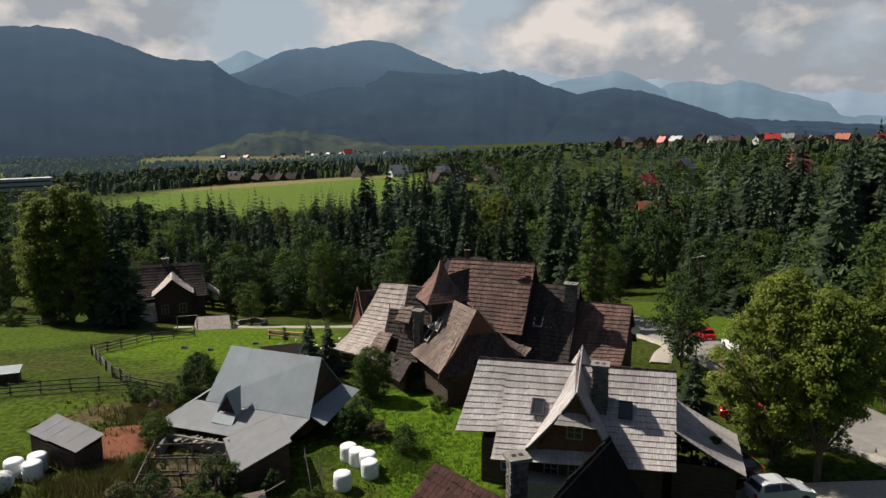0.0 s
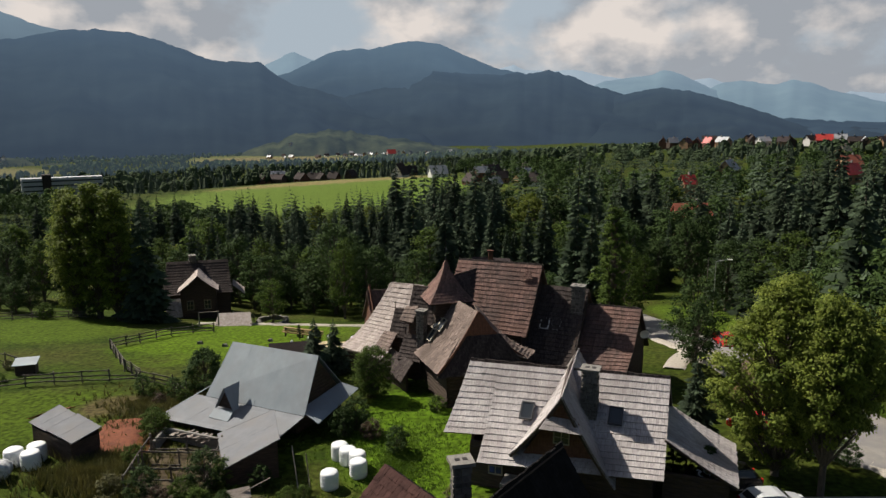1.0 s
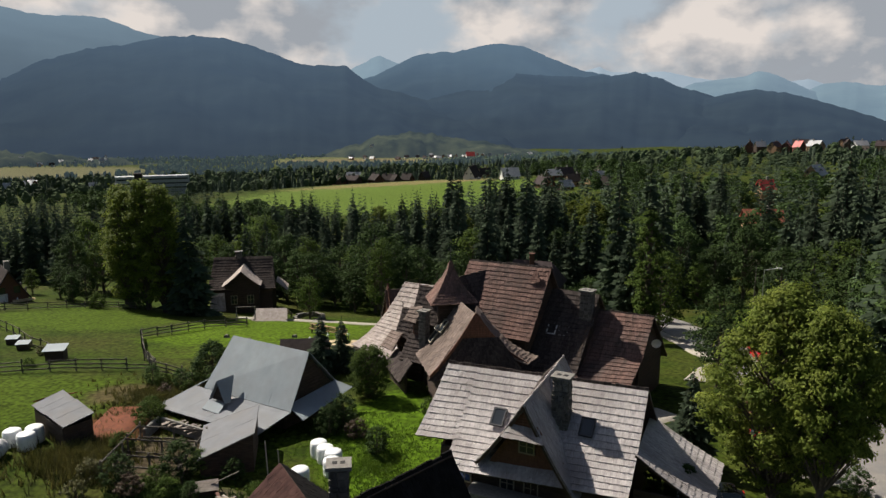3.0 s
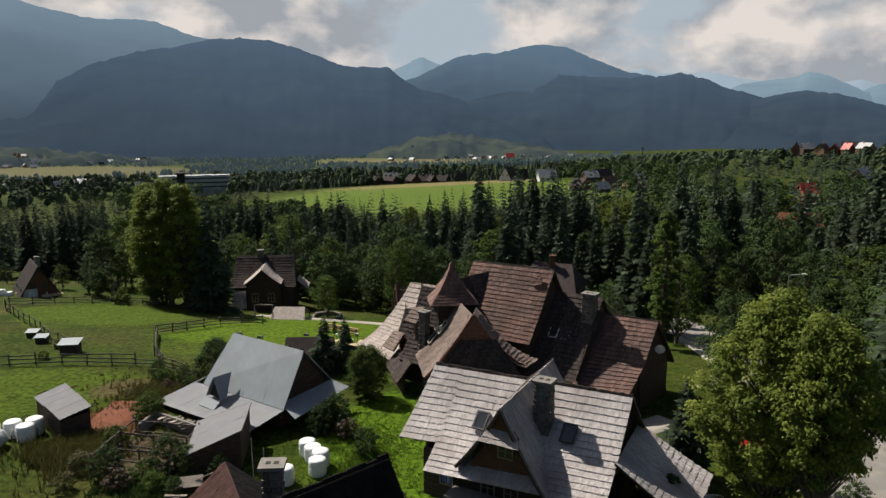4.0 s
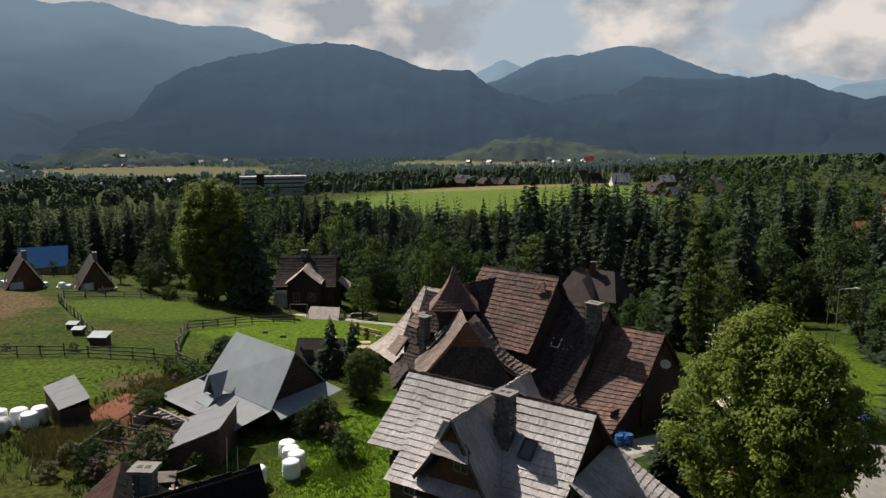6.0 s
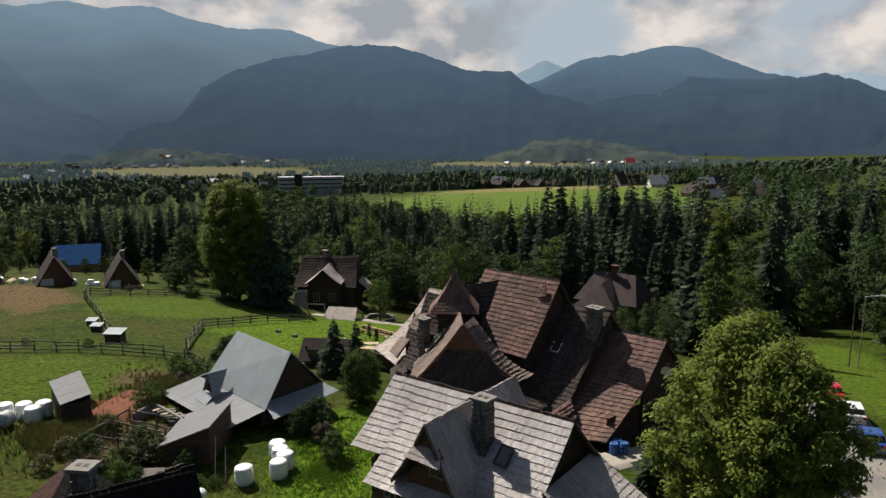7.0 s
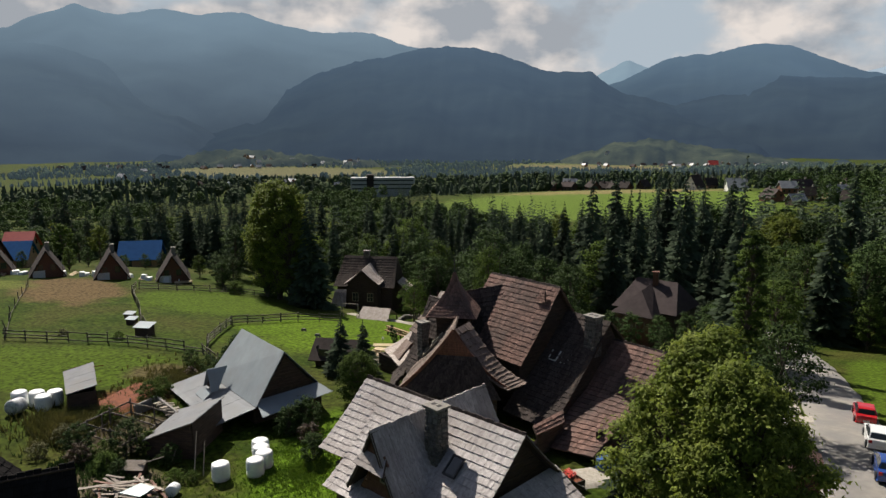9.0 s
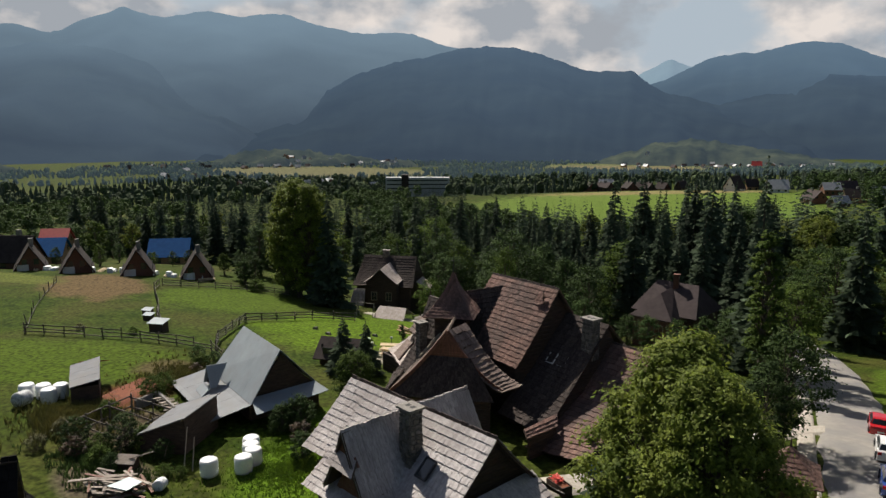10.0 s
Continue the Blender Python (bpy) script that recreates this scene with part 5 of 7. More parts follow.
M_FARCON = material("distant_spruces", (0.044, 0.060, 0.042), (0.074, 0.096, 0.062), scale=0.05, island=0.35, rough=0.9, bump=0, spec=0.1)
M_FARLEAF = material("distant_leaves", (0.034, 0.052, 0.026), (0.066, 0.090, 0.038), scale=0.05, island=0.35, rough=0.9, bump=0, spec=0.1)
XLO_CON = [conifer_mesh(16, 3.0, 121, 10, 6), conifer_mesh(16, 2.5, 122, 9, 6)]
XLO_BRD = [broadleaf_mesh(11, 4.4, 125, 230, 1.0, M_LEAF_DARK), broadleaf_mesh(11, 4.0, 126, 230, 1.0, M_LEAF_DARK)]
mid_con, mid_brd = [], []
while len(mid_con) < 1150 or len(mid_brd) < 760:
    az, d = rnd.uniform(-1.15, 0.68), math.sqrt(rnd.uniform(235 ** 2, 480 ** 2))
    x, y = d * math.sin(az), d * math.cos(az)
    if in_meadow(x, y):
        continue
    if noise.noise(Vector((x * 0.012, y * 0.012, 2))) > -0.04:
        if len(mid_con) < 1150:
            mid_con.append((x, y, rnd.uniform(0.45, 0.9) * (1.0 if x > -130 else 0.75), rnd.uniform(0, 6)))
    elif len(mid_brd) < 760:
        mid_brd.append((x, y, rnd.uniform(0.5, 0.95), rnd.uniform(0, 6)))
joined_wood("middle_spruce_wood", XLO_CON, mid_con, M_SPRUCE, "dark spruce woods between meadows and gardens")
joined_wood("middle_broadleaf_wood", XLO_BRD, mid_brd, M_LEAF_DARK, "broadleaf woods between meadows and gardens")
far_woods("far_spruce_wood", 2900, 480, 800, M_FARCON, 11, True, "dense dark spruce woods in the valley", 5, 10)
far_woods("far_broadleaf_wood", 1300, 480, 800, M_FARLEAF, 12, False, "broadleaf woods among the far spruces", 5, 10)
# distance haze painted as a faint blue glow on the far foliage
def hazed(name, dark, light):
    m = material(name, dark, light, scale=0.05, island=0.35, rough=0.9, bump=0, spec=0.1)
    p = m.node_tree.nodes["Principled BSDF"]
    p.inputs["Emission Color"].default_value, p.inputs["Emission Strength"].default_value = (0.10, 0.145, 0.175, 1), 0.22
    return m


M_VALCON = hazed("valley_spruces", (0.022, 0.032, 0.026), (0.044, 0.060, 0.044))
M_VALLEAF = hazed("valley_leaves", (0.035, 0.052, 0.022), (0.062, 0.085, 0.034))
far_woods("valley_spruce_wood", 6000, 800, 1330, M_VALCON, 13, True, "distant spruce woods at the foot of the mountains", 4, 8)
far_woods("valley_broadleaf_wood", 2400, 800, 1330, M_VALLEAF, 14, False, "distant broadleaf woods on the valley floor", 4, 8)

# ---- mountains ----
def ridge_mesh(dist, depth, profile, seed, foot=-60, span=(-85, 60.01)):
    """A range of hills: its crest runs round the viewer at that distance, with the heights of the profile over the azimuth (degrees)."""
    az = np.radians(np.arange(span[0], span[1], 0.25 if span[0] < 0 else 1.0))
    hgt = np.interp(np.degrees(az), [p[0] for p in profile], [p[1] for p in profile])
    k = 24
    vs, fs = [], []
    for j in range(k + 1):
        f = j / k
        for i, a in enumerate(az):
            d = dist - depth * (1 - f)
            crest = (hgt[i] + noise.noise(Vector((a * 40, seed, 0))) * 6 + noise.noise(Vector((a * 130, seed, 3))) * 5 + noise.noise(Vector((a * 330, seed, 5))) * 2.5)
            z = foot + (crest - foot) * (f ** 1.15) + (noise.noise(Vector((a * 14, f * 3, seed))) * 60 + noise.noise(Vector((a * 60, f * 9, seed + 9))) * 16) * f * (1 - f) ** 1.6 * 3
            vs.append((d * math.sin(a), d * math.cos(a), z))
    m = len(az)
    for j in range(k):
        for i in range(m - 1):
            fs.append((j * m + i, j * m + i + 1, (j + 1) * m + i + 1, (j + 1) * m + i))
    return vs, fs


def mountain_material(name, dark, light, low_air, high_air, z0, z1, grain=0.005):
    """Forest seen through kilometres of air: the haze is painted as dim blue emission, deeper at the foot and paler
    towards the crest, with soft shafts of light from noise.
    """
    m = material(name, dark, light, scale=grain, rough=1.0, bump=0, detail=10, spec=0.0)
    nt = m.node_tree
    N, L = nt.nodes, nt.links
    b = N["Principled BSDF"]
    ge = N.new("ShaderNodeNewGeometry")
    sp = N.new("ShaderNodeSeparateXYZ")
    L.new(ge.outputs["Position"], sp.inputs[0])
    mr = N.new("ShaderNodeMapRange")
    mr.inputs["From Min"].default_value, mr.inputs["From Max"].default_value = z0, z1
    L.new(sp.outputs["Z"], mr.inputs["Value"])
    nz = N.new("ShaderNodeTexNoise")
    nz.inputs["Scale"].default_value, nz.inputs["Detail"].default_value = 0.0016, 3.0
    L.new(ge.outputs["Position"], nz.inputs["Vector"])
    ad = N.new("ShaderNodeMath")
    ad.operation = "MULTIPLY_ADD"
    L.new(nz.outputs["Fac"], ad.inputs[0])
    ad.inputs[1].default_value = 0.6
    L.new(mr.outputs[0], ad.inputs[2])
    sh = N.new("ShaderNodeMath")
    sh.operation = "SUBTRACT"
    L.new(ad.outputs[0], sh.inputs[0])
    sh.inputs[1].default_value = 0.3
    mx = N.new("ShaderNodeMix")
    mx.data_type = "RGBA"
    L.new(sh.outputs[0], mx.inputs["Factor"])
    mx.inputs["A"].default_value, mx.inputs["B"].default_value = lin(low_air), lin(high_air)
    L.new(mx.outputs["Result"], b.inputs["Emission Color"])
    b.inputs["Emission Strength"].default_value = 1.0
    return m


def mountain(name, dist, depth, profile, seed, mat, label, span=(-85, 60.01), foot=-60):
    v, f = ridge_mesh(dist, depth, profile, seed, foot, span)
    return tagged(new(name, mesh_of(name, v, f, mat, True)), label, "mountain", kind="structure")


def elev(px_list, dist):
    """Heights for a crest that stands under these (azimuth, elevation) degrees, seen from the houses."""
    return [(a, 22 + dist * math.tan(radians(e))) for a, e in px_list]


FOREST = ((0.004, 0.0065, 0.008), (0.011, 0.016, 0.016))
# each pair of air colours is haze that the slopes emit themselves
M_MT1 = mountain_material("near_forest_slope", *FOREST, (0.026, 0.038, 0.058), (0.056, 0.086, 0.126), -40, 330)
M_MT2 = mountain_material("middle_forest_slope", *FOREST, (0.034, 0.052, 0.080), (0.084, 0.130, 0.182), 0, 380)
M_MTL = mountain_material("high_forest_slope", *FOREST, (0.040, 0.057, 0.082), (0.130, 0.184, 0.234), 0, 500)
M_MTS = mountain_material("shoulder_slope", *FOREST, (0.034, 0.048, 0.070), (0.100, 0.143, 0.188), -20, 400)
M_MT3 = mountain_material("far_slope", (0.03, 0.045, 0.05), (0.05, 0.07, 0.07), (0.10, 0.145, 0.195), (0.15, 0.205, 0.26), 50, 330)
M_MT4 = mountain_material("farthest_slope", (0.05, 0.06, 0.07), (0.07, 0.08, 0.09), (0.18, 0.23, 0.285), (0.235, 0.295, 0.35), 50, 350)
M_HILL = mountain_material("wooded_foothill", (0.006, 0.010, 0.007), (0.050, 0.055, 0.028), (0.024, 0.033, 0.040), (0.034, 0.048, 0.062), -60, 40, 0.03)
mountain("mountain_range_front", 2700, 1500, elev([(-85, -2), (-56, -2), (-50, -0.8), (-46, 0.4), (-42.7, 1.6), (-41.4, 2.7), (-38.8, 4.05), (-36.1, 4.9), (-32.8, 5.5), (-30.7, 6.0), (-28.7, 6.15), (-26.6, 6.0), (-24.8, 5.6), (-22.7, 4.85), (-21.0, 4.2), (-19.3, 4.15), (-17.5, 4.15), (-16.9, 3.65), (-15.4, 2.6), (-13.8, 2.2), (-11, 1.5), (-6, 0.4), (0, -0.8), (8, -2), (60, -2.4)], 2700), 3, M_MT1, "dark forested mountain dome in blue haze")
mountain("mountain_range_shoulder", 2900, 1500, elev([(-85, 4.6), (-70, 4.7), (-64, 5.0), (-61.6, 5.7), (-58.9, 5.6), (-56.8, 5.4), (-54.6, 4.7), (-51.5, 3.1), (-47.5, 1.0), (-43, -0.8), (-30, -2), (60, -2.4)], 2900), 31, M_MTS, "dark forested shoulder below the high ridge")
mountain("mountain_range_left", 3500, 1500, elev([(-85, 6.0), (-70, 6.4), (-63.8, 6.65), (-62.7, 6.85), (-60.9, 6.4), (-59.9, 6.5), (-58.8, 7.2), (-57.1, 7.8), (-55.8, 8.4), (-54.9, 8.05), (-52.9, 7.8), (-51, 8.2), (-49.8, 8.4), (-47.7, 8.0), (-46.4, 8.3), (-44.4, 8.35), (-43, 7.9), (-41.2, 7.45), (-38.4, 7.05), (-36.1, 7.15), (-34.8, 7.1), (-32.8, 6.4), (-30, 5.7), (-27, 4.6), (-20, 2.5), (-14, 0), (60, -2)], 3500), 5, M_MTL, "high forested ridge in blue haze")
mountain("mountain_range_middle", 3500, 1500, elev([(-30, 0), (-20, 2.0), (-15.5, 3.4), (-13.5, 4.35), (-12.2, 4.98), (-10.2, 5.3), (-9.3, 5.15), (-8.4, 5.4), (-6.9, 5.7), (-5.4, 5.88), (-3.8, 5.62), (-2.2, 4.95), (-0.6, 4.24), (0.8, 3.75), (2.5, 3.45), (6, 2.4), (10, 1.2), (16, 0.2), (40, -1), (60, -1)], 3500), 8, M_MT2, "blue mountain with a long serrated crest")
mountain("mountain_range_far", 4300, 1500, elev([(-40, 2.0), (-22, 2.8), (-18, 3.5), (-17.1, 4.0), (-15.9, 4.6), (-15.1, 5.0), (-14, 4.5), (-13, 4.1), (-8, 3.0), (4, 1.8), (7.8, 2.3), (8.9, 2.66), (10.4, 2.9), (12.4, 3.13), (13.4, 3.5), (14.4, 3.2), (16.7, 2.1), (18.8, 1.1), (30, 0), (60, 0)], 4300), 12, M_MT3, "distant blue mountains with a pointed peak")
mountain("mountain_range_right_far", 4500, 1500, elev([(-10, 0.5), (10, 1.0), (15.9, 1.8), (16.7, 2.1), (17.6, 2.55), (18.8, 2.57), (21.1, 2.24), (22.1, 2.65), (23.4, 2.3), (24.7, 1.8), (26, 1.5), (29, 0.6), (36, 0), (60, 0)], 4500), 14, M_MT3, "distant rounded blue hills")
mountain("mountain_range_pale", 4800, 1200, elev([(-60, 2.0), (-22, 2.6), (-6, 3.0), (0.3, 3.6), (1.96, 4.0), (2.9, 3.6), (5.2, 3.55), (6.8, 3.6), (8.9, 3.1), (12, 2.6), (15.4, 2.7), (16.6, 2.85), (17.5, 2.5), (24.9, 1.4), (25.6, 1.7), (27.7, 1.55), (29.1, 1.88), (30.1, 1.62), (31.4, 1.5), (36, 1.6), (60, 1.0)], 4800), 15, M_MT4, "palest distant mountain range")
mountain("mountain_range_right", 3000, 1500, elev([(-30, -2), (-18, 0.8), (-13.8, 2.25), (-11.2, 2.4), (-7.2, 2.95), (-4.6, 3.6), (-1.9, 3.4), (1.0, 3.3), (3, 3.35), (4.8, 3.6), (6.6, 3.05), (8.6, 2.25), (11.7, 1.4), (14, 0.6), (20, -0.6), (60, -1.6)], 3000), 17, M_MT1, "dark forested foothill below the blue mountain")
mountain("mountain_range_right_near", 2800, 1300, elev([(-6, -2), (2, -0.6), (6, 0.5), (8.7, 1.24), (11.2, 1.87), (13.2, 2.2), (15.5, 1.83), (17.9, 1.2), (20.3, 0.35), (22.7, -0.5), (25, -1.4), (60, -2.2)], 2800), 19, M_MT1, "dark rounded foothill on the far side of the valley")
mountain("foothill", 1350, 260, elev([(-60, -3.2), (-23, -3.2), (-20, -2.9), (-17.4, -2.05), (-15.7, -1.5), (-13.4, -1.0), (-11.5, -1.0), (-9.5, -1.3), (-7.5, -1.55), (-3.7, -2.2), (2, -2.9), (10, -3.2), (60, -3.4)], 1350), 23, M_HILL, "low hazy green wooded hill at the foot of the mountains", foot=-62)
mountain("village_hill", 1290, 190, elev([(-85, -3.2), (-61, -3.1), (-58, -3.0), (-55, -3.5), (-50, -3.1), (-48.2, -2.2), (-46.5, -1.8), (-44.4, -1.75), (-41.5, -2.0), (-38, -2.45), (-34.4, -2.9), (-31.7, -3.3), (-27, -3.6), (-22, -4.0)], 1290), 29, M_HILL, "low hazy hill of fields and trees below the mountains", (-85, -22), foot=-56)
# never in view: added behind the camera to cut the sky's fill light
mountain("mountain_range_behind", 2400, 1500, elev([(59, 1.0), (75, 6), (95, 11), (130, 14), (180, 15), (230, 14), (255, 10), (270, 6), (276, 4)], 2400), 21, M_MT1, "unseen mountain slopes added behind the camera to block low sky light", (59, 276.5))

# ---- roads ----
def strip(name, pts, width, mat, label, lift=0.05, category="road", widths=None):
    """A lane laid on the ground along plan points."""
    dense = []
    for (x0, y0), (x1, y1) in zip(pts, pts[1:]):
        k = max(1, int(math.hypot(x1 - x0, y1 - y0) / 0.8))
        dense += [Vector((x0 + (x1 - x0) * i / k, y0 + (y1 - y0) * i / k, 0)) for i in range(k)]
    dense.append(Vector((*pts[-1], 0)))
    for _ in range(6):
        dense = [dense[0]] + [(dense[i - 1] + dense[i] * 2 + dense[i + 1]) / 4 for i in range(1, len(dense) - 1)] + [dense[-1]]
    vs, fs = [], []
    m = 9
    for i, p in enumerate(dense):
        d = (dense[min(i + 1, len(dense) - 1)] - dense[max(i - 1, 0)]).normalized()
        s = Vector((d.y, -d.x, 0))
        wd = width * (1 + 0.05 * noise.noise(Vector((i * 0.2, 0, 3))))
        for j in range(m):
            q = p + s * wd * (j / (m - 1) - 0.5)
            edge = -0.25 if j in (0, m - 1) else 0.0
            vs.append((q.x, q.y, gz(q.x, q.y) + 0.12 + lift + edge))
    for i in range(len(dense) - 1):
        fs += [(i * m + j, i * m + j + 1, (i + 1) * m + j + 1, (i + 1) * m + j) for j in range(m - 1)]
    return tagged(new(name, mesh_of(name, vs, fs, mat, True)), label, category, kind="structure")


strip("road", ROAD, 6.0, M_ASPHALT, "worn pale grey asphalt road through the village")
strip("verge", [(x - 3.6, y) for x, y in ROAD[:7]], 1.3, M_GRAVEL, "pale gravel verge beside the road", 0.03, "verge")
strip("driveway", [(31.5, 38.5), (26, 38.6), (20, 38.2), (15, 36.5)], 3.6, M_GRAVEL, "pale gravel driveway with tyre marks", 0.04, "driveway")
strip("parking", [(29.5, 45), (26.8, 47), (23.0, 48.5)], 5.0, M_ASPHALT, "grey asphalt parking bay", 0.03, "parking")
strip("yard", [(11.5, 48.5), (14.2, 51.8), (17, 55)], 2.6, M_GRAVEL, "pale gravel yard between the houses", 0.04, "yard")
strip("side_path", [(25.5, 73), (22.6, 69.5), (20.5, 64)], 2.2, M_GRAVEL, "pale garden path", 0.04, "path")
strip("lawn_path", [(-8, 92), (-16, 90.5), (-27, 92), (-36, 92)], 2.0, M_GRAVEL, "pale gravel path across the lawn", 0.04, "path")
strip("soil_patch", [(-22.8, 47.4), (-22.0, 44.5), (-21.0, 41.5)], 3.0, M_SOIL, "bare red-brown soil beside the hay shed", 0.05, "soil")


# ---- fences ----
def fence(pts, label, rails=3, height=1.1, step=2.4, seed=1, lean=0.06):
    rn = random.Random(seed)
    f = thing("fence", label, "fence", group="pasture fences")
    posts = []
    for (x0, y0), (x1, y1) in zip(pts, pts[1:]):
        k = max(1, round(math.hypot(x1 - x0, y1 - y0) / step))
        posts += [(x0 + (x1 - x0) * i / k, y0 + (y1 - y0) * i / k) for i in range(k)]
    posts.append(pts[-1])
    tops = []
    for x, y in posts:
        z = gz(x, y)
        a = Vector((x, y, z - 0.3))
        b = Vector((x + rn.uniform(-lean, lean), y + rn.uniform(-lean, lean), z + height * rn.uniform(0.95, 1.2)))
        g = Geo()
        g.bar(a, b, 0.13, 0.13, 6, 0.9)
        part("post", g, M_FENCE, f)
        tops.append((x, y, z))
    for i in range(len(tops) - 1):
        for r in range(rails):
            if rn.random() < 0.05:
                continue
            h = height * (0.25 + 0.66 * r / max(1, rails - 1))
            a, b = Vector(tops[i]), Vector(tops[i + 1])
            d = (b - a).normalized()
            s = Vector((d.y, -d.x, 0)) * 0.09
            g = Geo()
            g.bar(a - d * 0.15 + s + Vector((0, 0, h + rn.uniform(-0.07, 0.07))), b + d * 0.15 + s + Vector((0, 0, h + rn.uniform(-0.07, 0.07))), 0.05, 0.10)
            part("rail", g, M_FENCE, f)
    return f


fence([(-48.6, 50.0), (-41.8, 52.6), (-35.4, 54.8), (-31.0, 55.8), (-26.5, 56.4), (-22.6, 54.6), (-20.5, 52.6)], "weathered timber pasture fence with three rails", seed=1)
fence([(-26.5, 56.8), (-29.2, 59.4), (-32.6, 64.2), (-35.6, 68.6)], "weathered pale board fence along the lawn", rails=4, seed=2)
fence([(-35.6, 68.8), (-34.4, 72.5), (-33.2, 77.5), (-30, 82)], "dark timber fence beside the lawn", seed=3)
fence([(-38.2, 59.4), (-43.8, 62.6), (-49.9, 67.1), (-56, 71), (-61.4, 74.6), (-65, 78)], "old pasture fence grown over with weeds", rails=2, seed=4)
fence([(-64.5, 78.2), (-60.9, 82.0), (-57.0, 88.0), (-52, 92)], "old dark timber fence at the top of the pasture", seed=5)
fence([(-49, 50.2), (-59.2, 56.5), (-68, 62.5), (-78.2, 69.6)], "broken leaning pasture fence", rails=1, seed=6, step=4.5, lean=0.3)
for k, (p, q) in enumerate((((-18.6, 42.6), (-13.9, 42.9)), ((-18.2, 40.6), (-13.6, 40.9)), ((-17.8, 38.6), (-13.2, 39.0)), ((-18.6, 42.6), (-17.6, 37.2)), ((-13.9, 42.9), (-13.0, 38.0)))):
    fence([p, q], "rough dark timber cattle pen rail", rails=2, seed=10 + k, height=1.2)

# ---- silage bales ----
def bale(x, y, s=1.0, yaw=0.0, mat=M_WRAP, label="white plastic-wrapped silage bale on the grass", lying=False):
    prof = [(0.0, 0.0), (0.50, 0.0), (0.585, 0.07), (0.60, 0.25), (0.605, 0.6), (0.60, 0.95), (0.575, 1.13), (0.48, 1.2), (0.0, 1.185)]
    k = 26
    vs, fs = [], []
    for r, z in prof:
        for i in range(k):
            a = 2 * math.pi * i / k
            w = r * (1 + 0.02 * noise.noise(Vector((math.cos(a) * 2 + x, math.sin(a) * 2, z * 3)))) if r else 0
            vs.append((w * math.cos(a), w * math.sin(a), z + 0.015 * noise.noise(Vector((math.cos(a) * 3, math.sin(a) * 3 + y, r * 4)))))
    for j in range(len(prof) - 1):
        fs += [(j * k + i, j * k + (i + 1) % k, (j + 1) * k + (i + 1) % k, (j + 1) * k + i) for i in range(k)]
    b = thing("silage_bale", label, "bale", (x, y, gz(x, y) - 0.05), yaw, group="silage bales")
    wrap = part_mesh("wrap", mesh_of("wrap", vs, fs, mat, True), b)
    for zz in (0.3, 0.62, 0.92):
        g = Geo()
        for i in range(k):
            a0, a1 = 2 * math.pi * i / k, 2 * math.pi * (i + 1) / k
            g.bar((0.606 * math.cos(a0), 0.606 * math.sin(a0), zz + 0.04 * math.sin(a0 * 2)), (0.606 * math.cos(a1), 0.606 * math.sin(a1), zz + 0.04 * math.sin(a1 * 2)), 0.012, 0.02)
        part("film_edge", g, mat, wrap)
    b.scale = (s, s, s)
    if lying:
        b.rotation_euler = (radians(84), 0, yaw)
        b.location.z += 0.6 * s
    return b


for x, y in ((-6.1, 39.5), (-4.6, 40.9), (-4.85, 41.95), (-5.55, 42.4), (-6.2, 43.0)):
    bale(x, y, 0.92, x)
bale(-7.2, 37.0, 0.6, 0.5, lying=True, label="small half-used wrapped bale lying on the grass")
for x, y in ((-27.4, 39.5), (-25.0, 39.9), (-25.3, 41.0), (-26.3, 40.2)):
    bale(x, y, 0.95, y, label="white wrapped silage bale beside the hay shed")
bale(-26.1, 38.9, 0.95, 0.4, M_WRAP_GREY, "torn dark and white wrapped bale", True)


# ---- cars ----
def paint(name, c, rough=0.25):
    m = material(name, c, tuple(v * 1.1 for v in c), scale=3, rough=rough, bump=0, spec=0.6)
    m.node_tree.nodes["Principled BSDF"].inputs["Coat Weight"].default_value = 0.6
    return m


M_TYRE = material("tyre_rubber", (0.015, 0.015, 0.015), (0.03, 0.03, 0.03), scale=8, rough=0.85, bump=0.1)
M_RIM = material("alloy_rim", (0.4, 0.4, 0.41), (0.55, 0.55, 0.56), scale=8, rough=0.35, metal=0.8, bump=0)
M_LAMP_RED = material("tail_lamp_plastic", (0.35, 0.01, 0.01), (0.45, 0.02, 0.02), scale=8, rough=0.2, bump=0)
M_LAMP_CLEAR = material("head_lamp_plastic", (0.6, 0.6, 0.6), (0.75, 0.75, 0.75), scale=8, rough=0.15, bump=0)


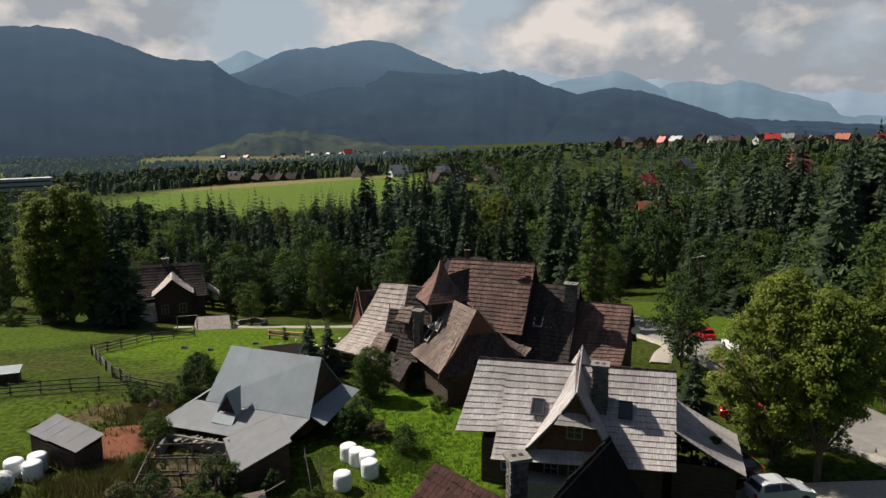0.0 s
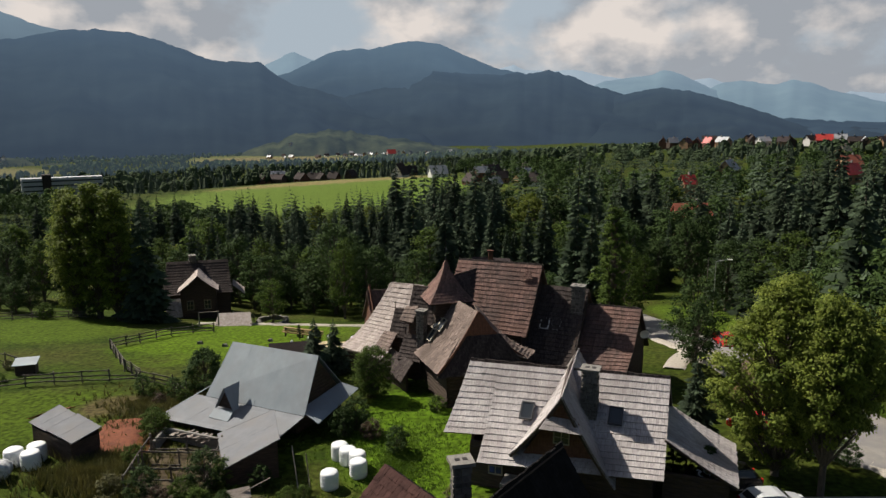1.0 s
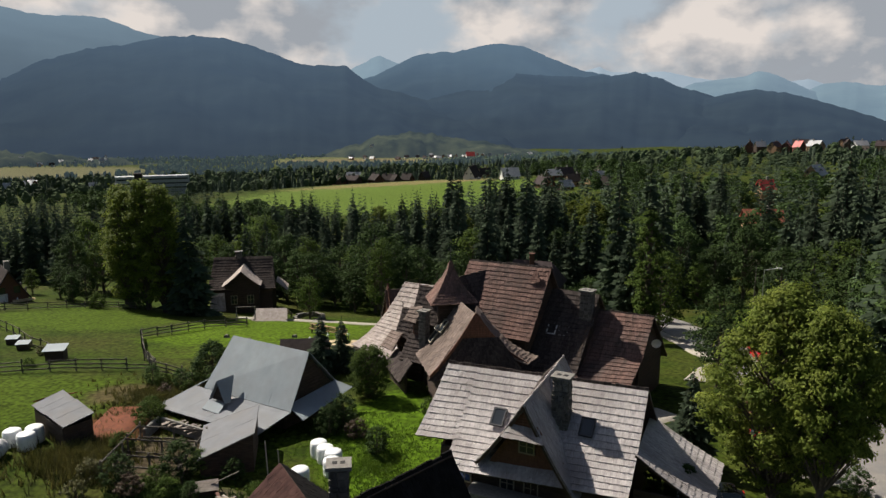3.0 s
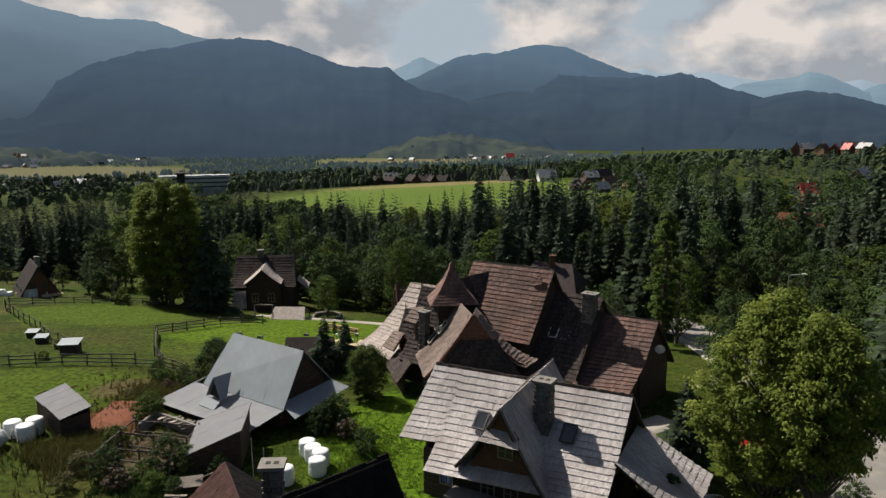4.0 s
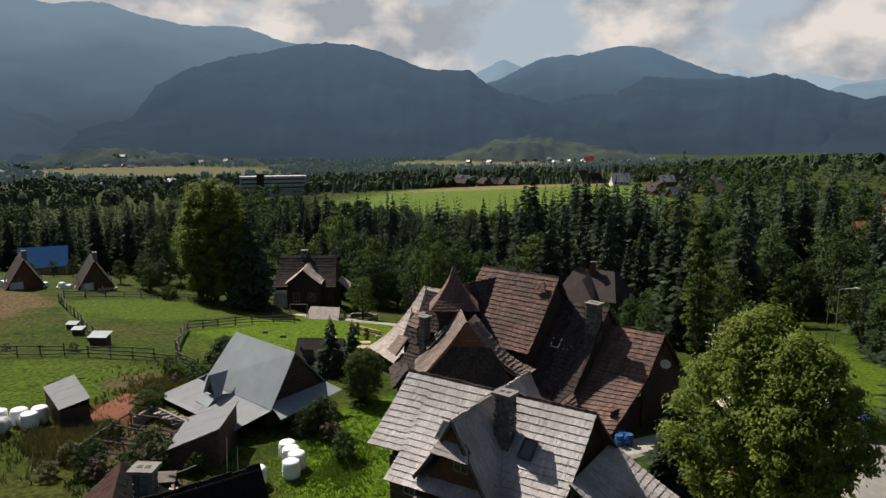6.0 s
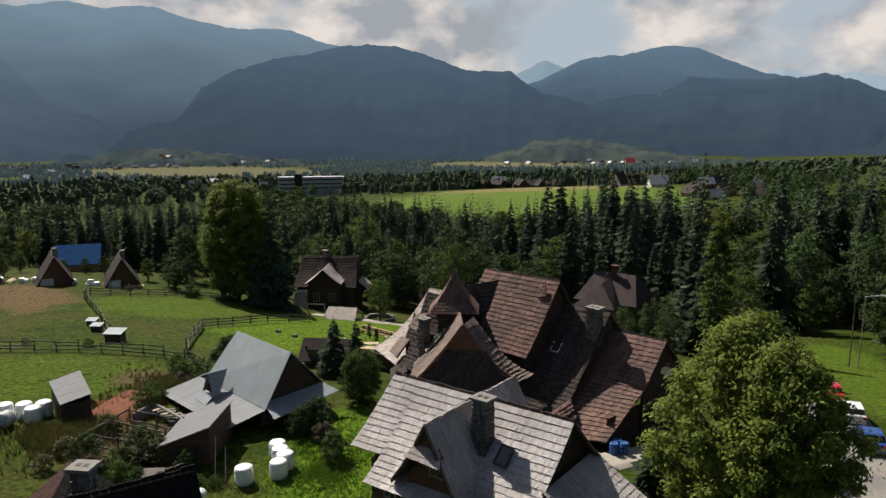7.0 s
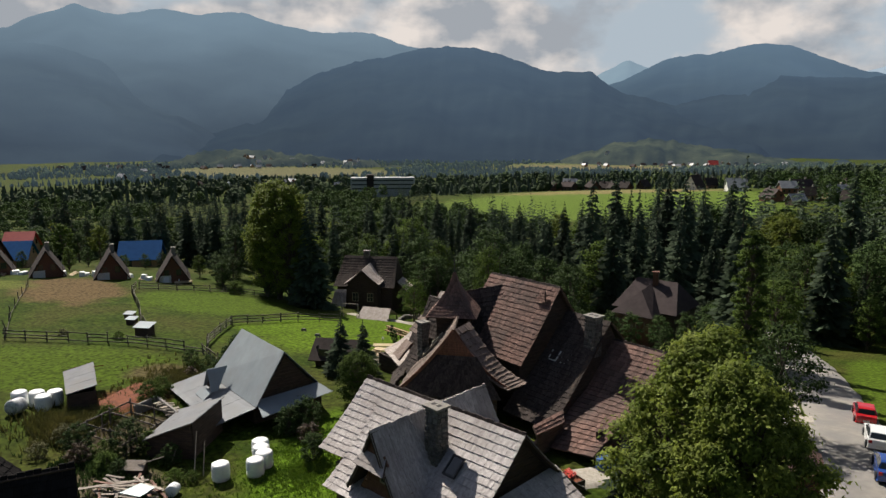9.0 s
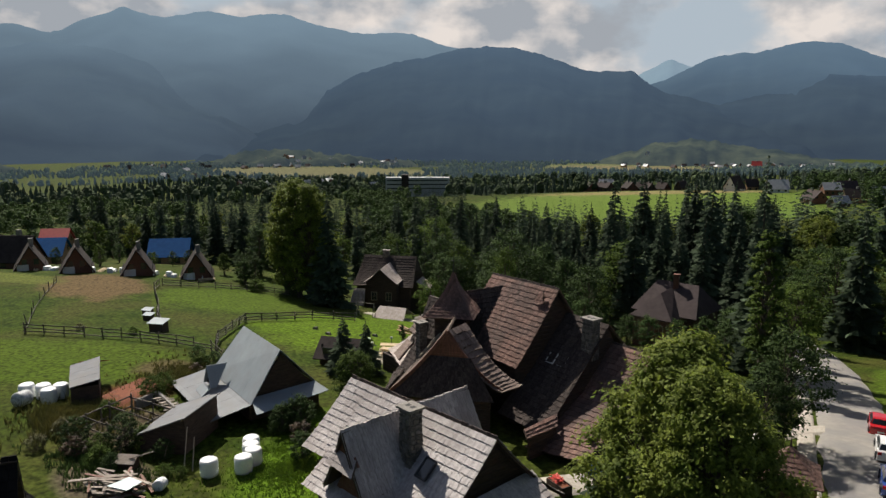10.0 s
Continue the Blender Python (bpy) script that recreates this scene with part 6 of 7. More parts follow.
def car(x, y, yaw, c, label, z=None, estate=False):
    e = thing("car", label, "car", (x, y, (gz(x, y) + 0.17) if z is None else z), yaw, group="cars")
    w = 1.78
    rear = 0.10 if estate else 0.32
    prof = [(-2.1, 0.35), (-2.1, 0.75), (-2.02, 0.95), (-2.0 + rear, 1.02), (-1.5, 1.05), (0.85, 1.0), (1.75, 0.82), (2.05, 0.68), (2.1, 0.4), (1.9, 0.25), (-1.9, 0.25)]
    roofp = [(-1.98 + rear, 1.0), (-1.65 + rear * 0.6, 1.42), (-1.2, 1.5), (-0.1, 1.48), (0.3, 1.38), (0.98, 0.98)]

    def extrude(pr, half_lo, half_hi, zlo, zhi):
        n = len(pr)
        vs = []
        for s in (-1, 1):
            for px, pz in pr:
                t = max(0, min(1, (pz - zlo) / (zhi - zlo)))
                hw = half_lo + (half_hi - half_lo) * t
                nose = 1 - 0.10 * max(0, (abs(px) - 1.5) / 0.6) ** 2
                vs.append((px, s * hw * nose, pz))
        fs = [tuple(range(n)), tuple(range(2 * n - 1, n - 1, -1))] + [(i, n + i, n + (i + 1) % n, (i + 1) % n) for i in range(n)]
        return vs, fs
    vs, fs = extrude(prof, w / 2, w / 2 - 0.06, 0.4, 1.05)
    part_mesh("body", mesh_of("body", vs, fs, c), e)
    vs, fs = extrude(roofp, w / 2 - 0.09, w / 2 - 0.27, 1.0, 1.5)
    cab = part_mesh("cabin", mesh_of("cabin", vs, fs, c), e)
    # glass set a little proud of the cabin

    def pane(q, name):
        g = Geo()
        q = [Vector(p) for p in q]
        nr = (q[1] - q[0]).cross(q[3] - q[0]).normalized()
        cen = sum(q, Vector()) / 4
        if nr.dot(cen - Vector((-0.4, 0, 1.1))) < 0:
            nr = -nr
        g.add([p + nr * 0.008 for p in q] + [p - nr * 0.02 for p in q], [(0, 1, 2, 3), (0, 4, 5, 1), (1, 5, 6, 2), (2, 6, 7, 3), (3, 7, 4, 0)])
        part(name, g, M_GLASS, cab)
    pane([(0.94, -0.72, 1.01), (0.94, 0.72, 1.01), (0.34, 0.62, 1.36), (0.34, -0.62, 1.36)], "windscreen")
    pane([(-1.96 + rear, -0.70, 1.04), (-1.96 + rear, 0.70, 1.04), (-1.68 + rear * 0.6, 0.58, 1.38), (-1.68 + rear * 0.6, -0.58, 1.38)], "rear_window")
    for s in (-1, 1):
        pane([(-0.35, s * 0.795, 1.04), (0.78, s * 0.795, 1.04), (0.22, s * 0.665, 1.36), (-0.35, s * 0.645, 1.42)], "side_window")
        pane([(-1.6, s * 0.795, 1.04), (-0.42, s * 0.795, 1.04), (-0.42, s * 0.645, 1.42), (-1.45, s * 0.645, 1.40)], "side_window")
        for px in (-1.3, 1.32):
            wv, wf = [], []
            for yy, rr in ((0.70, 0.0), (0.70, 0.33), (0.90, 0.33), (0.92, 0.22), (0.90, 0.0)):
                for i in range(16):
                    a = 2 * math.pi * i / 16
                    wv.append((px + rr * math.cos(a), s * yy, 0.33 + rr * math.sin(a)))
            for j in range(4):
                wf += [(j * 16 + i, j * 16 + (i + 1) % 16, j * 16 + 16 + (i + 1) % 16, j * 16 + 16 + i) for i in range(16)]
            tyre = part_mesh("wheel", mesh_of("wheel", wv, wf, M_TYRE), e)
            g = Geo()
            for i in range(5):
                a = 2 * math.pi * i / 5
                g.bar((px, s * 0.925, 0.33), (px + 0.2 * math.cos(a), s * 0.925, 0.33 + 0.2 * math.sin(a)), 0.06, 0.03)
            part("rim", g, M_RIM, tyre)
        g = Geo()
        g.box((-2.09, s * 0.66, 0.84), (0.08, 0.26, 0.2))
        part("tail_lamp", g, M_LAMP_RED, e, "red tail lamp")
        g = Geo()
        g.box((1.98, s * 0.62, 0.68), (0.16, 0.34, 0.13))
        part("headlight", g, M_LAMP_CLEAR, e, "clear headlight")
    g = Geo()
    g.box((-2.11, 0, 0.55), (0.03, 0.5, 0.12))
    part("number_plate", g, M_PLASTER, e, "plain pale number plate")
    e.scale = (0.9, 0.9, 0.95)
    return e


R_RED, R_WHITE, R_BLUE, R_DARK = paint("red_paint", (0.45, 0.012, 0.015)), paint("white_paint", (0.75, 0.75, 0.74)), paint("blue_paint", (0.02, 0.06, 0.25)), paint("black_paint", (0.012, 0.012, 0.014))
R_SILVER = paint("silver_paint", (0.5, 0.51, 0.52))
car(28.6, 75.2, radians(93), R_RED, "red hatchback on the asphalt road")
car(29.2, 67.6, radians(93), R_WHITE, "white estate car on the asphalt road", estate=True)
car(29.6, 61.4, radians(93), R_BLUE, "blue hatchback on the asphalt road")
car(22.4, 49.3, radians(160), R_RED, "red car parked beside the wooden shelter")
car(19.3, 37.6, radians(10), R_SILVER, "silver estate car parked on the gravel drive", estate=True)
car(17.5, 40.4, radians(185), R_DARK, "black car parked under the trees")

# ---- houses round about ----
def cottage(x, y, yaw, ln, wd, wall_h, roof_h, wall_mat, roof_mat, label, z=None, storeys=1, name="house", over=0.5, panel=None, chimney=True, shakes=False):
    """A house with a gable roof: walls, two slopes, gables, chimney and rows of windows. Its ridge runs along its own x."""
    z = gz(x, y) - 0.3 if z is None else z
    e = thing(name, label, "house", (x, y, z), yaw)
    hl, hw = ln / 2, wd / 2
    g = Geo()
    g.add([(-hl, -hw, -1), (hl, -hw, -1), (hl, hw, -1), (-hl, hw, -1), (-hl, -hw, wall_h), (hl, -hw, wall_h), (hl, hw, wall_h), (-hl, hw, wall_h), (-hl, 0, wall_h + roof_h), (hl, 0, wall_h + roof_h)],
          [(0, 1, 5, 4), (2, 3, 7, 6), (1, 2, 6, 9, 5), (3, 0, 4, 8, 7)])
    part("wall", g, wall_mat, e)
    k = over * roof_h / hw
    rz = wall_h + roof_h + 0.12
    for s in (-1, 1):
        if shakes:
            roof_slope(e, roof_mat, (-hl - over, 0, rz), (hl + over, 0, rz), (-hl - over, s * (hw + over), wall_h - k + 0.12), (hl + over, s * (hw + over), wall_h - k + 0.12), course=0.5, width=0.4, seed=int(x * 3) % 90 + s)
        else:
            g = Geo()
            g.slab([(-hl - over, 0, rz), (hl + over, 0, rz), (hl + over, s * (hw + over), wall_h - k + 0.12), (-hl - over, s * (hw + over), wall_h - k + 0.12)], 0.16)
            part("roof", g, roof_mat, e)
    if chimney:
        g = Geo()
        g.box((hl * 0.35, 0.3, rz + 0.25), (0.7, 0.7, 1.5))
        part("chimney", g, M_MORTAR, e)
    n = max(2, int(ln / 2.6))
    for st in range(storeys):
        zc = 1.5 + st * 2.7
        for s in (-1, 1):
            for i in range(n):
                g = Geo()
                g.box((-hl + ln * (i + 0.5) / n, s * (hw + 0.01), zc), (1.0, 0.06, 1.2))
                part("window", g, M_GLASS, e)
    for s in (-1, 1):
        for yy in (-hw * 0.4, hw * 0.4):
            g = Geo()
            g.box((s * (hl + 0.01), yy, wall_h + roof_h * 0.25), (0.06, 0.8, 1.0))
            part("window", g, M_GLASS, e)
    if panel:
        g = Geo()
        g.box((panel[0], panel[1], panel[2]), panel[3])
        part("panel", g, M_PLASTER, e, "white unfinished wall panel")
    return e


M_ROOF_RED = material("red_sheet_roof", (0.42, 0.035, 0.03), (0.52, 0.06, 0.045), scale=1.0, rough=0.5, bump=0.05)
M_ROOF_ORANGE = material("terracotta_roof", (0.30, 0.085, 0.05), (0.42, 0.13, 0.075), scale=1.0, rough=0.7, bump=0.2)
M_ROOF_BLUE = material("blue_sheet_roof", (0.008, 0.075, 0.23), (0.014, 0.10, 0.29), scale=1.0, rough=0.8, bump=0.05, spec=0.08)
M_ROOF_GREY = material("grey_sheet_roof", (0.26, 0.26, 0.27), (0.38, 0.38, 0.39), scale=1.0, rough=0.5, bump=0.05)
M_ROOF_DARK = material("dark_slate_roof", (0.03, 0.024, 0.022), (0.055, 0.043, 0.04), scale=1.0, rough=0.85, bump=0.2, spec=0.1)
M_ROOF_MAUVE = material("brown_standing_seam", (0.05, 0.038, 0.038), (0.075, 0.058, 0.057), scale=1.0, rough=0.85, bump=0.05, spec=0.1)
M_TIMBER = material("warm_new_timber", (0.24, 0.14, 0.075), (0.38, 0.235, 0.13), scale=2.0, stretch=(1, 1, 6), rough=0.75, bump=0.2)
M_RAW = material("raw_pale_timber", (0.45, 0.34, 0.20), (0.6, 0.47, 0.30), scale=2.0, rough=0.8, bump=0.2)

# the row of steep cabins beyond the pasture
for i, (x, y) in enumerate(((-71.2, 89.8), (-79.4, 84.2), (-90.2, 79.8), (-101.5, 77.8))):
    toward = math.atan2(10 - y, 26 - x)
    cottage(x, y, toward, 7.0, 4.6, 1.3, 3.7, M_LOG_RED, M_ROOF_DARK, "steep brown timber cabin with a white wall panel", name="cabin", over=0.45,
            panel=(3.54, -1.2, 0.75, (0.08, 1.8, 2.1)), shakes=False)
cottage(-110, 79, 0.5, 8, 6, 2.4, 4.0, M_LOG_RED, M_ROOF_DARK, "brown timber cabin with a steep dark roof")
for x, y, ridge, yaw, l, m in ((-101, 106.5, -2.3, 0.75, 7.5, M_ROOF_BLUE), (-121, 92.3, -2.0, 0.75, 5, M_ROOF_BLUE), (-126, 96, -0.9, 0.75, 5, M_ROOF_RED)):
    base = gz(x, y) - 0.3
    cottage(x, y, yaw, l, 7, ridge - base - 3.0, 3.0, M_TIMBER, m, "low hall with a coloured sheet roof among trees", chimney=False, name="hall", z=base)
for x, y, sc, k in ((-108, 99, 0.3, 2), (-91, 99.5, 0.24, 1), (-88, 101, 0.26, 2), (-94, 97.5, 0.22, 1), (-90, 94, 0.22, 0), (-112, 88, 0.28, 1), (-100, 90, 0.26, 2)):
    tree(BRD[k], x, y, sc, x, "round shrub-like tree behind the cabins", group="cabin trees")

# white building material along the edge of the pasture
rn = random.Random(77)
for i in range(26):
    f = i / 25
    x, y = -67.5 - 32 * f + rn.uniform(-1, 1), 88.6 - 11.5 * f + rn.uniform(-1.0, 1.0)
    e = thing("building_material", "white wrapped building material on the ground", "material stack", (x, y, gz(x, y)), rn.uniform(0, 3), group="stacks beside the cabins")
    g = Geo()
    if i % 3 == 0:
        for k in range(3):
            g = Geo()
            g.bar((-1.4, k * 0.18, 0.12 + 0.1 * k), (1.4, k * 0.18 + rn.uniform(-0.3, 0.3), 0.2 + 0.1 * k), 0.22, 0.1)
            part("board", g, M_RAW, e)
    else:
        w, hgt = rn.uniform(0.8, 1.9), rn.uniform(0.5, 0.95)
        g.hexa([(-w / 2, -0.5, 0), (w / 2, -0.5, 0), (w / 2, 0.5, 0), (-w / 2, 0.5, 0), (-w / 2 + 0.08, -0.42, hgt), (w / 2 - 0.08, -0.42, hgt * 0.9), (w / 2 - 0.08, 0.42, hgt), (-w / 2 + 0.08, 0.42, hgt * 0.95)])
        part("wrap", g, M_WRAP, e)


def old_villa():
    h = thing("old_villa", "dark timber villa with a porch roof of sunlit shakes", "house")
    r0, r1 = Vector((-45.2, 103.0, 0.35)), Vector((-36.9, 106.0, 0.35))
    u = (r1 - r0).normalized()
    n = Vector((u.y, -u.x, 0))
    kw = dict(course=0.5, width=0.35, thick=0.06)
    # front slope: shade from the trees is put in as darker shakes
    roof_slope(h, M_SHAKE_DARK, r0, r1, r0 + n * 4.6 - u * 0.6 + Vector((0, 0, -4.2)), r1 + n * 4.6 + u * 0.6 + Vector((0, 0, -4.2)), seed=91, sag=0.3, label="brown shake roof slope darkened for tree shade", **kw)
    roof_slope(h, M_SHAKE_BROWN, r1, r0, r1 - n * 4.6 + Vector((0, 0, -4.2)), r0 - n * 4.6 + Vector((0, 0, -4.2)), seed=92, **kw)
    for a, b in ((r0 + n * 4.0, r1 + n * 4.0), (r1 + n * 4.0, r1 - n * 4.0), (r1 - n * 4.0, r0 - n * 4.0), (r0 - n * 4.0, r0 + n * 4.0)):
        side = abs((b - a).normalized().dot(u)) < 0.5
        log_wall(h, M_LOG, a, b, -9.0, -3.6, apex=(0.5, 0.2) if side else None, name="wall")
    # front gable with a lit shake slope
    c = lerp(r0, r1, 0.52)
    p0, p1 = c + n * 1.0 + Vector((0, 0, -0.9)), c + n * 6.2 + Vector((0, 0, -1.1))
    roof_slope(h, M_SHAKE_PALE, p0, p1, p0 - u * 2.8 + Vector((0, 0, -2.3)), p1 - u * 2.8 + Vector((0, 0, -2.3)), seed=93, sag=0.15, **kw)
    roof_slope(h, M_SHAKE_PALE, p1, p0, p1 + u * 2.8 + Vector((0, 0, -2.3)), p0 + u * 2.8 + Vector((0, 0, -2.3)), seed=94, sag=0.15, **kw)
    log_wall(h, M_LOG, p1 - n * 0.6 - u * 2.4, p1 - n * 0.6 + u * 2.4, -8.5, -3.0, apex=(0.5, -1.2), name="wall")
    log_wall(h, M_LOG, p1 - n * 0.6 - u * 2.4, p0 - u * 2.4, -8.5, -3.0, name="wall")
    log_wall(h, M_LOG, p1 - n * 0.6 + u * 2.4, p0 + u * 2.4, -8.5, -3.0, name="wall")
    q = p1 - u * 3.4
    roof_slope(h, M_SHAKE_PALE, q - u * 0.9 + Vector((0, 0, -3.2)), q + u * 0.9 + Vector((0, 0, -3.2)), q - u * 1.2 + n * 1.5 + Vector((0, 0, -5.6)), q + u * 1.2 + n * 1.5 + Vector((0, 0, -5.6)), seed=95, name="porch_roof", **kw)
    roof_slope(h, M_SHAKE_PALE, r1 + n * 2.5 + u * 0.6 + Vector((0, 0, -3.6)), r1 - n * 1.5 + u * 0.6 + Vector((0, 0, -3.6)), r1 + n * 2.9 + u * 2.3 + Vector((0, 0, -5.0)), r1 - n * 1.5 + u * 2.3 + Vector((0, 0, -5.0)), seed=96, name="porch_roof", **kw)
    ch = lerp(r0, r1, 0.42)
    stone_shaft(h, ch.x, ch.y, -1.0, 1.15, 0.9, 0.7, math.atan2(u.y, u.x), seed=25)
    chimney_cap(h, ch.x, ch.y, 1.15, 0.9, 0.7, math.atan2(u.y, u.x))
    for s in (-1.2, 1.2):
        w = p1 - n * 0.48 + u * s
        wall_window(h, (w.x, w.y, -5.2), u, 0.9, 1.3, (2, 2))
    return h


old_villa()


def brown_house():
    h = thing("brown_house", "house with a hipped brown metal roof behind the villa", "house")
    r0, r1 = Vector((1.0, 110.6, 0.2)), Vector((6.8, 109.5, 0.2))
    u = (r1 - r0).normalized()
    n = Vector((u.y, -u.x, 0))

    def sl(a, b, c, d, name="roof"):
        g = Geo()
        g.slab([a, b, c, d] if (c - d).length > 0.05 else [a, b, c], 0.14)
        part(name, g, M_ROOF_MAUVE, h)
    z = Vector((0, 0, -3.6))
    e0, e1, b0, b1 = r0 + n * 4.2 - u * 1.7 + z, r1 + n * 4.2 + u * 1.7 + z, r0 - n * 4.2 - u * 1.7 + z, r1 - n * 4.2 + u * 1.7 + z
    sl(r0, r1, e1, e0)
    sl(r1, r0, b0, b1)
    sl(r0, e0, b0, b0)
    sl(r1, b1, e1, e1)
    # hipped wing towards the garden
    p0, p1 = lerp(r0, r1, 0.42) + Vector((0, 0, -0.5)), lerp(r0, r1, 0.42) + n * 4.0 + Vector((0, 0, -0.9))
    q0, q1 = p1 + n * 2.8 - u * 3.0 + Vector((0, 0, -2.9)), p1 + n * 2.8 + u * 3.0 + Vector((0, 0, -2.9))
    sl(p1, q0, q1, q1, "wing_roof")
    sl(p0, p1, q0, p0 - u * 3.0 + Vector((0, 0, -3.2)), "wing_roof")
    sl(p1, p0, p0 + u * 3.0 + Vector((0, 0, -3.2)), q1, "wing_roof")
    cen = (r0 + r1) / 2
    g = Geo()
    g.box((cen.x, cen.y, -6.6), (8.4, 7.4, 6.6), math.atan2(u.y, u.x))
    part("wall", g, M_LOG, h)
    m = p1 + n * 0.4
    g = Geo()
    g.box((m.x, m.y, -6.8), (5.0, 4.4, 6.0), math.atan2(u.y, u.x))
    part("wing_wall", g, M_LOG_RED, h)
    w = m + n * 2.2
    for s in (-1.2, 1.2):
        wall_window(h, (w.x + u.x * s, w.y + u.y * s, -5.0), u, 1.2, 1.2, (2, 1))
    c = lerp(r0, r1, 0.5) + n * 0.6
    g = Geo()
    g.box((c.x, c.y, 0.2), (0.7, 0.6, 2.2), 0.1)
    g.box((c.x, c.y, 1.4), (0.95, 0.85, 0.14), 0.1)
    part("chimney", g, M_LOG_RED, h, "slim brick chimney with a pale cap")
    return h


brown_house()


def shelter(x, y, zt, ze, half, label, name="shelter"):
    """A square wooden hut under a pyramid of shakes."""
    h = thing(name, label, "shelter")
    z0 = gz(x, y)
    yaw = 0.15
    cs = [Vector((x + half * 1.414 * math.cos(yaw + math.pi / 4 + i * math.pi / 2), y + half * 1.414 * math.sin(yaw + math.pi / 4 + i * math.pi / 2), ze)) for i in range(4)]
    top = Vector((x, y, zt))
    for i in range(4):
        roof_slope(h, M_SHAKE_BROWN, top, top, cs[i], cs[(i + 1) % 4], course=0.36, seed=120 + i, sag=0.1)
        a, b = lerp(cs[i], top, 0.22), lerp(cs[(i + 1) % 4], top, 0.22)
        log_wall(h, M_LOG_RED, a, b, z0 - 0.3, ze + 0.2, name="wall")
    g = Geo()
    g.bar((x, y, zt - 0.1), (x, y, zt + 0.45), 0.14, 0.14, 6, 0.3)
    part("finial", g, M_LOG, h)
    return h


shelter(24.4, 55.0, 3.5, 1.9, 1.65, "red-brown wooden hut under a brown shake pyramid roof")

# beehive huts in the pasture
for x, y, s in ((-37.8, 58.6, 0.85), (-43.9, 61.6, 0.55), (-46.7, 63.4, 0.55)):
    e = thing("hut", "little dark animal hut with a pale tin roof", "hut", (x, y, gz(x, y)), 0.35, group="pasture huts")
    g = Geo()
    g.box((0, 0, 0.55 * s), (1.9 * s, 1.3 * s, 1.3 * s))
    part("wall", g, M_LOG, e)
    g = Geo()
    g.slab([Vector((-1.15 * s, 0.85 * s, 1.55 * s)), Vector((1.15 * s, 0.85 * s, 1.55 * s)), Vector((1.15 * s, -0.85 * s, 1.2 * s)), Vector((-1.15 * s, -0.85 * s, 1.2 * s))], 0.05)
    part("roof", g, M_TIN, e)


# ---- lawn and garden ----
def bench(x, y, yaw, label):
    e = thing("bench", label, "bench", (x, y, gz(x, y)), yaw)
    for k in (0.45, 0.62, 0.9):
        g = Geo()
        g.bar((-2.6, 0.25 if k > 0.6 else 0, k), (2.6, 0.25 if k > 0.6 else 0, k), 0.3, 0.10)
        part("board", g, M_TIMBER, e)
    for s in (-2.3, 0, 2.3):
        g = Geo()
        g.bar((s, 0.1, -0.1), (s, 0.28, 0.95), 0.14, 0.14)
        part("leg", g, M_LOG, e)
    return e


bench(-17.8, 77.4, -0.3, "long orange-brown timber rail seat on the lawn")
e = thing("canopy", "low pale tent-like canopy on the lawn", "canopy", (-30.3, 91.5, gz(-30.3, 91.5)), 0.2)
g = Geo()
g.slab([Vector((-2.6, 0, 1.7)), Vector((1.6, 0, 1.7)), Vector((2.0, -2.0, 0.35)), Vector((-2.9, -2.0, 0.35))], 0.06)
g.slab([Vector((1.6, 0, 1.7)), Vector((-2.6, 0, 1.7)), Vector((-2.9, 2.0, 0.35)), Vector((2.0, 2.0, 0.35))], 0.06)
part("roof", g, M_SHAKE_PALE, e)
g = Geo()
for px, py in ((-2.6, -1.7), (1.8, -1.7), (-2.6, 1.7), (1.8, 1.7)):
    g.bar((px, py, -0.2), (px, py, 0.6), 0.12, 0.12)
part("post_set", g, M_LOG, e)
e = thing("stone_ring", "low ring of stones round the small lawn tree", "stone ring", (-26.5, 94.3, gz(-26.5, 94.3)))
for i in range(18):
    a = i * 2 * math.pi / 18
    g = Geo()
    g.box((2.0 * math.cos(a), 2.0 * math.sin(a), 0.2), (0.62, 0.45, 0.5 + 0.12 * (i % 3)), a + 1.57)
    part("stone", g, M_STONE, e)
e = thing("swing_frame", "thin timber swing frame on the lawn", "swing", (-33.0, 88.0, gz(-33, 88)), 0.3)
for a, b in (((-1.2, -0.6, 0), (-1.2, 0, 2.0)), ((-1.2, 0.6, 0), (-1.2, 0, 2.0)), ((1.2, -0.6, 0), (1.2, 0, 2.0)), ((1.2, 0.6, 0), (1.2, 0, 2.0)), ((-1.3, 0, 2.0), (1.3, 0, 2.0))):
    g = Geo()
    g.bar(a, b, 0.1, 0.1, 6)
    part("pole", g, M_PLANK, e)
for x, y in ((-20.5, 74.2), (-27.5, 72.0), (-24.2, 70.5)):
    e = thing("boulder", "pale boulder lying in the lawn", "stone", (x, y, gz(x, y)))
    g = Geo()
    g.hexa([(-0.35, -0.25, -0.1), (0.35, -0.28, -0.1), (0.3, 0.25, -0.1), (-0.3, 0.28, -0.1), (-0.2, -0.15, 0.3), (0.22, -0.12, 0.26), (0.18, 0.14, 0.33), (-0.16, 0.16, 0.28)])
    part("rock", g, M_STONE, e)


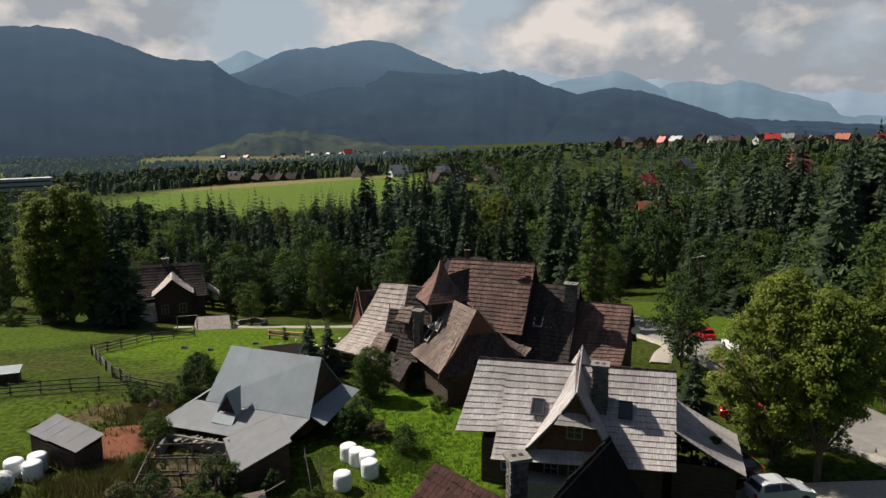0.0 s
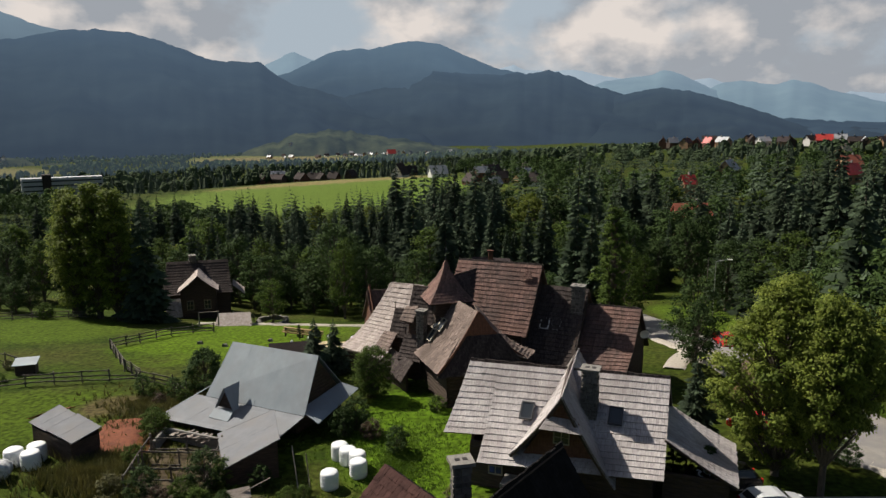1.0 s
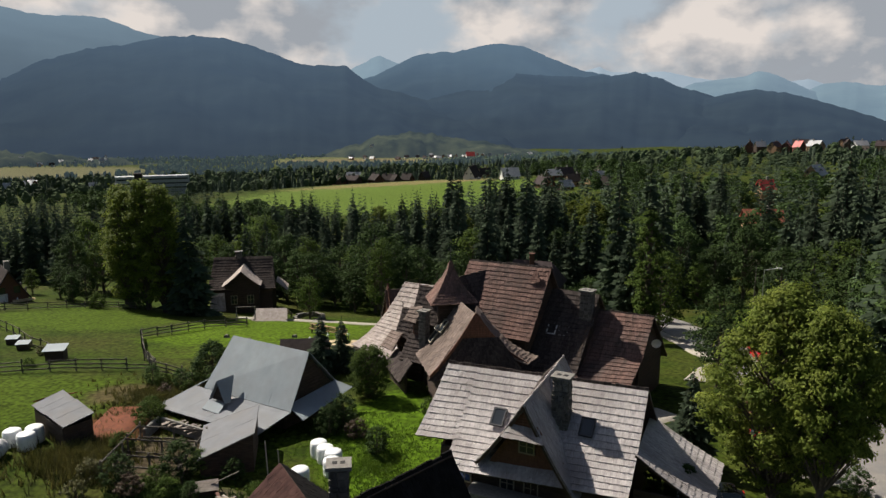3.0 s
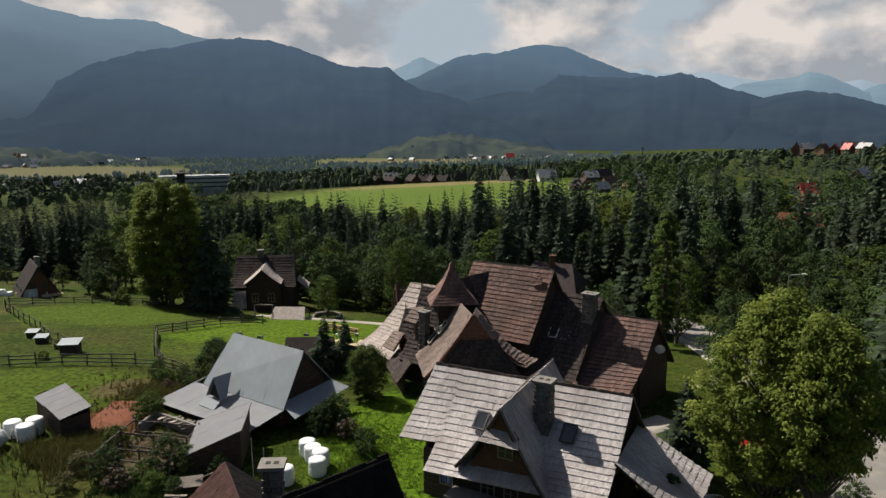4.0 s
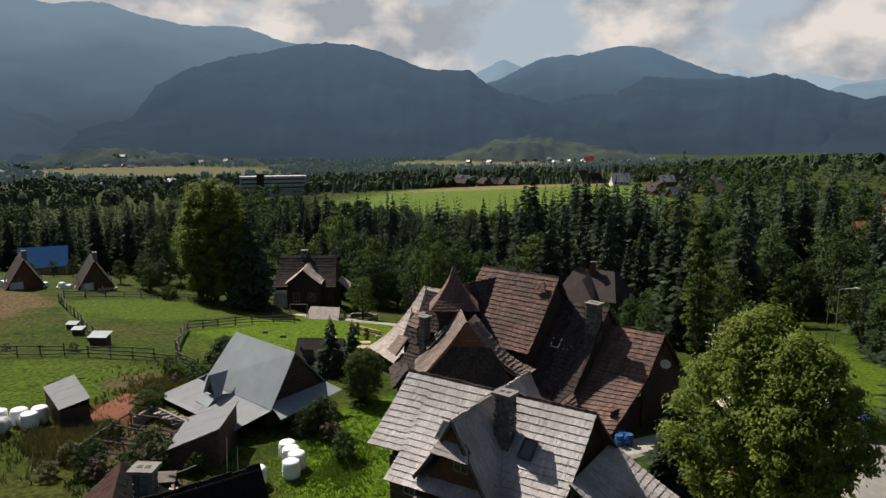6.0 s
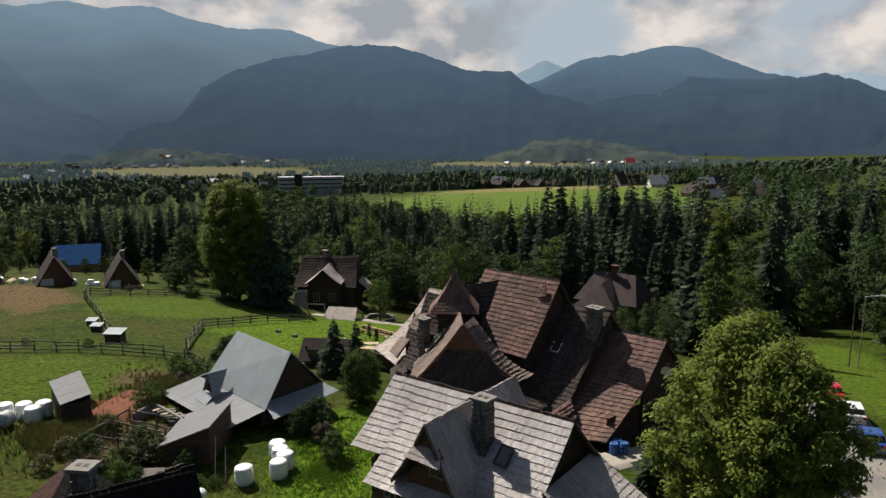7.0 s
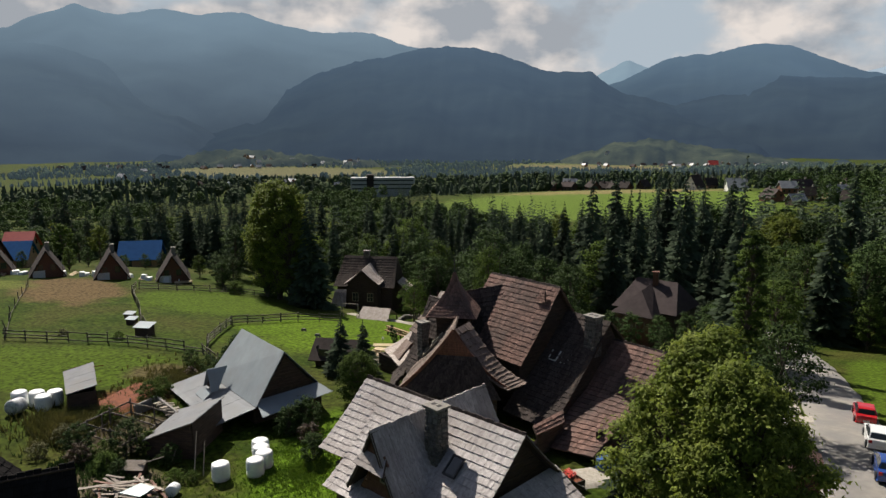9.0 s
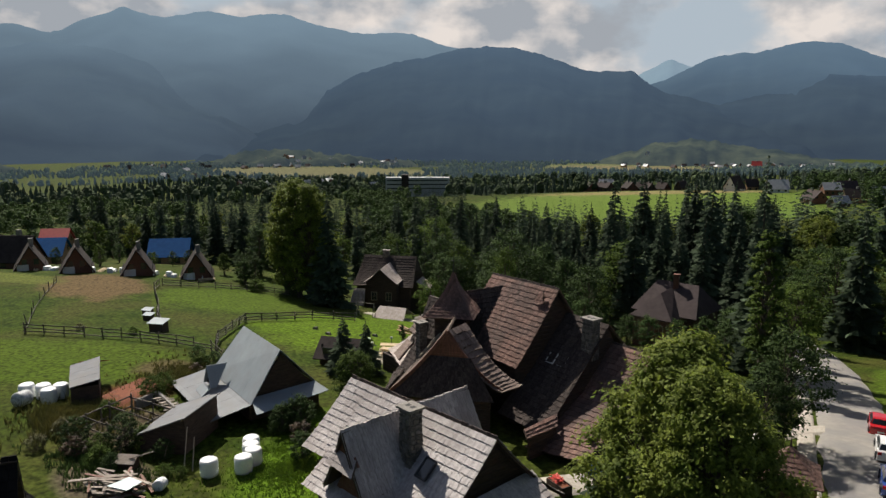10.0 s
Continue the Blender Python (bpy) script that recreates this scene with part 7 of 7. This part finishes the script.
def picnic_table(x, y, yaw):
    e = thing("picnic_table", "pale timber picnic table with benches on the terrace", "table", (x, y, gz(x, y) + 0.1), yaw, group="terrace tables")
    for k, (yy, z, n) in enumerate(((0, 0.75, 4), (-0.75, 0.45, 2), (0.75, 0.45, 2))):
        for i in range(n):
            g = Geo()
            o = yy + (i - (n - 1) / 2) * 0.2
            g.bar((-1.1, o, z), (1.1, o, z), 0.24, 0.07)
            part("board", g, M_RAW, e)
    for s in (-0.8, 0.8):
        for q in (-1, 1):
            g = Geo()
            g.bar((s, q * 0.75, 0), (s, q * 0.25, 0.74), 0.12, 0.1)
            part("leg", g, M_RAW, e)
    return e


for x, y, w in ((-12.4, 66.6, 0.2), (-9.8, 66.0, -0.3), (-11.2, 69.0, 0.1), (-13.8, 68.4, 0.5)):
    picnic_table(x, y, w)
for i, (x, y) in enumerate(((-16.3, 68.0), (-15.2, 70.3), (-13.4, 71.6), (-10.8, 71.2), (-8.9, 69.8), (-14.8, 66.6))):
    e = thing("garden_lamp", "small white globe lamp on a thin post", "garden lamp", (x, y, gz(x, y)), group="terrace lamps")
    g = Geo()
    g.bar((0, 0, -0.1), (0, 0, 1.0), 0.06, 0.06, 6)
    part("post", g, M_DARKMETAL, e)
    vs, fs = [], []
    for j in range(7):
        th = math.pi * j / 6
        for k in range(10):
            a = 2 * math.pi * k / 10
            vs.append((0.14 * math.sin(th) * math.cos(a), 0.14 * math.sin(th) * math.sin(a), 1.12 - 0.14 * math.cos(th)))
    for j in range(6):
        fs += [(j * 10 + k, j * 10 + (k + 1) % 10, j * 10 + 10 + (k + 1) % 10, j * 10 + 10 + k) for k in range(10)]
    part_mesh("globe", mesh_of("globe", vs, fs, M_WRAP, True), e)

# dark garden hut between barn and villa
e = cottage(-14.3, 61.6, 0.3, 3.4, 3.0, 1.4, 1.2, M_LOG, M_ROOF_DARK, "small dark garden hut behind the barn", name="garden_hut", chimney=False)

# ---- clutter by the barn ----
rn = random.Random(31)
e = thing("plank_heap", "untidy heap of old planks and sheets on the ground", "wood pile", (-9.4, 35.3, gz(-9.4, 35.3)), 0.1)
for i in range(46):
    a, ln = rn.gauss(0.05, 0.45), rn.uniform(1.0, 2.9)
    x, y, z = rn.uniform(-1.6, 1.6), rn.uniform(-1.0, 1.0), 0.06 + 0.012 * i
    g = Geo()
    dx, dy = math.cos(a) * ln / 2, math.sin(a) * ln / 2
    g.bar((x - dx, y - dy, z), (x + dx, y + dy, z + rn.uniform(-0.1, 0.1)), rn.uniform(0.12, 0.26), 0.05)
    part("plank", g, M_PLANK if i % 4 else M_LOG_RED, e)
M_TARP = material("pale_turquoise_sheet", (0.30, 0.42, 0.42), (0.45, 0.55, 0.54), scale=2, rough=0.5, bump=0.2)
g = Geo()
g.slab([Vector((0.5, -0.9, 0.66)), Vector((1.9, -0.7, 0.62)), Vector((2.0, 0.3, 0.74)), Vector((0.8, 0.4, 0.7))], 0.04)
part("sheet", g, M_TARP, e, "pale turquoise plastic sheet")
e = thing("dog_kennel", "little weathered kennel with a board roof", "kennel", (-10.9, 37.2, gz(-10.9, 37.2)), 0.5)
g = Geo()
g.box((0, 0, 0.3), (1.0, 0.8, 0.7))
part("wall", g, M_LOG, e)
for s in (-1, 1):
    g = Geo()
    g.slab([Vector((-0.65, 0, 0.95)), Vector((0.65, 0, 0.95)), Vector((0.65, s * 0.6, 0.55)), Vector((-0.65, s * 0.6, 0.55))], 0.04)
    part("roof", g, M_PLANK, e)
for i, (a, b) in enumerate((((-7.9, 39.0, 0.0), (-8.4, 39.8, 2.4)), ((-7.2, 39.1, 0.0), (-7.5, 39.6, 2.0)), ((-12.4, 36.0, 0.1), (-9.2, 37.9, 1.3)))):
    e = thing("pole", "pale thin pole leaning against the shed", "pole", group="leaning poles")
    g = Geo()
    g.bar(a, b, 0.07, 0.07, 6)
    part("shaft", g, M_PLANK, e)
e = thing("low_wall", "grey concrete pen wall beside the barn", "wall")
for p, q in (((-18.7, 44.9), (-14.2, 43.4)), ((-18.7, 44.9), (-18.5, 42.8))):
    log_wall(e, M_MORTAR, p, q, -0.3, 1.0, log=0.65, thick=0.22, name="wall")
e = thing("board_stack", "stack of pale pink-brown boards in the pen", "wood pile", (-16.5, 44.1, 0.2), -0.32)
for i in range(16):
    g = Geo()
    g.box((-1.5 + 0.2 * i, rn.uniform(-0.2, 0.2), 0.55 + 0.06 * (i % 3)), (rn.uniform(0.1, 0.17), rn.uniform(0.7, 1.2), 0.06), rn.uniform(-0.5, 0.5))
    part("board", g, M_PLANK, e)
M_TARP_BLUE = material("blue_tarpaulin", (0.02, 0.06, 0.26), (0.04, 0.12, 0.40), scale=3, rough=0.5, bump=0.5)
for x, y, z in ((2.2, 37.6, 0.5),):
    e = thing("tarpaulin", "crumpled blue tarpaulin over a low heap", "tarpaulin", (x, y, gz(x, y)), 0.3)
    vs, fs = [], []
    for j in range(9):
        for i in range(9):
            a, b = i / 4 - 1, j / 4 - 1
            vs.append((a * 0.75, b * 0.55, z * max(0, 1 - a * a) * max(0, 1 - b * b) + 0.12 * noise.noise(Vector((a * 3, b * 3, x)))))
    for j in range(8):
        fs += [(j * 9 + i, j * 9 + i + 1, j * 9 + i + 10, j * 9 + i + 9) for i in range(8)]
    part_mesh("sheet", mesh_of("sheet", vs, fs, M_TARP_BLUE, True), e)

# barrels and a planter in the yard
def barrel(x, y, mat, label):
    e = thing("barrel", label, "barrel", (x, y, gz(x, y)), 0.2, group="yard barrels")
    vs, fs = [], []
    for z, r in ((0.0, 0.27), (0.02, 0.29), (0.28, 0.30), (0.30, 0.315), (0.32, 0.30), (0.60, 0.30), (0.62, 0.315), (0.64, 0.30), (0.88, 0.29), (0.92, 0.27), (0.90, 0.24)):
        vs += [(r * math.cos(i * math.pi / 8), r * math.sin(i * math.pi / 8), z) for i in range(16)]
    for k in range(10):
        fs += [(k * 16 + i, k * 16 + (i + 1) % 16, k * 16 + 16 + (i + 1) % 16, k * 16 + 16 + i) for i in range(16)]
    fs.append(tuple(range(160, 176)))
    part_mesh("body", mesh_of("body", vs, fs, mat, True), e)
    return e


M_BARREL = material("blue_plastic", (0.015, 0.07, 0.22), (0.025, 0.10, 0.30), scale=4, rough=0.45, bump=0.05)
for x, y in ((13.8, 52.2), (14.4, 52.6), (13.9, 52.9)):
    barrel(x, y, M_BARREL, "blue plastic barrel beside the house wall")
e = thing("planter", "dark wooden planter box with red flowers", "planter", (12.9, 49.4, gz(12.9, 49.4)), -0.5)
g = Geo()
for c, sz in (((0, -0.35, 0.3), (1.5, 0.06, 0.6)), ((0, 0.35, 0.3), (1.5, 0.06, 0.6)), ((-0.72, 0, 0.3), (0.06, 0.64, 0.6)), ((0.72, 0, 0.3), (0.06, 0.64, 0.6))):
    g.box(c, sz)
part("box", g, M_LOG, e)
g = Geo()
g.box((0, 0, 0.27), (1.38, 0.62, 0.5))
part("soil", g, M_SOIL, e)
M_FLOWER = material("red_petals", (0.45, 0.02, 0.015), (0.6, 0.05, 0.03), scale=6, rough=0.6, bump=0)
fl = random.Random(15)
g = Geo()
for i in range(60):
    p = Vector((fl.uniform(-0.65, 0.1), fl.uniform(-0.28, 0.28), fl.uniform(0.55, 0.85)))
    a = fl.uniform(0, 6.28)
    q, r_ = Vector((math.cos(a), math.sin(a), 0.3)) * 0.09, Vector((-math.sin(a), math.cos(a), 0.2)) * 0.09
    g.add([p - q, p - r_, p + q, p + r_], [(0, 1, 2, 3)])
tagged(part("flowers", g, M_FLOWER, e, "bright red flowers"), "bright red flowers", kind="stuff")

# lamp post and poles by the road
for x, y, hh, arm in ((33.0, 93.0, 8.0, True), (32.2, 93.6, 8.5, False)):
    e = thing("street_lamp" if arm else "utility_pole", "thin grey street lamp beside the road" if arm else "thin wooden utility pole beside the road", "street lamp" if arm else "pole", (x, y, gz(x, y)))
    g = Geo()
    g.bar((0, 0, -0.3), (0, 0, hh), 0.16, 0.16, 8, 0.6)
    part("pole", g, M_RIM if arm else M_FENCE, e)
    if arm:
        g = Geo()
        g.bar((0, 0, hh), (1.4, -0.4, hh + 0.35), 0.08, 0.08, 6)
        part("arm", g, M_RIM, e)
        g = Geo()
        g.box((1.6, -0.45, hh + 0.35), (0.6, 0.25, 0.12), -0.28)
        part("lamp_head", g, M_PLASTER, e)

# ---- far settlement ----
rn = random.Random(9)
walls = (M_PLASTER, M_LOG_RED, M_TIMBER, M_LOG)
roofs = (M_ROOF_DARK, M_ROOF_GREY, M_ROOF_ORANGE, M_ROOF_DARK, M_ROOF_MAUVE)


def hamlet(n, cx, cy, sx, sy, names, roof_set=roofs, sz=(9, 13), wall_set=walls):
    for i in range(n):
        x, y = cx + rn.uniform(-1, 1) * sx, cy + rn.uniform(-1, 1) * sy
        ln = rn.uniform(*sz)
        cottage(x, y, rn.uniform(0, 3.1), ln, ln * 0.75, rn.uniform(2.2, 3.6), rn.uniform(2.8, 4.2), wall_set[rn.randrange(4)], roof_set[rn.randrange(len(roof_set))], names, storeys=1, name="house")


hamlet(9, -95, 472, 60, 8, "dark timber chalet on the crest of the hill", (M_ROOF_DARK, M_ROOF_DARK, M_ROOF_MAUVE), (7, 10), (M_LOG_RED, M_LOG, M_TIMBER, M_LOG))
cottage(-26.6, 424, 0.4, 10, 8, 2.5, 4.5, M_PLASTER, M_ROOF_GREY, "white chalet with a bright steep roof", storeys=1)
cottage(-52, 446, 1.2, 9, 8, 2, 6.5, M_PLASTER, M_ROOF_DARK, "white gabled chalet with a steep dark roof", storeys=1)
cottage(-139, 476, 0.2, 9, 8, 4, 5, M_PLASTER, M_ROOF_GREY, "white house at the edge of the meadow")
cottage(-150, 1130, 0.3, 13, 10, 5, 6, M_PLASTER, M_ROOF_RED, "distant house with a bright red roof", storeys=2)
for hill, n, az0, az1, r0, r1 in (("foothill", 38, -17.5, -2.5, 1130, 1280), ("village_hill", 26, -48, -35, 1120, 1230)):
    crest = np.array([v.co for v in bpy.data.objects[hill].data.vertices])
    for i in range(n):
        az, d = radians(rn.uniform(az0, az1)), rn.uniform(r0, r1)
        x, y = d * math.sin(az), d * math.cos(az)
        hz = crest[np.argmin((crest[:, 0] - x) ** 2 + (crest[:, 1] - y) ** 2), 2]
        ln = rn.uniform(5.5, 9)
        cottage(x, y, rn.uniform(0, 3.1), ln, ln * 0.75, rn.uniform(3, 4.5), rn.uniform(2.2, 3.4), (M_PLASTER, M_TIMBER, M_PLASTER)[i % 3], (M_ROOF_GREY, M_ROOF_DARK, M_ROOF_GREY, M_ROOF_MAUVE, M_ROOF_GREY)[i % 5], "distant house in the hillside village", z=max(float(hz), gz(x, y)) - 1.5, storeys=1, name="house")
hamlet(10, -900, 700, 90, 70, "distant house below the mountain slope", (M_ROOF_GREY, M_ROOF_DARK, M_ROOF_MAUVE), (7, 10))
hamlet(12, -560, 520, 180, 70, "distant house among valley trees", (M_ROOF_GREY, M_ROOF_DARK, M_ROOF_GREY), (7, 10))
hamlet(10, 30, 380, 35, 50, "village house among dark trees", (M_ROOF_DARK, M_ROOF_MAUVE, M_ROOF_GREY), (7, 10))
for i in range(24):
    a = radians(13 + 20 * (i + 0.5) / 24) + rn.uniform(-0.01, 0.01)
    d = rn.uniform(585, 640)
    x, y = d * math.sin(a), d * math.cos(a)
    ln = rn.uniform(7, 11)
    cottage(x, y, rn.uniform(0, 3.1), ln, ln * 0.75, 4.0, rn.uniform(3, 4.5), walls[rn.randrange(4)], (M_ROOF_DARK, M_ROOF_GREY, M_ROOF_MAUVE, M_ROOF_ORANGE, M_ROOF_DARK, M_ROOF_RED, M_ROOF_GREY, M_ROOF_MAUVE)[i % 8], "timber guest house on the hill crest", z=gz(x, y) + 3.5)
for x, y, w, m, l in ((73.3, 254.7, 0.3, M_ROOF_RED, "house with a bright red roof in the wood"), (55.1, 183.5, 0.1, M_ROOF_ORANGE, "house with a terracotta roof in the wood"), (112, 330, 0.9, M_ROOF_GREY, "house with a pale grey roof in the wood"),
                      (150, 300, 0.5, M_ROOF_RED, "house with a red roof on the slope"), (172, 345, 0.2, M_ROOF_ORANGE, "house with a terracotta roof on the slope"), (205, 420, 0.7, M_RAW, "unfinished house with raw pale roof timbers"), (178, 250, 0.7, M_ROOF_RED, "small house with a red roof")):
    near = x < 80
    cottage(x, y, w, (4.5 if m == M_ROOF_RED else 8.5) if near else 9, 4.5 if near else 7, (1.8 if m == M_ROOF_RED else 0.2) - 2.6 - gz(x, y) if near else 6.5, 2.6 if near else 4.0, M_TIMBER, m, l, storeys=2, z=gz(x, y))


M_CONCRETE = material("grey_concrete", (0.34, 0.34, 0.35), (0.46, 0.46, 0.47), scale=0.8, rough=0.9, bump=0.1)


def hotel_block():
    x, y = -268, 438
    e = thing("hotel_block", "long grey concrete hotel block among the trees", "hotel", (x, y, gz(x, y) + 4.0), 0.62)
    g = Geo()
    g.box((0, 0, 4.5), (46, 10, 11))
    part("wall", g, M_CONCRETE, e)
    g = Geo()
    g.box((0, 0, -4), (46, 10, 8))
    part("base", g, M_CONCRETE, e)
    g = Geo()
    g.box((-9, -1, 5.5), (5, 9.5, 13))
    part("stair_tower", g, M_ROOF_DARK, e)
    for st in range(3):
        g = Geo()
        g.box((0, -5.05, 2.2 + st * 2.9), (44, 0.3, 0.9))
        part("window_band", g, M_GLASS, e)
    return e


hotel_block()

# ---- shrubs and weeds ----
SHRUB = [broadleaf_mesh(2.2, 1.3, 240, 2600, 0.08, M_LEAF_DARK, 0.0, 40, spread=(0.16, 0.32)), broadleaf_mesh(1.6, 1.2, 241, 2400, 0.075, M_LEAF, 0.0, 36, spread=(0.16, 0.32)), broadleaf_mesh(1.5, 1.1, 242, 2000, 0.075, M_GRASS, 0.0, 30, spread=(0.16, 0.32))]
M_RUST = material("rusty_red_leaves", (0.055, 0.034, 0.018), (0.10, 0.062, 0.028), scale=0.8, island=0.3, rough=0.6, bump=0, sheen_through=0.3)
SHRUB.append(broadleaf_mesh(1.6, 1.1, 243, 2000, 0.075, M_RUST, 0.0, 30, spread=(0.16, 0.32)))
for x, y, s, k in ((-5.9, 47.2, 1.2, 0), (-4.6, 46.0, 0.9, 3), (-2.6, 44.0, 0.9, 0), (-6.6, 46.2, 1.0, 0), (-19.4, 45.0, 1.2, 1), (-20.3, 46.6, 1.0, 1), (-14.2, 37.4, 0.9, 1), (-13.0, 36.6, 0.8, 1), (-21.5, 52.6, 0.8, 0), (-23.0, 52.4, 0.8, 1),
                   (-24.4, 53.2, 0.8, 0), (-20.2, 51.6, 0.7, 1), (-22.0, 51.0, 0.6, 3), (-8.2, 37.8, 0.6, 1), (-7.4, 38.4, 0.5, 1), (-11.5, 36.4, 0.6, 0), (-13.4, 38.6, 1.2, 0), (-12.6, 39.6, 1.0, 1), (-16.4, 37.0, 1.0, 0), (-15.2, 36.2, 0.9, 3), (-18.6, 37.4, 0.9, 2), (-10.2, 39.2, 0.7, 0), (-17.9, 35.2, 0.8, 2), (-18.9, 41.0, 0.9, 1), (-0.4, 50.6, 0.8, 1), (-2.0, 54.5, 0.7, 1), (1.4, 38.6, 0.6, 2),
                   (12.6, 46.4, 1.1, 1), (10.8, 47.0, 0.9, 0), (24.5, 45.5, 1.0, 0), (26.2, 44.0, 0.9, 0), (19.5, 53.0, 1.0, 0), (21.0, 57.0, 1.0, 1), (-40.5, 60.0, 0.7, 2), (-45.0, 54.0, 0.6, 2), (-52, 93, 1.6, 0), (-56, 89, 1.4, 1), (-38.5, 56.0, 0.6, 1)):
    tree(SHRUB[k], x, y, s, x, "low leafy shrub in the rough grass", category="shrub", name="shrub", group="garden shrubs")
THUJA = broadleaf_mesh(4.0, 0.75, 250, 2400, 0.12, M_LEAF_DARK, 0.02, 30, True)
for x, y, s in ((14.9, 39.6, 1.0), (15.9, 38.7, 1.0), (14.4, 40.5, 0.8), (-17.6, 75.5, 0.5), (-14.5, 71.5, 0.55)):
    tree(THUJA, x, y, s, x, "narrow clipped thuja in the garden", category="shrub", name="thuja", group="thujas")
tree(BRD[2], 22.8, 66.0, 0.62, 0.5, "dark broadleaf tree between garden and road")
tree(BRD[1], 22.0, 62.5, 0.5, 1.5, "dark broadleaf tree between garden and road")
tree(BRD[0], 20.5, 90.0, 0.8, 0.3, "light green birch beside the poplar")
for x, y, s, k in ((-3, 98, 0.36, 1), (0.5, 99.5, 0.34, 2), (3.5, 98.5, 0.38, 1), (7, 98.5, 0.36, 2), (10, 100, 0.42, 1), (12.5, 103, 0.5, 2), (-6, 101, 0.45, 1), (8.5, 94.5, 0.3, 1), (13, 96, 0.4, 2)):
    tree(BRD[k], x, y, s, x, "dark leafy shrub before the brown house", group="hedge trees")
for x, y, s, k in ((-62, 92, 0.34, 1), (-60.5, 93, 0.42, 1), (-64, 94, 0.38, 2), (-66.5, 95, 0.4, 1), (-75, 94, 0.24, 0), (-97, 88, 0.32, 3), (-106, 90, 0.35, 1), (-73, 97, 0.3, 0)):
    tree(BRD[k], x, y, s, x, "round shrub-like tree behind the cabins", group="cabin trees")


def tufts(name, n, cx, cy, rx, ry, hgt, mat, label, seed, wide=0.05, blades=4):
    """Tufts of grass, joined."""
    rn2 = np.random.RandomState(seed)
    vs, fs = [], []
    for i in range(n):
        a, q = rn2.uniform(0, 6.283), min(1.5, abs(rn2.randn()) * 0.55)
        q *= 1 + 0.6 * noise.noise(Vector((math.cos(a) * 1.5 + seed, math.sin(a) * 1.5, q * 2)))
        x, y = cx + rx * q * math.cos(a), cy + ry * q * math.sin(a)
        z = gz(x, y) - 0.03
        for b in range(blades):
            t = rn2.uniform(0, 6.283)
            h = hgt * rn2.uniform(0.5, 1.2)
            dx, dy = math.cos(t), math.sin(t)
            k = len(vs)
            ox, oy = x + rn2.uniform(-0.12, 0.12), y + rn2.uniform(-0.12, 0.12)
            vs += [(ox - dy * wide, oy + dx * wide, z), (ox + dy * wide, oy - dx * wide, z), (ox + dx * h * 0.45, oy + dy * h * 0.45, z + h)]
            fs.append((k, k + 1, k + 2))
    return tagged(new(name, mesh_of(name, vs, fs, mat)), label, "grass", kind="stuff")


tufts("dry_weeds", 2600, -20.6, 39.3, 3.4, 3.0, 0.75, M_GRASS, "tall dry brownish weeds beside the pens", 1, 0.04)
tufts("yard_weeds", 900, -12.5, 36.2, 5.0, 2.0, 0.4, M_LEAF_DARK, "green weeds round the heap of planks", 2)
tufts("barn_weeds", 2200, -21.5, 50.0, 5.0, 4.5, 0.4, M_GRASS, "rough grass and weeds behind the barn", 3)
tufts("lawn_grass", 6000, -2.5, 43.0, 7.5, 9.0, 0.16, M_GRASS_GREEN, "bright green grass between barn and guest house", 4, 0.04, 3)
